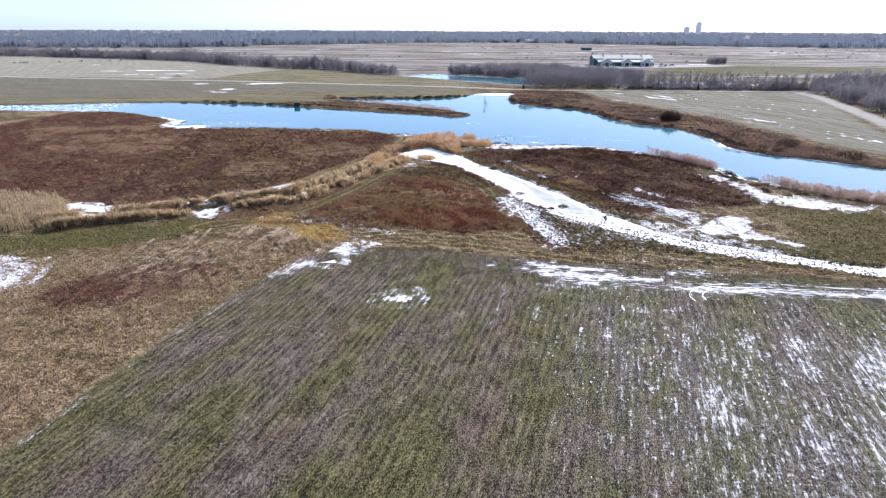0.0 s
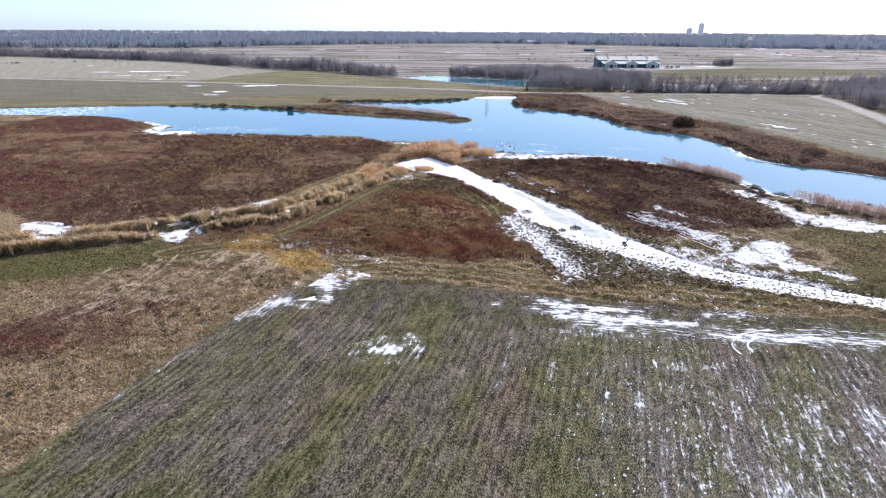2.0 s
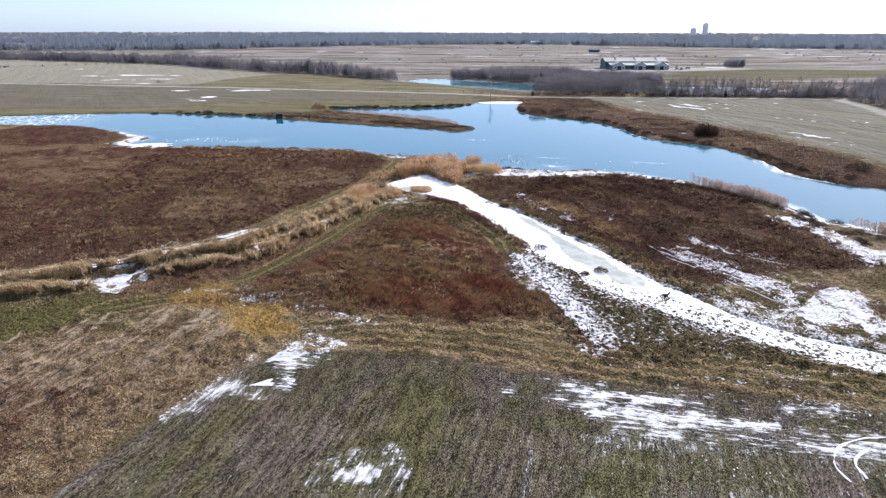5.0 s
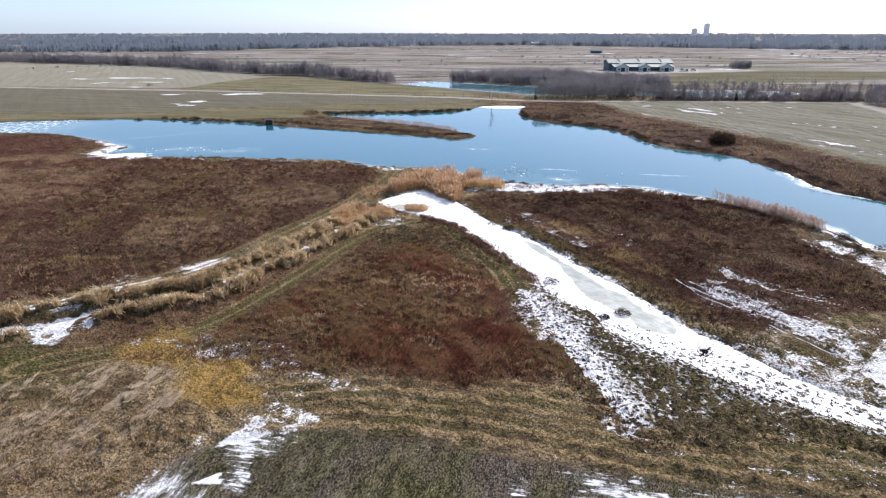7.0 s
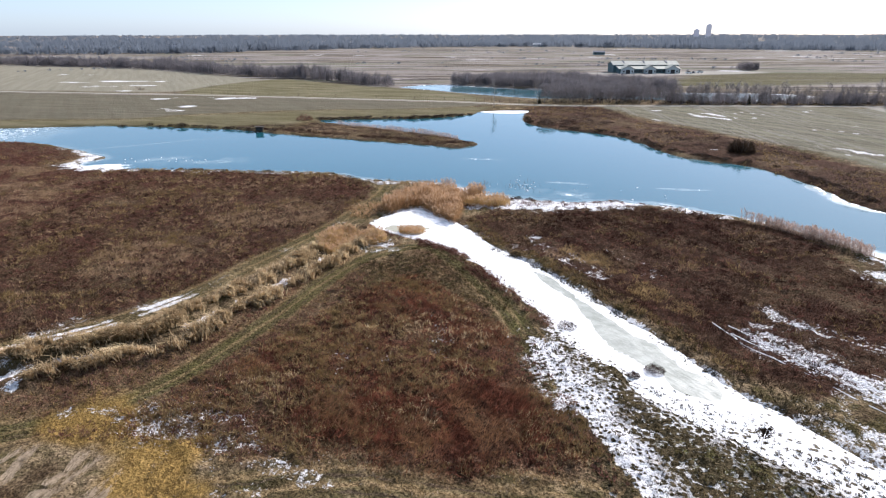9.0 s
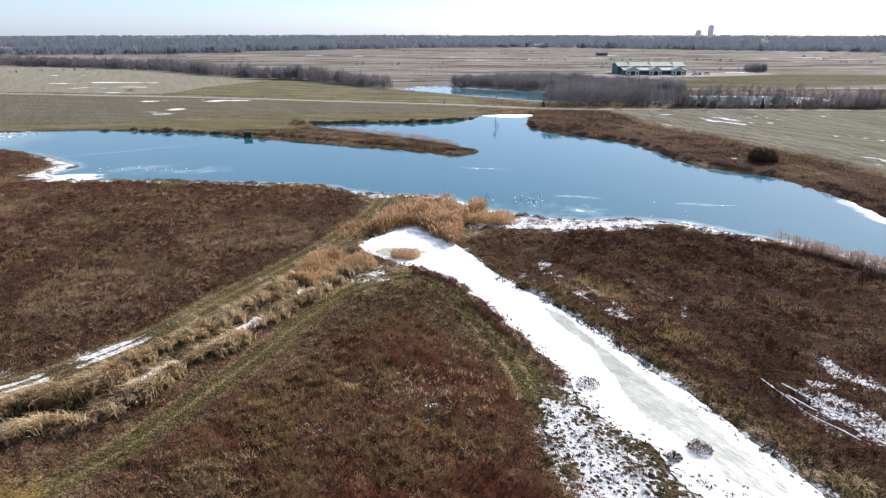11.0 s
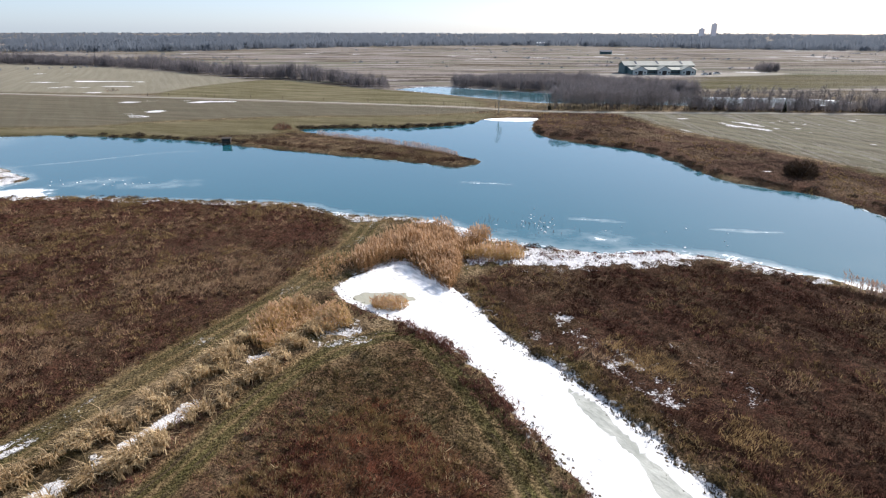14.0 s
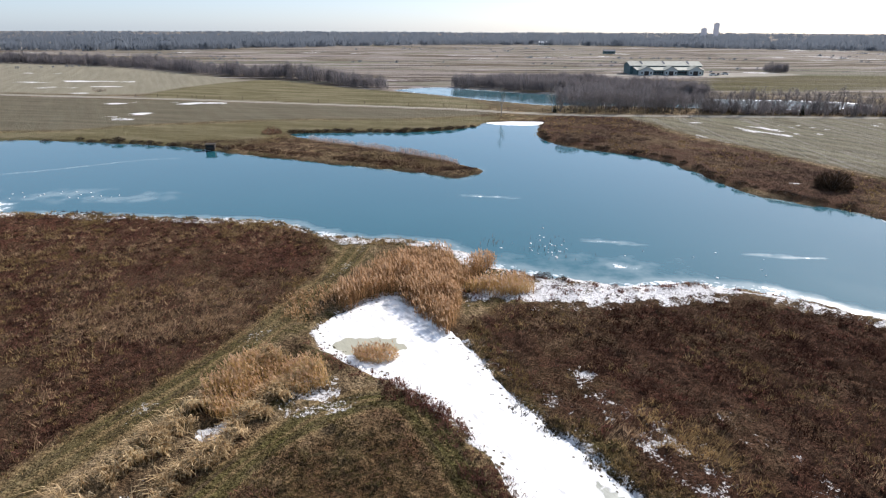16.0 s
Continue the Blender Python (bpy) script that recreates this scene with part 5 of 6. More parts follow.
LOW_ICE = smooth_line([(13, 99), (16, 97), (20, 93.5), (24, 90.5), (28, 86.5), (33, 82), (42, 77.5), (60, 70), (60, 66), (44, 73), (33, 77.5), (26, 82.5), (20, 88), (15.5, 93.5)], True)
tussock_field("marsh_tufts", MARSH, 0.72, 0.36, M_MARSH, "small dark tussocks poking through the snow")
MARSH_EDGE = smooth_line([(3.4, 104), (5.4, 97), (7, 90), (9.5, 82), (11.5, 76), (14.6, 75), (13.2, 80), (10.8, 85), (9, 91), (7.6, 98), (6, 104)], True)
tussock_field("marsh_tufts", MARSH_EDGE, 0.75, 0.62, M_BRUSH, "brown weed clumps at the marsh's edge", k=26)
tussock_field("marsh_tufts", LOW_ICE, 0.8, 0.34, M_MARSH, "small dark tussocks standing in the frozen channel", k=18)
tufts("marsh_tufts", MARSH, 2.2, 0.24, M_TURF, "small olive tussocks in the snow", k=7, on=CHANNEL_Z, flat=0.8)
tussock_field("verge_tufts", VERGE, 1.0, 0.32, M_BRUSH, "small dark brown tufts in the tan verge", k=14, keep=plain_verge)
BANK = smooth_line([(4.5, 130.5), (9, 125.8), (12.2, 120.8), (15, 115.6), (17.4, 110.4), (19.8, 106.5), (22, 102), (24, 98), (29, 92.5), (27, 90.5), (22.5, 96.5), (20.2, 101), (18, 106),
                    (15.5, 110), (13.2, 115), (10.4, 120.2), (7.5, 124.8), (3, 130)], True)
tufts("marsh_tufts", BANK, 6, 0.3, M_MARSH, "dark tussocks along the channel's bank", k=9, on=CHANNEL_Z, flat=0.7)
for poly, gap, size, cover, label, low in ((RISE, 0.95, 0.75, M_GRASS, "tan grass clumps among russet weeds", 0.5), (RISE, 1.2, 0.8, M_BRUSH_DARK, "dark weed clumps on the rise", 0.46),
                                           (NEAR_LEFT, 1.3, 0.75, M_GRASS, "tan grass clumps among brown weeds", 0.53), (NEAR_LEFT, 1.3, 0.8, M_BRUSH_DARK, "dark weed clumps on the meadow", 0.44),
                                           (MEADOW_RIGHT, 1.1, 0.7, M_BRUSH, "brown weed clumps beside the channel", 0.48), (MEADOW_RIGHT, 1.2, 0.75, M_BRUSH_DARK, "dark weed clumps between channel and pond", 0.5)):
    tussock_field("weed_clumps", poly, gap, size, cover, label, k=26, keep=lambda x, y: clear(x, y) & (fnoise(x, y, 4.0, 63 + int(10 * gap)) > low))
GOLD_BAND = smooth_line([(12.6, 130.8), (15.7, 131.2), (19.5, 123.7), (22.1, 116.5), (24.8, 111.3), (23.6, 109.1), (20.2, 112.8), (16.7, 119.8), (13, 127)], True)
tufts("bank_grass", GOLD_BAND, 5, 0.42, M_GOLD_PALE, "golden grass clumps among dark weeds", k=10, keep=lambda x, y: fnoise(x, y, 4, 89) > 0.45)
BANK_SIDE = smooth_line([(0.2, 145), (3.2, 138.3), (6.2, 131.6), (10.5, 126.5), (14, 121), (17.5, 115), (20, 109.5), (23, 104), (26, 98.5), (24, 97.6), (21, 102.5), (18.2, 107.5),
                         (15.6, 112.4), (12.6, 118), (9, 124), (5, 129.4), (2, 134), (-0.8, 141)], True)
tufts("bank_grass", BANK_SIDE, 7, 0.36, M_GRASS, "tan grass along the channel's bank", k=9)
tufts("bank_grass", BANK_SIDE, 4, 0.3, M_TURF, "olive grass along the channel's bank", k=8)
TIP = smooth_line([(-16.5, 137), (-12, 134.5), (-7.5, 132), (-2.8, 128.6), (1, 122.5), (4, 116), (5.2, 117), (1.6, 124.5), (-2.6, 131), (-7.4, 134.8), (-11.5, 137.2), (-15.8, 140)], True)
tufts("marsh_tufts", TIP, 4, 0.34, M_BRUSH, "brown tussocks at the edge of the ice", k=8, on=CHANNEL_Z, flat=0.7)
RISE_BANK = smooth_line([(-7.4, 134.6), (-2.6, 131.2), (0.8, 124.4), (5.2, 117.4), (7.6, 112), (8.6, 107.6), (7, 107), (5.6, 111), (3, 116), (-1, 122.8), (-4, 129), (-8, 132)], True)
tufts("bank_grass", RISE_BANK, 6, 0.5, M_BRUSH, "rough brown grass along the channel's bank", k=12, flat=1.1)
tussock_field("marsh_tufts", RISE_BANK, 0.9, 0.5, M_MARSH, "dark tussocks at the edge of the ice")
POND_BANK = smooth_line([(-2, 152), (5, 150), (13, 152.5), (24, 154.6), (33, 154), (40, 149), (36, 153), (31, 156), (24, 157), (17, 155.6), (10, 157.4), (5, 159.6)], True)
tufts("marsh_tufts", POND_BANK, 5, 0.4, M_BRUSH, "brown tussocks on the snowy pond bank", k=8, flat=0.7)

LEFT_BANK = smooth_line([(-80, 180), (-55, 179.5), (-39, 179), (-31, 178.4), (-25, 174.6), (-18, 171), (-12, 171), (-6, 169.5), (-6, 167), (-14, 168), (-20, 168.5), (-28, 173), (-40, 176), (-80, 177)], True)
tufts("marsh_tufts", LEFT_BANK, 2.6, 0.55, M_GRASS, "tan tussocks on the snowy pond bank", k=9, flat=0.8, wide=0.08)


def strip_points(line, half, density):
    seg = np.diff(line, axis=0)
    length = np.hypot(seg[:, 0], seg[:, 1])
    n = int(length.sum() * 2 * half * density)
    i = rng.choice(len(seg), n, p=length / length.sum())
    t = rng.random(n)
    side = rng.uniform(-half, half, n)
    nx, ny = -seg[i, 1] / length[i], seg[i, 0] / length[i]
    return line[i, 0] + seg[i, 0] * t + nx * side, line[i, 1] + seg[i, 1] * t + ny * side, side


for path, half, cover in ((MOWN_LOOP, 1.4, M_TURF), (PATH_LEFT, 1.7, M_GRASS)):
    px, py, side = strip_points(path, half, 18)
    n = len(px)
    h = 0.05 + 0.12 * rng.random(n) * (0.5 + np.abs(side) / half)
    joined("mown_turf", [spikes(px, py, height(px, py) - 0.02, h, 0.05 + 0.04 * rng.random(n), 0.1 * rng.random(n))], cover,
           "short olive turf on the mown path", "grass")

# tussocks that hang over the ditch from both banks
px, py, side = strip_points(DITCH[3:], 3.3, 4.6)
ok = (np.abs(side) > np.where(py > 92, 1.3, 0.8)) & not_snow(px, py) & (rng.random(len(px)) < 0.3 + 0.7 * ramp(vnoise(px, py, 3.5, 81), 0.25, 0.6))
px, py, side = px[ok], py[ok], side[ok]
k = 42
size = rng.uniform(0.8, 1.75, len(px))
tx, ty, ts = np.repeat(px, k), np.repeat(py, k), np.repeat(size, k)
drift = np.repeat(rng.uniform(2.2, 3.6, len(px)), k)
n = len(tx)
tx, ty = tx + rng.normal(0, 0.17, n) * ts, ty + rng.normal(0, 0.17, n) * ts
h = ts * rng.uniform(0.4, 1.0, n)
joined("ditch_grass", [bows(tx, ty, height(tx, ty) - 0.05, h, 0.06 * (0.7 + rng.random(n)), h * rng.uniform(0.4, 1.5, n), drift + rng.normal(0, 0.9, n))],
       M_TUSSOCK, "straw-coloured tussock grass bowing over the ditch", "grass")


def reeds(name, poly, density, tall, label, stalk, plume, margin=0.8, lean=0.16):
    x, y = scatter(poly, density, margin)
    n = len(x)
    thick = fnoise(x, y, 4, 91)
    h = tall * (0.5 + 0.35 * rng.random(n) + 0.7 * (thick - 0.35))
    z = np.maximum(height(x, y), WATER_Z) - 0.05
    az = rng.normal(-1.9, 0.7, n)
    out = [spikes(x, y, z, h, 0.035 + 0.025 * rng.random(n), h * lean * rng.random(n), az)]
    for i in range(4):
        lift = h * rng.uniform(0.15, 0.75, n)
        out.append(spikes(x + rng.normal(0, 0.05, n), y + rng.normal(0, 0.05, n), z + lift, h * rng.uniform(0.12, 0.3, n), 0.04 + 0.03 * rng.random(n), h * rng.uniform(0.08, 0.24, n)))
    ob = joined(name, out, stalk, label, "reeds")
    top = rng.random(n) < 0.7
    xt, yt, zt, ht, at = x[top], y[top], z[top], h[top], az[top]
    s = ht * lean * 0.6
    tufts = joined("reed_plumes", [spikes(xt + np.sin(at) * s, yt + np.cos(at) * s, zt + ht * 0.86, ht * 0.16 + 0.1, 0.13 + 0.06 * rng.random(len(xt)), 0.25 * rng.random(len(xt)), at)],
                   plume, "feathery seed heads of the reeds", "reeds")
    return ob, tufts


REED_BED = smooth_line([(-14.2, 146.5), (-11.5, 149.5), (-9.2, 151), (-6.5, 146.5), (-4, 143.6), (-2.2, 142.6), (-1.2, 148), (-1.2, 153.5), (1.5, 158.5), (2.8, 161.5),
                        (1.2, 162.5), (-1.8, 158.5), (-3.4, 163.5), (-8, 163), (-11.5, 160), (-13.5, 155), (-15.5, 150)], True)
reeds("reed_bed", REED_BED, 30, 2.5, "tall russet common reeds at the channel's mouth", M_REED, M_PLUME)
REED_TAIL = smooth_line([(-20, 152), (-15, 153), (-14.5, 148), (-17, 143.5), (-20.5, 145)], True)
reeds("reed_bed", REED_TAIL, 9, 0.9, "shorter tawny reeds beside the path", M_REED, M_PLUME)
REED_ISLE = smooth_line([(-1.6, 152.6), (1.5, 155.5), (6.3, 154.8), (6.5, 152.4), (2.5, 151.2)], True)
reeds("reed_island", REED_ISLE, 26, 1.7, "low tawny reeds on the snowy bank", M_REED_PALE, M_PLUME, 0.3)
REED_CLUMP = smooth_line([(-11.2, 138.2), (-9.9, 139.4), (-8, 139.4), (-6.9, 138.2), (-7.8, 136.7), (-10, 136.6)], True)
reeds("reed_clump", REED_CLUMP, 55, 1.4, "round clump of tawny reeds in the ice", M_REED_PALE, M_PLUME, 0.1, 0.4)
REED_DITCH = smooth_line([(-22.5, 131), (-20, 136.5), (-15, 136.5), (-11.8, 133), (-13.5, 130.5), (-16.5, 130.5), (-19.5, 127)], True)
reeds("ditch_reeds", REED_DITCH, 30, 1.5, "tawny reeds at the ditch's end", M_REED_PALE, M_PLUME, 0.8, 0.25)
REED_SHORE = smooth_line([(43, 146), (48, 142.8), (53, 136), (55, 130), (53, 128.6), (50, 135), (46, 141)], True)
reeds("shore_reeds", REED_SHORE, 30, 1.9, "pale plumed reeds along the pond's near bank", M_REED_MAUVE, M_REED_MAUVE)
REED_SHORE_2 = smooth_line([(58, 119.5), (66, 112), (76, 106), (90, 100), (90, 97), (75, 102), (64, 108)], True)
reeds("shore_reeds", REED_SHORE_2, 22, 1.9, "pale plumed reeds on the snowy bank", M_REED_MAUVE, M_REED_MAUVE)
REED_LEFT = smooth_line([(-90, 96), (-76, 99), (-71, 98), (-64.5, 90.5), (-60.5, 85.5), (-61.5, 82), (-70, 79.5), (-90, 74)], True)
reeds("ditch_reeds", REED_LEFT, 9, 1.9, "golden tan reeds beside the ditch", M_REED_TAN, M_REED_TAN)

REED_SPIT = smooth_line([(-44, 251), (-30, 243.6), (-18, 235.6), (-10, 230), (-4, 224.5), (-6, 223), (-13, 228.6), (-24, 236.5), (-34, 243), (-44, 248)], True)
reeds("shore_reeds", REED_SPIT, 9, 1.5, "pale mauve reeds along the spit", M_REED_MAUVE, M_REED_MAUVE, 0.3)

# crop stubble along the rows
u = np.arange(-60, 70, 0.76)
rx, ry = [], []
for row in u:
    along = np.arange(-10, 90, 0.17) + rng.uniform(0, 0.17)
    rx.append(row * math.cos(ROW_AZ) + along * math.sin(ROW_AZ) + rng.normal(0, 0.08, len(along)))
    ry.append(-row * math.sin(ROW_AZ) + along * math.cos(ROW_AZ) + rng.normal(0, 0.06, len(along)))
rx, ry = np.concatenate(rx), np.concatenate(ry)
ok = inside(rx, ry, CROP) & (ry > 26) & (np.abs(rx) < 60) & (rng.random(len(rx)) < 0.85)
rx, ry = rx[ok], ry[ok]
n = len(rx)
h = rng.uniform(0.03, 0.15, n)
joined("stubble", [spikes(rx, ry, height(rx, ry) - 0.01, h, 0.03 + 0.03 * rng.random(n), rng.uniform(0.02, 0.2, n))], M_STUBBLE,
       "short grey-brown crop stubble standing in rows", "stubble")

# pale stalks lying in curved swaths beside the crop
sx, sy, sa = [], [], []
for i in range(27):
    x0, y0, turn = -47.5 + 0.8 * i + rng.normal(0, 0.15), 61.5 + 0.4 * i + rng.normal(0, 1.5), 0.5 + rng.normal(0, 0.05)
    for step in range(int(rng.uniform(24, 36))):
        turn -= 0.016 + 0.004 * math.sin(i)
        x0, y0 = x0 + 0.55 * math.sin(turn), y0 + 0.55 * math.cos(turn)
        n = int(30 * ramp(fnoise(np.array([x0]), np.array([y0]), 2.2, 15), 0.34, 0.52)[0])
        sx.append(x0 + rng.normal(0, 0.11, n))
        sy.append(y0 + rng.normal(0, 0.3, n))
        sa.append(np.full(n, turn))
sx, sy, sa = np.concatenate(sx), np.concatenate(sy), np.concatenate(sa)
ok = inside(sx, sy, STUBBLE)
sx, sy, sa = sx[ok], sy[ok], sa[ok]
n = len(sx)
joined("cut_stalks", [spikes(sx, sy, height(sx, sy) + 0.03, rng.uniform(0.02, 0.09, n), 0.03 + 0.035 * rng.random(n), rng.uniform(0.4, 1.0, n), sa + rng.normal(0, 0.25, n))],
       M_STRAW, "pale cut stalks lying in curved swaths", "straw")


# snow-filled wheel tracks
def rut(points, width, gaps, seed):
    line = smooth_line(points, False, 26)
    seg = np.gradient(line, axis=0)
    seg /= np.hypot(seg[:, 0], seg[:, 1])[:, None]
    w = width * (0.4 + 1.1 * vnoise(line[:, 0], line[:, 1], 0.7, seed)) * ramp(fnoise(line[:, 0], line[:, 1], 2.2, seed + 1), gaps, gaps + 0.2)
    nx, ny = -seg[:, 1], seg[:, 0]
    v = []
    for s in (-1, -0.45, 0.45, 1):
        xs, ys = line[:, 0] + nx * w * s / 2, line[:, 1] + ny * w * s / 2
        v.append(np.stack([xs, ys, height(xs, ys) + (0.05 if abs(s) < 0.6 else 0.0)], 1))
    m = len(line)
    v = np.concatenate(v)
    i = np.arange(m - 1)
    f = np.concatenate([np.stack([i + a * m, i + 1 + a * m, i + 1 + (a + 1) * m, i + (a + 1) * m], 1) for a in range(3)])
    live = (w[:-1] + w[1:]) > 0.05
    return v, f[np.tile(live, 3)]


joined("wheel_tracks", [rut(p, w, g, 100 + i) for i, (p, w, g) in enumerate(RUTS)], M_SNOW, "snow-filled wheel tracks across the ground", "tracks")


def chips(spots, size):
    """Small thin plates of broken ice lying on the water."""
    v, f = [], []
    for i, (x, y) in enumerate(spots):
        s, t = size * rng.uniform(0.4, 1.3), rng.uniform(0, 6.28)
        ring = [(x + s * rng.uniform(0.6, 1.2) * math.cos(t + 1.05 * j), y + 0.8 * s * rng.uniform(0.6, 1.2) * math.sin(t + 1.05 * j)) for j in range(6)]
        m = len(v)
        v += [(px, py, WATER_Z - 0.02) for px, py in ring] + [(x + 0.8 * (px - x), y + 0.8 * (py - y), WATER_Z + 0.05 + 0.05 * rng.random()) for px, py in ring]
        f += [(m + j, m + (j + 1) % 6, m + 6 + (j + 1) % 6, m + 6 + j) for j in range(6)]
        f += [(m + 6, m + 7, m + 8, m + 9), (m + 6, m + 9, m + 10, m + 11)]
    return np.array(v), np.array(f)


spots = np.stack([np.concatenate([rng.normal(9.8, 2.0, 26), rng.normal(-74, 6.0, 18), rng.uniform(20, 40, 8)]),
                  np.concatenate([rng.normal(170.5, 3.0, 26), rng.normal(192, 1.6, 18), rng.uniform(160, 170, 8)])], 1)
spots = spots[edge_dist(spots[:, 0], spots[:, 1], POND) < -1.0]
joined("ice_pieces", [chips(spots, 0.17)], M_SNOW, "small broken pieces of white ice on the pond", "ice")


# thin stalks standing in the shallow water
wx, wy = np.concatenate([rng.normal(9.5, 2.6, 70), rng.normal(2.0, 0.9, 26)]), np.concatenate([rng.normal(169.5, 2.6, 70), rng.normal(172.5, 1.2, 26)])
ok = edge_dist(wx, wy, POND) < -0.6
wx, wy = wx[ok], wy[ok]
n = len(wx)
joined("water_stalks", [spikes(wx, wy, np.full(n, WATER_Z - 0.1), rng.uniform(0.3, 0.8, n), 0.05 + 0.03 * rng.random(n), 0.25 * rng.random(n))], M_BRUSH,
       "sparse broken brown stalks standing in shallow water", "reeds")


# ---- trees and shrubs ----
def limb(p, q, r0, r1, k=4):
    """A tapered limb from p to q."""
    d = (q - p).normalized()
    a = d.orthogonal().normalized()
    b = d.cross(a)
    ring = lambda c, r: [c + a * r * math.cos(2 * math.pi * i / k) + b * r * math.sin(2 * math.pi * i / k) for i in range(k)]
    v = ring(p, r0) + ring(q, r1)
    f = [(i, (i + 1) % k, k + (i + 1) % k, k + i) for i in range(k)]
    return v, f


def bare_tree(seed, tall, limbs=12, twigs=150, spread=0.24, start=0.25, twig_w=0.05):
    """Trunk with limbs, and a crown of thin twigs, as two lists of arrays."""
    r = random.Random(seed)
    wood_v, wood_f, twig_v = [], [], []

    def add(vf):
        base = len(wood_v)
        wood_v.extend(vf[0])
        wood_f.extend(tuple(i + base for i in f) for f in vf[1])

    spine = [Vector((0, 0, -0.1))]
    for i in range(1, 5):
        spine.append(Vector((r.gauss(0, 0.03) * tall * i / 4, r.gauss(0, 0.03) * tall * i / 4, tall * 0.92 * i / 4)))
    base_r = tall * 0.014
    for i in range(4):
        add(limb(spine[i], spine[i + 1], base_r * (1 - i * 0.23), base_r * (1 - (i + 1) * 0.23), 5))
    tips = [(spine[3], spine[4])]
    for i in range(limbs):
        t = start + (0.92 - start) * (i + r.random()) / limbs
        j = min(3, int(t * 4))
        p = spine[j].lerp(spine[j + 1], t * 4 - j)
        a = r.uniform(0, 2 * math.pi)
        reach = tall * spread * (1.15 - 0.75 * t) * r.uniform(0.6, 1.2)
        q = p + Vector((math.cos(a) * reach, math.sin(a) * reach, reach * r.uniform(0.7, 1.7)))
        add(limb(p, q, base_r * 0.45 * (1.1 - t), base_r * 0.12, 3))
        tips.append((p, q))
    for i in range(twigs):
        p, q = r.choice(tips)
        s = p.lerp(q, r.uniform(0.3, 1.0))
        long = tall * r.uniform(0.06, 0.16)
        d = Vector((r.gauss(0, 0.55), r.gauss(0, 0.55), r.uniform(0.2, 1.2))).normalized() * long
        side = Vector((r.gauss(0, 1), r.gauss(0, 1), r.gauss(0, 0.3))).normalized() * twig_w / 2
        twig_v.extend([s - side, s + side, s + d])
    return np.array([tuple(v) for v in wood_v]), wood_f, np.array([tuple(v) for v in twig_v])


def tree_thing(name, seed, tall, place, label, bark, twig, category="tree", group="", **shape):
    wv, wf, tv = bare_tree(seed, tall, **shape)
    root = tagged(new(name), label, category, group)
    trunk_me = np_mesh("trunk", wv, [f if len(f) == 4 else f for f in wf], bark)
    trunk = new("trunk", trunk_me)
    trunk.parent = root
    crown = new("crown", np_mesh("crown", tv, np.arange(len(tv)).reshape(-1, 3), twig))
    crown.parent = root
    root.matrix_basis = place
    return root


def on_ground(x, y, turn=0.0, size=1.0, sink=0.05):
    z = float(height(np.array([float(x)]), np.array([float(y)]))[0])
    return Matrix.Translation((x, y, z - sink)) @ Matrix.Rotation(turn, 4, "Z") @ Matrix.Diagonal((size, size, size, 1))


def plant_copy(ob, x, y, turn, size):
    c = copy_thing(ob, on_ground(x, y, turn))
    c.scale = (size, size, size)
    return c


def far_trees(name, spots, tall, material, label, k, broad, thin=(0.1, 0.22), rough=9.0, swing=math.pi):
    """Bare trees in one mesh, for woods that cannot be counted: a trunk each, and sprays that fill a rounded crown."""
    tall = tall * (0.55 + 0.9 * fnoise(spots[:, 0], spots[:, 1], rough, 19))
    n = len(spots) * k
    x, y, h = np.repeat(spots[:, 0], k), np.repeat(spots[:, 1], k), np.repeat(tall, k)
    a, r = rng.uniform(0, 6.28, n), np.sqrt(rng.random(n)) * broad * h
    up = rng.uniform(0.0, 0.6, n) * h
    top = h * np.sqrt(1 - 0.75 * (r / (broad * h)) ** 2) * rng.uniform(0.72, 1.0, n)
    crown = spikes(x + np.cos(a) * r, y + np.sin(a) * r, up, np.maximum(top - up, 0.5), h * rng.uniform(*thin, n), h * 0.2 * rng.random(n), None, swing)
    trunk = spikes(spots[:, 0], spots[:, 1], np.full(len(spots), -0.2), tall * 0.95, tall * 0.05, tall * 0.05, None, swing)
    return joined(name, [crown, trunk], material, label, "trees")


def spots_in(poly, density):
    x, y = scatter(poly, density)
    return np.stack([x, y], 1)


# the wood beside the road: single trees
kinds = [tree_thing("bare_tree", 40 + i, t, on_ground(30 + 9 * i, 318 + (i % 3) * 4), "bare grey-brown deciduous tree beside the gravel road", M_BARK, M_TWIG,
                    group="trees of the roadside wood", twigs=300, limbs=14, spread=0.26, start=0.18, twig_w=0.07) for i, t in enumerate((7.6, 6.8, 8.2, 6.2, 7.9, 7.1))]
FRONT = smooth_line([(29, 315), (52, 312.5), (90, 312), (90, 326), (60, 331), (33, 330)], True)
x, y = scatter(FRONT, 0.16)
for a, b in list(zip(x, y))[:150]:
    plant_copy(kinds[rng.integers(6)], a, b, rng.uniform(0, 6.28), rng.uniform(0.75, 1.12))
STRIP = smooth_line([(90, 312), (160, 312), (235, 315), (235, 325), (160, 327), (90, 327)], True)
s = spots_in(STRIP, 0.2)
far_trees("thicket", s, rng.uniform(2.5, 6.0, len(s)), M_TWIG, "bare undergrowth along the road", 70, 0.32, (0.01, 0.025))
s = np.concatenate([spots_in(STRIP, 0.25), spots_in(FRONT, 0.14)])
far_trees("undergrowth", s, rng.uniform(0.5, 1.6, len(s)), M_SHRUB, "dark low brush under the bare trees", 26, 0.6, (0.03, 0.07))
x, y = scatter(STRIP, 0.11)
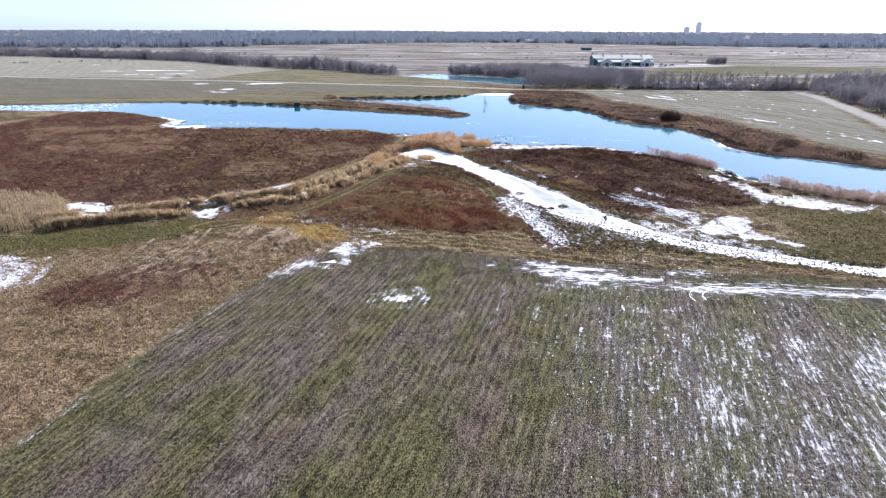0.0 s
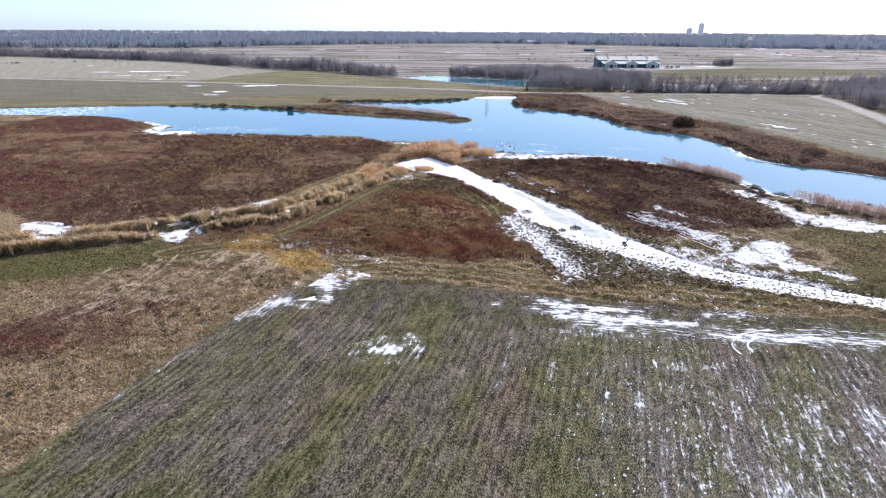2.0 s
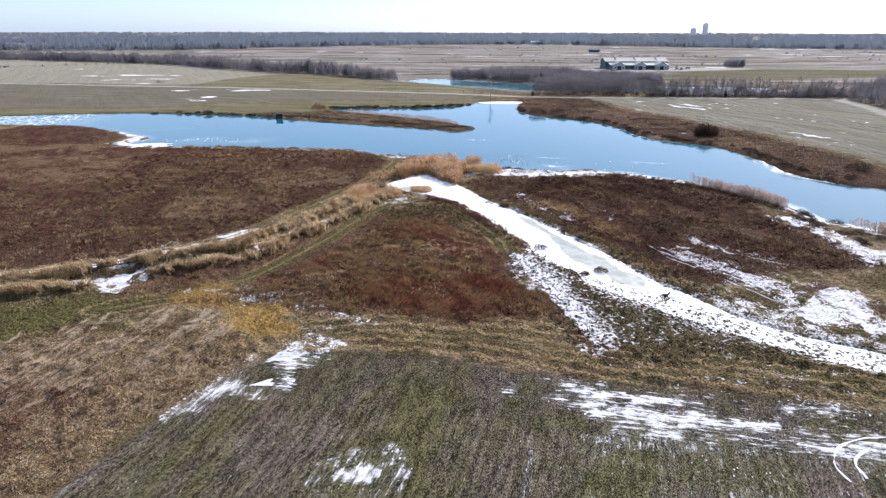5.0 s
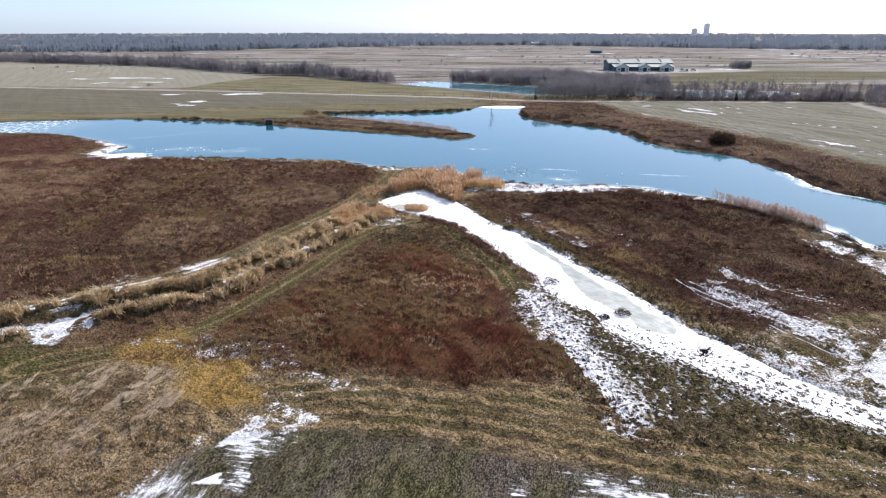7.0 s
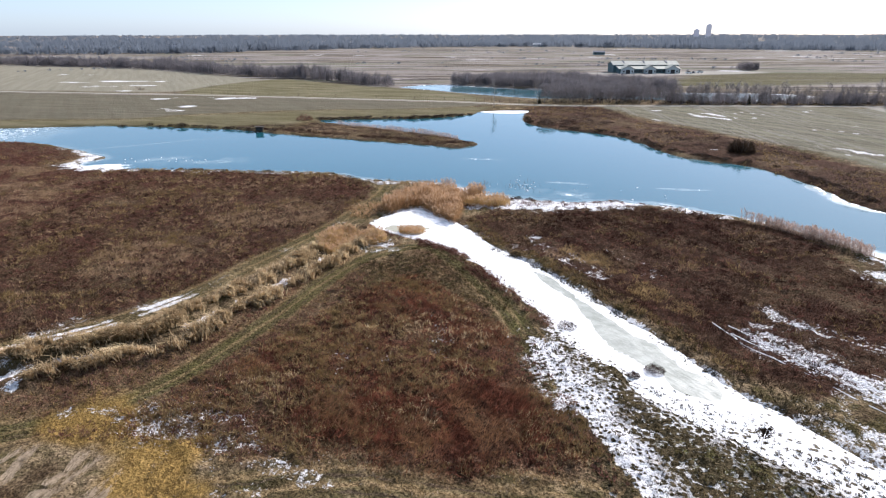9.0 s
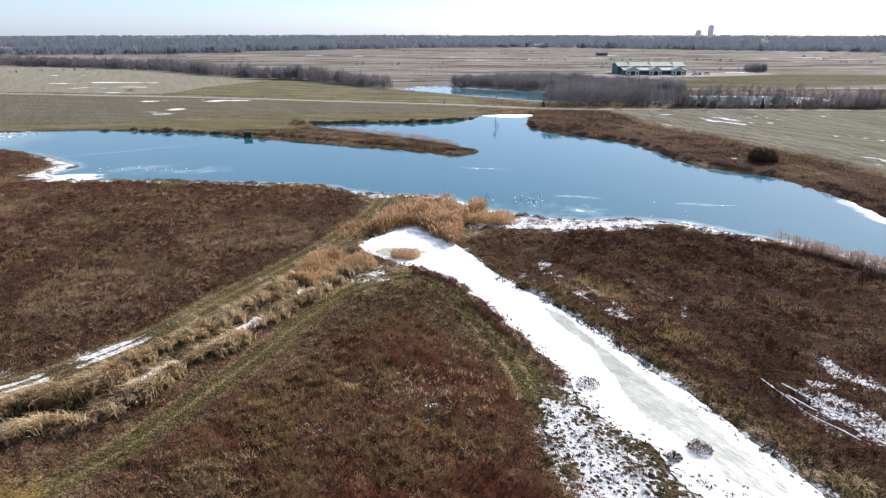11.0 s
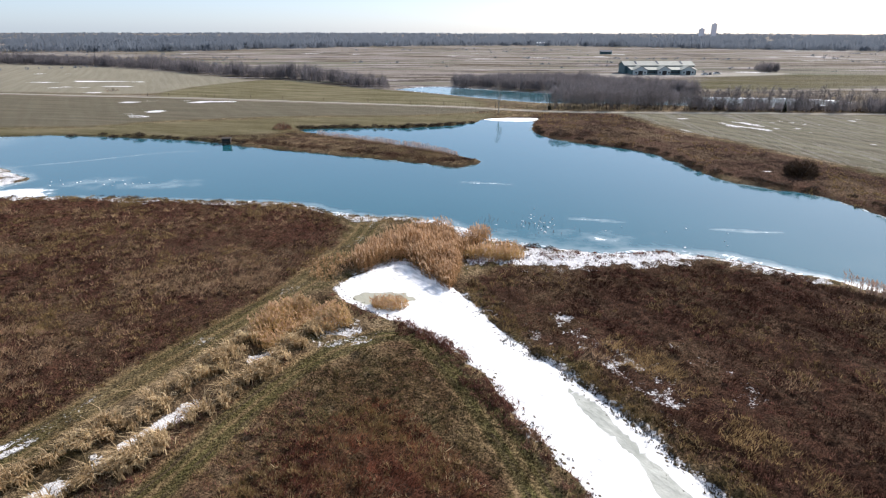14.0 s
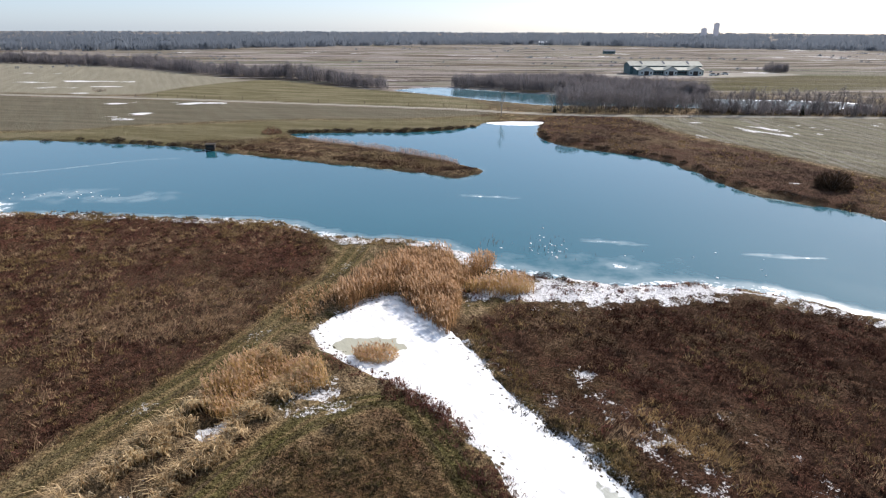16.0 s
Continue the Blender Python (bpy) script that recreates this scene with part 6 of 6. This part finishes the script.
for a, b in list(zip(x, y))[:150]:
    plant_copy(kinds[rng.integers(6)], a, b, rng.uniform(0, 6.28), rng.uniform(0.8, 1.2))


BACK_WOOD = smooth_line([(-12, 412), (2, 407), (30, 390), (65, 380), (100, 374), (104, 392), (88, 410), (64, 437), (30, 442), (8, 440), (-6, 428)], True)
s = spots_in(BACK_WOOD, 0.22)
far_trees("woods", s, rng.uniform(4.5, 7.6, len(s)), M_TWIG, "dense bare grey-brown wood behind the far pond", 90, 0.28, (0.008, 0.02))
MID_WOOD = smooth_line([(52, 331), (90, 328), (84, 345), (62, 372), (40, 378), (34, 352)], True)
s = spots_in(MID_WOOD, 0.10)
far_trees("woods", s, rng.uniform(4.5, 7.5, len(s)), M_TWIG, "dense bare wood on the pond's bank", 90, 0.28, (0.008, 0.02))
RIGHT_WOOD = smooth_line([(164, 306), (162, 286), (154, 250), (150, 225), (175, 215), (240, 260), (260, 330), (240, 380), (200, 350)], True)
s = spots_in(RIGHT_WOOD, 0.075)
far_trees("woods", s, rng.uniform(5, 8.5, len(s)), M_TWIG, "bare wood beside the gravel lane", 90, 0.28, (0.008, 0.02))
BELT = smooth_line([(-560, 640), (-410, 606), (-274, 556), (-160, 475), (-106, 448), (-72, 414), (-45, 396), (-52, 414), (-80, 440), (-110, 470), (-170, 505),
                    (-274, 590), (-410, 640), (-560, 675)], True)
s = spots_in(BELT, 0.085)
far_trees("tree_belt", s, rng.uniform(5.5, 10.5, len(s)) * (0.75 + 0.45 * fnoise(s[:, 0], s[:, 1], 25, 88)), M_TWIG, "long belt of bare trees beside the pale field", 70, 0.26, (0.012, 0.03))
GROVE = smooth_line([(204, 547), (217, 546), (219, 558), (207, 561)], True)
s = spots_in(GROVE, 0.12)
far_trees("grove", s, rng.uniform(5, 8, len(s)), M_TWIG, "small bare grove beyond the barn", 80, 0.3, (0.015, 0.035))
# woods and hedges to the horizon
far = []
for dist, deep, gap in ((1120, 120, 7), (1420, 160, 9), (1800, 200, 12), (2300, 260, 15), (3000, 320, 19), (3900, 400, 25)):
    n = int(dist * 2.2 / gap * deep / (gap * 2.2))
    a = rng.uniform(-0.86, 0.86, n)
    d = dist + rng.uniform(0, deep, n) + 120 * np.sin(a * 7 + dist) + 160 * ramp(a, -0.2, 0.5) * (dist < 1500)
    ok = fnoise(a * 900, d, 130, int(dist)) > (0.36 if dist > 1200 else 0.3)
    far.append(np.stack([np.sin(a) * d, np.cos(a) * d], 1)[ok])
far = np.concatenate(far)

far_trees("far_woods", far, rng.uniform(9, 15, len(far)) * (1 + 0.4 * (fnoise(far[:, 0], far[:, 1], 200, 3) - 0.5)), M_TWIG_HAZED, "grey leafless woods along the horizon", 19, 0.52, (0.06, 0.14), swing=0.5)
n = 1500
a, d = rng.uniform(-0.7, 0.7, n), rng.uniform(590, 1150, n)
d = np.round(d / 70) * 70 + 22 * np.sin(a * 5 + np.round(d / 70)) + rng.normal(0, 4, n)
hedge = np.stack([np.sin(a) * d, np.cos(a) * d], 1)[fnoise(a * 700, d, 60, 5) > 0.56]
far_trees("far_hedges", hedge, rng.uniform(0.8, 3.2, len(hedge)), M_TWIG_HAZED, "low scattered hedges on the far fields", 20, 0.6)

tree_thing("bare_tree", 61, 10.5, on_ground(8.3, 304.6), "pale slender bare tree beside the road", M_BARK_PALE, M_TWIG_PALE, twigs=220, limbs=18, spread=0.17, twig_w=0.06)
tree_thing("bare_tree", 62, 9.0, on_ground(27, 316), "pale leaning bare tree at the wood's edge", M_BARK_PALE, M_TWIG_PALE, twigs=200, limbs=16, spread=0.3, twig_w=0.06)


def shrub(name, seed, tall, wide, place, label, twigs=420, material=None, group="", thick=0.012):
    """A round shrub: stems fanning from the root, and many twigs at the outside."""
    r = random.Random(seed)
    root = tagged(new(name), label, "shrub", group)
    wv, wf, tv = [], [], []
    tips = []
    for i in range(16):
        a, out = r.uniform(0, 2 * math.pi), wide / 2 * math.sqrt(r.random()) * 0.8
        p = Vector((math.cos(a) * out * 0.25, math.sin(a) * out * 0.25, -0.1))
        q = Vector((math.cos(a) * out, math.sin(a) * out, tall * r.uniform(0.55, 0.95) * math.sqrt(max(0.1, 1 - (out / wide * 1.6) ** 2))))
        v, f = limb(p, q, tall * 0.018, tall * 0.006, 4)
        wf.extend(tuple(j + len(wv) for j in g) for g in f)
        wv.extend(v)
        tips.append((p, q))
    for i in range(twigs):
        a, out, up = r.uniform(0, 2 * math.pi), math.sqrt(r.random()) * 0.92, r.random() * 0.85
        dome = math.sqrt(1 - out * out) * (0.8 + 0.2 * math.sin(3 * a + seed) + r.gauss(0, 0.06))
        s = Vector((math.cos(a) * out * wide / 2, math.sin(a) * out * wide / 2, tall * up * max(dome, 0.1)))
        d = Vector((math.cos(a) * out + r.gauss(0, 0.5), math.sin(a) * out + r.gauss(0, 0.5), r.uniform(0.0, 1.3))).normalized() * tall * r.uniform(0.12, 0.28)
        side = Vector((r.gauss(0, 1), r.gauss(0, 1), r.gauss(0, 0.4))).normalized() * tall * thick
        tv.extend([s - side, s + side, s + d])
    st = new("stems", np_mesh("stems", [tuple(v) for v in wv], wf, M_BARK))
    st.parent = root
    tv = np.array([tuple(v) for v in tv])
    cr = new("crown", np_mesh("crown", tv, np.arange(len(tv)).reshape(-1, 3), material or M_SHRUB))
    cr.parent = root
    root.matrix_basis = place
    return root


shrub("shrub", 1, 4.0, 6.6, on_ground(67.5, 205.5), "large dark round shrub on the far bank", 2600, None, "", 0.016)
shrub("shrub", 2, 2.6, 6.0, on_ground(-58.5, 260.5), "brown leafless shrub at the spit's root", 900, M_BRUSH, "", 0.02)
shrub("shrub", 3, 2.4, 7.0, on_ground(24, 252), "dark shrub overhanging the bank", 1300, None, "", 0.018)
shrub("shrub", 6, 2.0, 7.0, on_ground(31, 254.5), "brown leafless bush overhanging the bank", 700, M_BRUSH_DARK, "", 0.02)
shrub("shrub", 4, 2.2, 6.0, on_ground(84, 160), "dark shrub overhanging the bank", 1300, None, "", 0.018)
shrub("shrub", 5, 2.0, 7.0, on_ground(92, 145), "dark shrub overhanging the bank", 1300, None, "", 0.018)
for i, (a, b, t, w) in enumerate(((10.2, 106.9, 0.8, 2.2), (14.8, 97.4, 0.65, 1.1), (16.9, 98.4, 0.85, 1.9))):
    shrub("shrub", 20 + i, t, w, Matrix.Translation((a, b, CHANNEL_Z - 0.05)), "small dark brown shrub standing in the ice", 750, M_BRUSH_DARK, "", 0.035)
small = tree_thing("sapling", 31, 2.2, on_ground(21.6, 87.4), "small dark sapling on the snowy bank", M_WOOD, M_SHRUB, twigs=520, limbs=14, spread=0.36, start=0.4, twig_w=0.06)
shrub("shrub", 34, 1.2, 4.0, on_ground(2, 302), "low russet bush beside the road", 300, M_BRUSH)
shrub("shrub", 35, 2.6, 7.0, on_ground(-176, 372), "brown leafless shrub on the field's edge", 300, M_BRUSH)

# dark tussocks along the far banks
tussock = shrub("bank_tussock", 50, 1.0, 2.6, on_ground(-62, 236.2), "dark rounded tussock at the water's edge", 420, None, "tussocks on the banks", 0.05)
bank = smooth_line([(-54, 264.6), (-40.5, 267.6), (-24, 269.2), (-11, 273.6), (-1, 281.6)])
spots = [(*bank[int(i)], 1.0) for i in np.linspace(0, len(bank) - 1, 20)]
spots += [(*(0.5 * (bank[i] + bank[i + 1])), 0.9) for i in range(len(bank) - 1)]
bank = smooth_line([(-130, 247), (-103, 246.6), (-86, 244), (-74, 241), (-66, 237.5)], False, 6)
spots += [(*bank[i], 1.1) for i in sorted(rng.choice(len(bank), 17, replace=False))]
bank = smooth_line([(55, 126), (57.6, 121), (62, 117), (70, 111), (80, 106)])
spots += [(*bank[i], 1.0) for i in sorted(rng.choice(len(bank), 10, replace=False))]
bank = smooth_line([(-86, 179), (-70, 179.5), (-55, 179), (-40, 178.6), (-31, 178), (-25, 174), (-19, 171)], False, 6)
spots += [(*bank[i], 0.6) for i in sorted(rng.choice(len(bank), 16, replace=False))]
bank = smooth_line([(17, 268), (19, 258), (27, 247), (36, 240.5), (43, 233), (47, 220), (49, 209), (55, 199), (62, 193), (67.5, 186), (70, 172), (70, 160), (75, 152), (90, 141), (110, 126)], False, 6)
spots += [(bank[i][0] + 1.0, bank[i][1] + 0.8, 0.95) for i in sorted(rng.choice(len(bank), 46, replace=False))]
spots += [(52 + 5 * rng.random(), 108 + 16 * rng.random(), 0.6) for i in range(12)] + [(58 + 22 * t + rng.normal(0, 1), 108 - 8 * t + rng.normal(0, 1), 0.6) for t in np.linspace(0, 1, 12)]
spots += [(8.2, 157.6, 0.9), (11, 156.6, 0.7), (-88, 186, 0.8), (-86, 184.5, 0.7), (-90, 191, 1.0)]
for a, b, s in spots:
    plant_copy(tussock, a + rng.normal(0, 0.4), b + rng.normal(0, 0.3), rng.uniform(0, 6.28), s * rng.uniform(0.7, 1.3))


def evergreen(seed, tall, place):
    r = random.Random(seed)
    root = tagged(new("evergreen_tree"), "dark green conifer among bare trees", "tree")
    v, f = limb(Vector((0, 0, -0.1)), Vector((0, 0, tall * 0.95)), tall * 0.03, 0.02, 6)
    t = new("trunk", np_mesh("trunk", [tuple(p) for p in v], f, M_BARK))
    t.parent = root
    tv = []
    for i in range(520):
        z = tall * (0.08 + 0.9 * r.random() ** 1.3)
        a, out = r.uniform(0, 6.28), (tall - z) * 0.34 * r.uniform(0.3, 1.0) + 0.05
        p = Vector((math.cos(a) * out * 0.4, math.sin(a) * out * 0.4, z))
        q = Vector((math.cos(a) * out, math.sin(a) * out, z - 0.12 * out))
        side = Vector((-math.sin(a), math.cos(a), 0.3)) * 0.14
        tv.extend([p - side, p + side, q])
    tv = np.array([tuple(p) for p in tv])
    c = new("crown", np_mesh("crown", tv, np.arange(len(tv)).reshape(-1, 3), M_NEEDLE))
    c.parent = root
    root.matrix_basis = place


evergreen(1, 4.6, on_ground(113, 311.5))
evergreen(2, 3.6, on_ground(27.5, 312.5))


# ---- buildings ----
def box_bm(bm, x0, x1, y0, y1, z0, z1):
    vs = [bm.verts.new(p) for p in ((x0, y0, z0), (x1, y0, z0), (x1, y1, z0), (x0, y1, z0), (x0, y0, z1), (x1, y0, z1), (x1, y1, z1), (x0, y1, z1))]
    for f in ((3, 2, 1, 0), (4, 5, 6, 7), (0, 1, 5, 4), (1, 2, 6, 5), (2, 3, 7, 6), (3, 0, 4, 7)):
        bm.faces.new([vs[i] for i in f])


def slab(x0, x1, y0, y1, z0, z1):
    bm = bmesh.new()
    box_bm(bm, x0, x1, y0, y1, z0, z1)
    return bm


def prism_bm(profile, a, b, axis):
    """A solid with the given profile, drawn out from a to b along x or y."""
    bm = bmesh.new()
    put = (lambda s, p: (s, p[0], p[1])) if axis == "x" else (lambda s, p: (p[0], s, p[1]))
    e0 = [bm.verts.new(put(a, p)) for p in profile]
    e1 = [bm.verts.new(put(b, p)) for p in profile]
    bm.faces.new(e0)
    bm.faces.new(list(reversed(e1)))
    n = len(profile)
    for i in range(n):
        bm.faces.new((e0[i], e1[i], e1[(i + 1) % n], e0[(i + 1) % n]))
    bmesh.ops.recalc_face_normals(bm, faces=bm.faces)
    return bm


def roof_half(lo, hi, thick=0.25):
    """Profile of one roof slope from the eave lo to the ridge hi."""
    return [lo, hi, (hi[0], hi[1] + thick), (lo[0], lo[1] + thick)]


def barn():
    root = tagged(new("barn"), "long teal barn with cream metal roofs and three front gables", "barn")
    L = 48.0
    part("wall", prism_bm([(12, -0.3), (26, -0.3), (26, 5.4), (19, 7.6), (12, 5.4)], 0, L, "x"), M_WALL_TEAL, root)
    part("roof", prism_bm(roof_half((11.2, 5.25), (19, 7.75)), -0.6, L + 0.6, "x"), M_ROOF, root, "cream metal roof slope")
    part("roof", prism_bm(roof_half((26.8, 5.25), (19.01, 7.75)), -0.6, L + 0.6, "x"), M_ROOF, root, "cream metal roof slope")
    part("annex", prism_bm([(3, -0.3), (11.95, -0.3), (11.95, 4.6), (3, 3.0)], 2, L - 2, "x"), M_WALL_TEAL, root, "low teal front annex")
    part("annex_roof", prism_bm([(2.3, 2.95), (11.9, 4.65), (11.9, 4.9), (2.3, 3.2)], 1.5, L - 1.5, "x"), M_ROOF, root, "cream lean-to roof")
    for c, half in ((7.4, 4.4), (23.5, 4.0), (39.6, 4.4)):
        gable = part("gable", prism_bm([(c - half, -0.3), (c + half, -0.3), (c + half, 3.2), (c, 5.4), (c - half, 3.2)], 0, 8.0, "y"), M_WALL_PALE, root, "pale front gable")
        for s in (-1, 1):
            part("gable_roof", prism_bm([(c + s * (half + 0.5), 3.0), (c, 5.45), (c, 5.7), (c + s * (half + 0.5), 3.25)], -0.5, 8.5, "y"), M_ROOF, gable, "cream gable roof")
        part("gable_door", slab(c - 1.5, c + 1.5, -0.08, 0.05, 0, 2.6), M_DARK, gable, "dark doorway")
        for s in (-1, 1):
            part("window", slab(c + s * 3 - 0.5, c + s * 3 + 0.5, -0.06, 0.05, 1.0, 2.1), M_DARK, gable, "small dark window")
    for i in range(12):
        c = 13.0 + i * 1.2 if i < 6 else 28.8 + (i - 6) * 1.1
        part("window", slab(c - 0.45, c + 0.45, 2.93, 3.05, 1.0, 2.1), M_DARK, root, "small dark window")
    # three dark strips raised on the front roof slope
    for c in (8.0, 23.0, 39.5):
        part("roof_vent", prism_bm([(14.0, 6.1), (18.6, 7.55), (18.6, 8.3), (14.0, 6.6)], c, c + 1.0, "x"), M_ROOF_DARK, root, "dark raised strip on the roof slope")
    root.matrix_basis = pose(102.3, 508, 0, 0, 0, 4.0)
    return root


barn()


def house(name, size, roof_mat, wall_mat, place, label):
    w, d, h = size
    root = tagged(new(name), label, "house")
    part("wall", prism_bm([(0, -0.3), (d, -0.3), (d, h), (d / 2, h * 1.5), (0, h)], 0, w, "x"), wall_mat, root)
    part("roof", prism_bm(roof_half((-0.5, h * 0.97), (d / 2, h * 1.55)), -0.5, w + 0.5, "x"), roof_mat, root)
    part("roof", prism_bm(roof_half((d + 0.5, h * 0.97), (d / 2 + 0.01, h * 1.55)), -0.5, w + 0.5, "x"), roof_mat, root)
    for i in range(3):
        c = w * (0.2 + 0.3 * i)
        part("window", slab(c - 0.7, c + 0.7, -0.06, 0.05, h * 0.3, h * 0.7), M_DARK, root, "dark window")
    root.matrix_basis = place
    return root


house("farmhouse", (14, 9, 3.0), M_ROOF_DARK, M_WALL_TEAL, pose(152, 878, 0, 0, 0, -6), "blue-grey farmhouse with a dark gabled roof")
house("farmhouse", (16, 10, 5), M_ROOF_DARK, M_TRIM, pose(-556, 1185, 0, 0, 0, 20), "white farmhouse at the far wood's edge")
house("farmhouse", (22, 10, 4.5), M_WALL_TEAL, M_TRIM, pose(-176, 1290, 0, 0, 0, 3), "white farm building with a green roof")
house("farmhouse", (20, 9, 4), M_TRIM, M_WALL_PALE, pose(112, 1300, 0, 0, 0, -8), "pale farm building at the far wood's edge")


def blind():
    root = tagged(new("hunting_blind"), "dark weathered wooden blind on the pond's bank", "hut")
    part("wall", slab(-1.5, 1.5, -1.1, 1.1, 0.3, 2.2), M_WOOD, root)
    part("roof", prism_bm([(-1.4, 2.2), (1.4, 2.35), (1.4, 2.5), (-1.4, 2.35)], -1.8, 1.8, "x"), M_WOOD, root)
    part("opening", slab(-1.1, 1.1, -1.16, -1.05, 1.3, 1.75), M_DARK, root, "dark window slot")
    for sx in (-1.35, 1.35):
        for sy in (-0.95, 0.95):
            part("leg", slab(sx - 0.09, sx + 0.09, sy - 0.09, sy + 0.09, -1.2, 0.32), M_WOOD, root)
    root.matrix_basis = pose(-66.4, 237.0, -0.4, 0, 0, 12) @ Matrix.Diagonal((0.72, 0.72, 0.66, 1))


blind()


def tower(name, w, d, h, place):
    root = tagged(new(name), "tall pinkish concrete tower far on the horizon", "tower", "towers on the horizon")
    part("shaft", slab(-w / 2, w / 2, -d / 2, d / 2, -1, h), M_TOWER, root)
    part("parapet", slab(-w / 2 - 0.4, w / 2 + 0.4, -d / 2 - 0.4, d / 2 + 0.4, h, h + 1.2), M_TOWER, root)
    part("head_house", slab(-w / 5, w / 4, -d / 5, d / 5, h + 1.2, h + 4.5), M_TOWER, root)
    for s in (-1, 1):
        part("corner_rib", slab(s * w * 0.38 - 1, s * w * 0.38 + 1, -d / 2 - 0.5, -d / 2 + 0.2, 0, h), M_TOWER, root)
    root.matrix_basis = place


tower("tower", 21, 18, 50, pose(950, 2740, 0, 0, 0, -19))
tower("tower", 22, 18, 31, pose(908, 2756, 0, 0, 0, -19))


def parked_car(place, paint, label):
    root = tagged(new("parked_car"), label, "car", "vehicles beside the barn")
    part("body", prism_bm([(-0.85, 0.35), (0.85, 0.35), (0.88, 0.8), (0.82, 1.0), (-0.82, 1.0), (-0.88, 0.8)], -2.2, 2.2, "x"), paint, root)
    part("cabin", prism_bm([(-1.3, 1.0), (1.5, 1.0), (0.9, 1.6), (-0.9, 1.6)], -0.72, 0.72, "y"), M_DARK, root, "dark glazed cabin")
    for sx in (-1.4, 1.4):
        for sy in (-0.85, 0.7):
            bm = bmesh.new()
            bmesh.ops.create_cone(bm, cap_ends=True, segments=12, radius1=0.36, radius2=0.36, depth=0.2,
                                  matrix=Matrix.Translation((sx, sy + 0.08, 0.36)) @ Matrix.Rotation(math.pi / 2, 4, "X"))
            part("wheel", bm, M_ROOF_DARK, root, "dark tyre")
    root.matrix_basis = place


parked_car(on_ground(153, 511, 0.3), M_TRIM, "white car parked on gravel beside the barn")
parked_car(on_ground(157.5, 514, 1.2), M_ROOF_DARK, "dark grey car parked on gravel beside the barn")
parked_car(on_ground(164, 520, 0.1), M_TRIM, "white van-sized car parked beyond the barn")


# fence posts and poles by the far road
def post(x, y, tall, label):
    root = tagged(new("fence_post"), label, "post", "posts along the road")
    v, f = limb(Vector((0, 0, -0.3)), Vector((0.02, 0, tall)), 0.09, 0.07, 6)
    o = new("shaft", np_mesh("shaft", [tuple(p) for p in v], f, M_WOOD))
    o.parent = root
    root.matrix_basis = on_ground(x, y)
    return root


first = post(-120, 349.5, 1.5, "weathered wooden fence post beside the road")
for i in range(1, 26):
    j = int(len(ROAD) * 0.16 + i * 0.9)
    plant_copy(first, ROAD[j % len(ROAD)][0], ROAD[j % len(ROAD)][1] + 4.5, 0, 1.0)


def pole(x, y, tall):
    root = tagged(new("utility_pole"), "grey wooden utility pole beside the gravel lane", "pole")
    v, f = limb(Vector((0, 0, -0.5)), Vector((0.05, 0, tall)), 0.16, 0.1, 8)
    o = new("shaft", np_mesh("shaft", [tuple(p) for p in v], f, M_BARK))
    o.parent = root
    part("crossarm", slab(-0.9, 0.9, -0.06, 0.06, tall - 0.7, tall - 0.55), M_BARK, root)
    root.matrix_basis = on_ground(x, y)


pole(157.5, 268, 7.5)
pole(143, 216, 7.0)
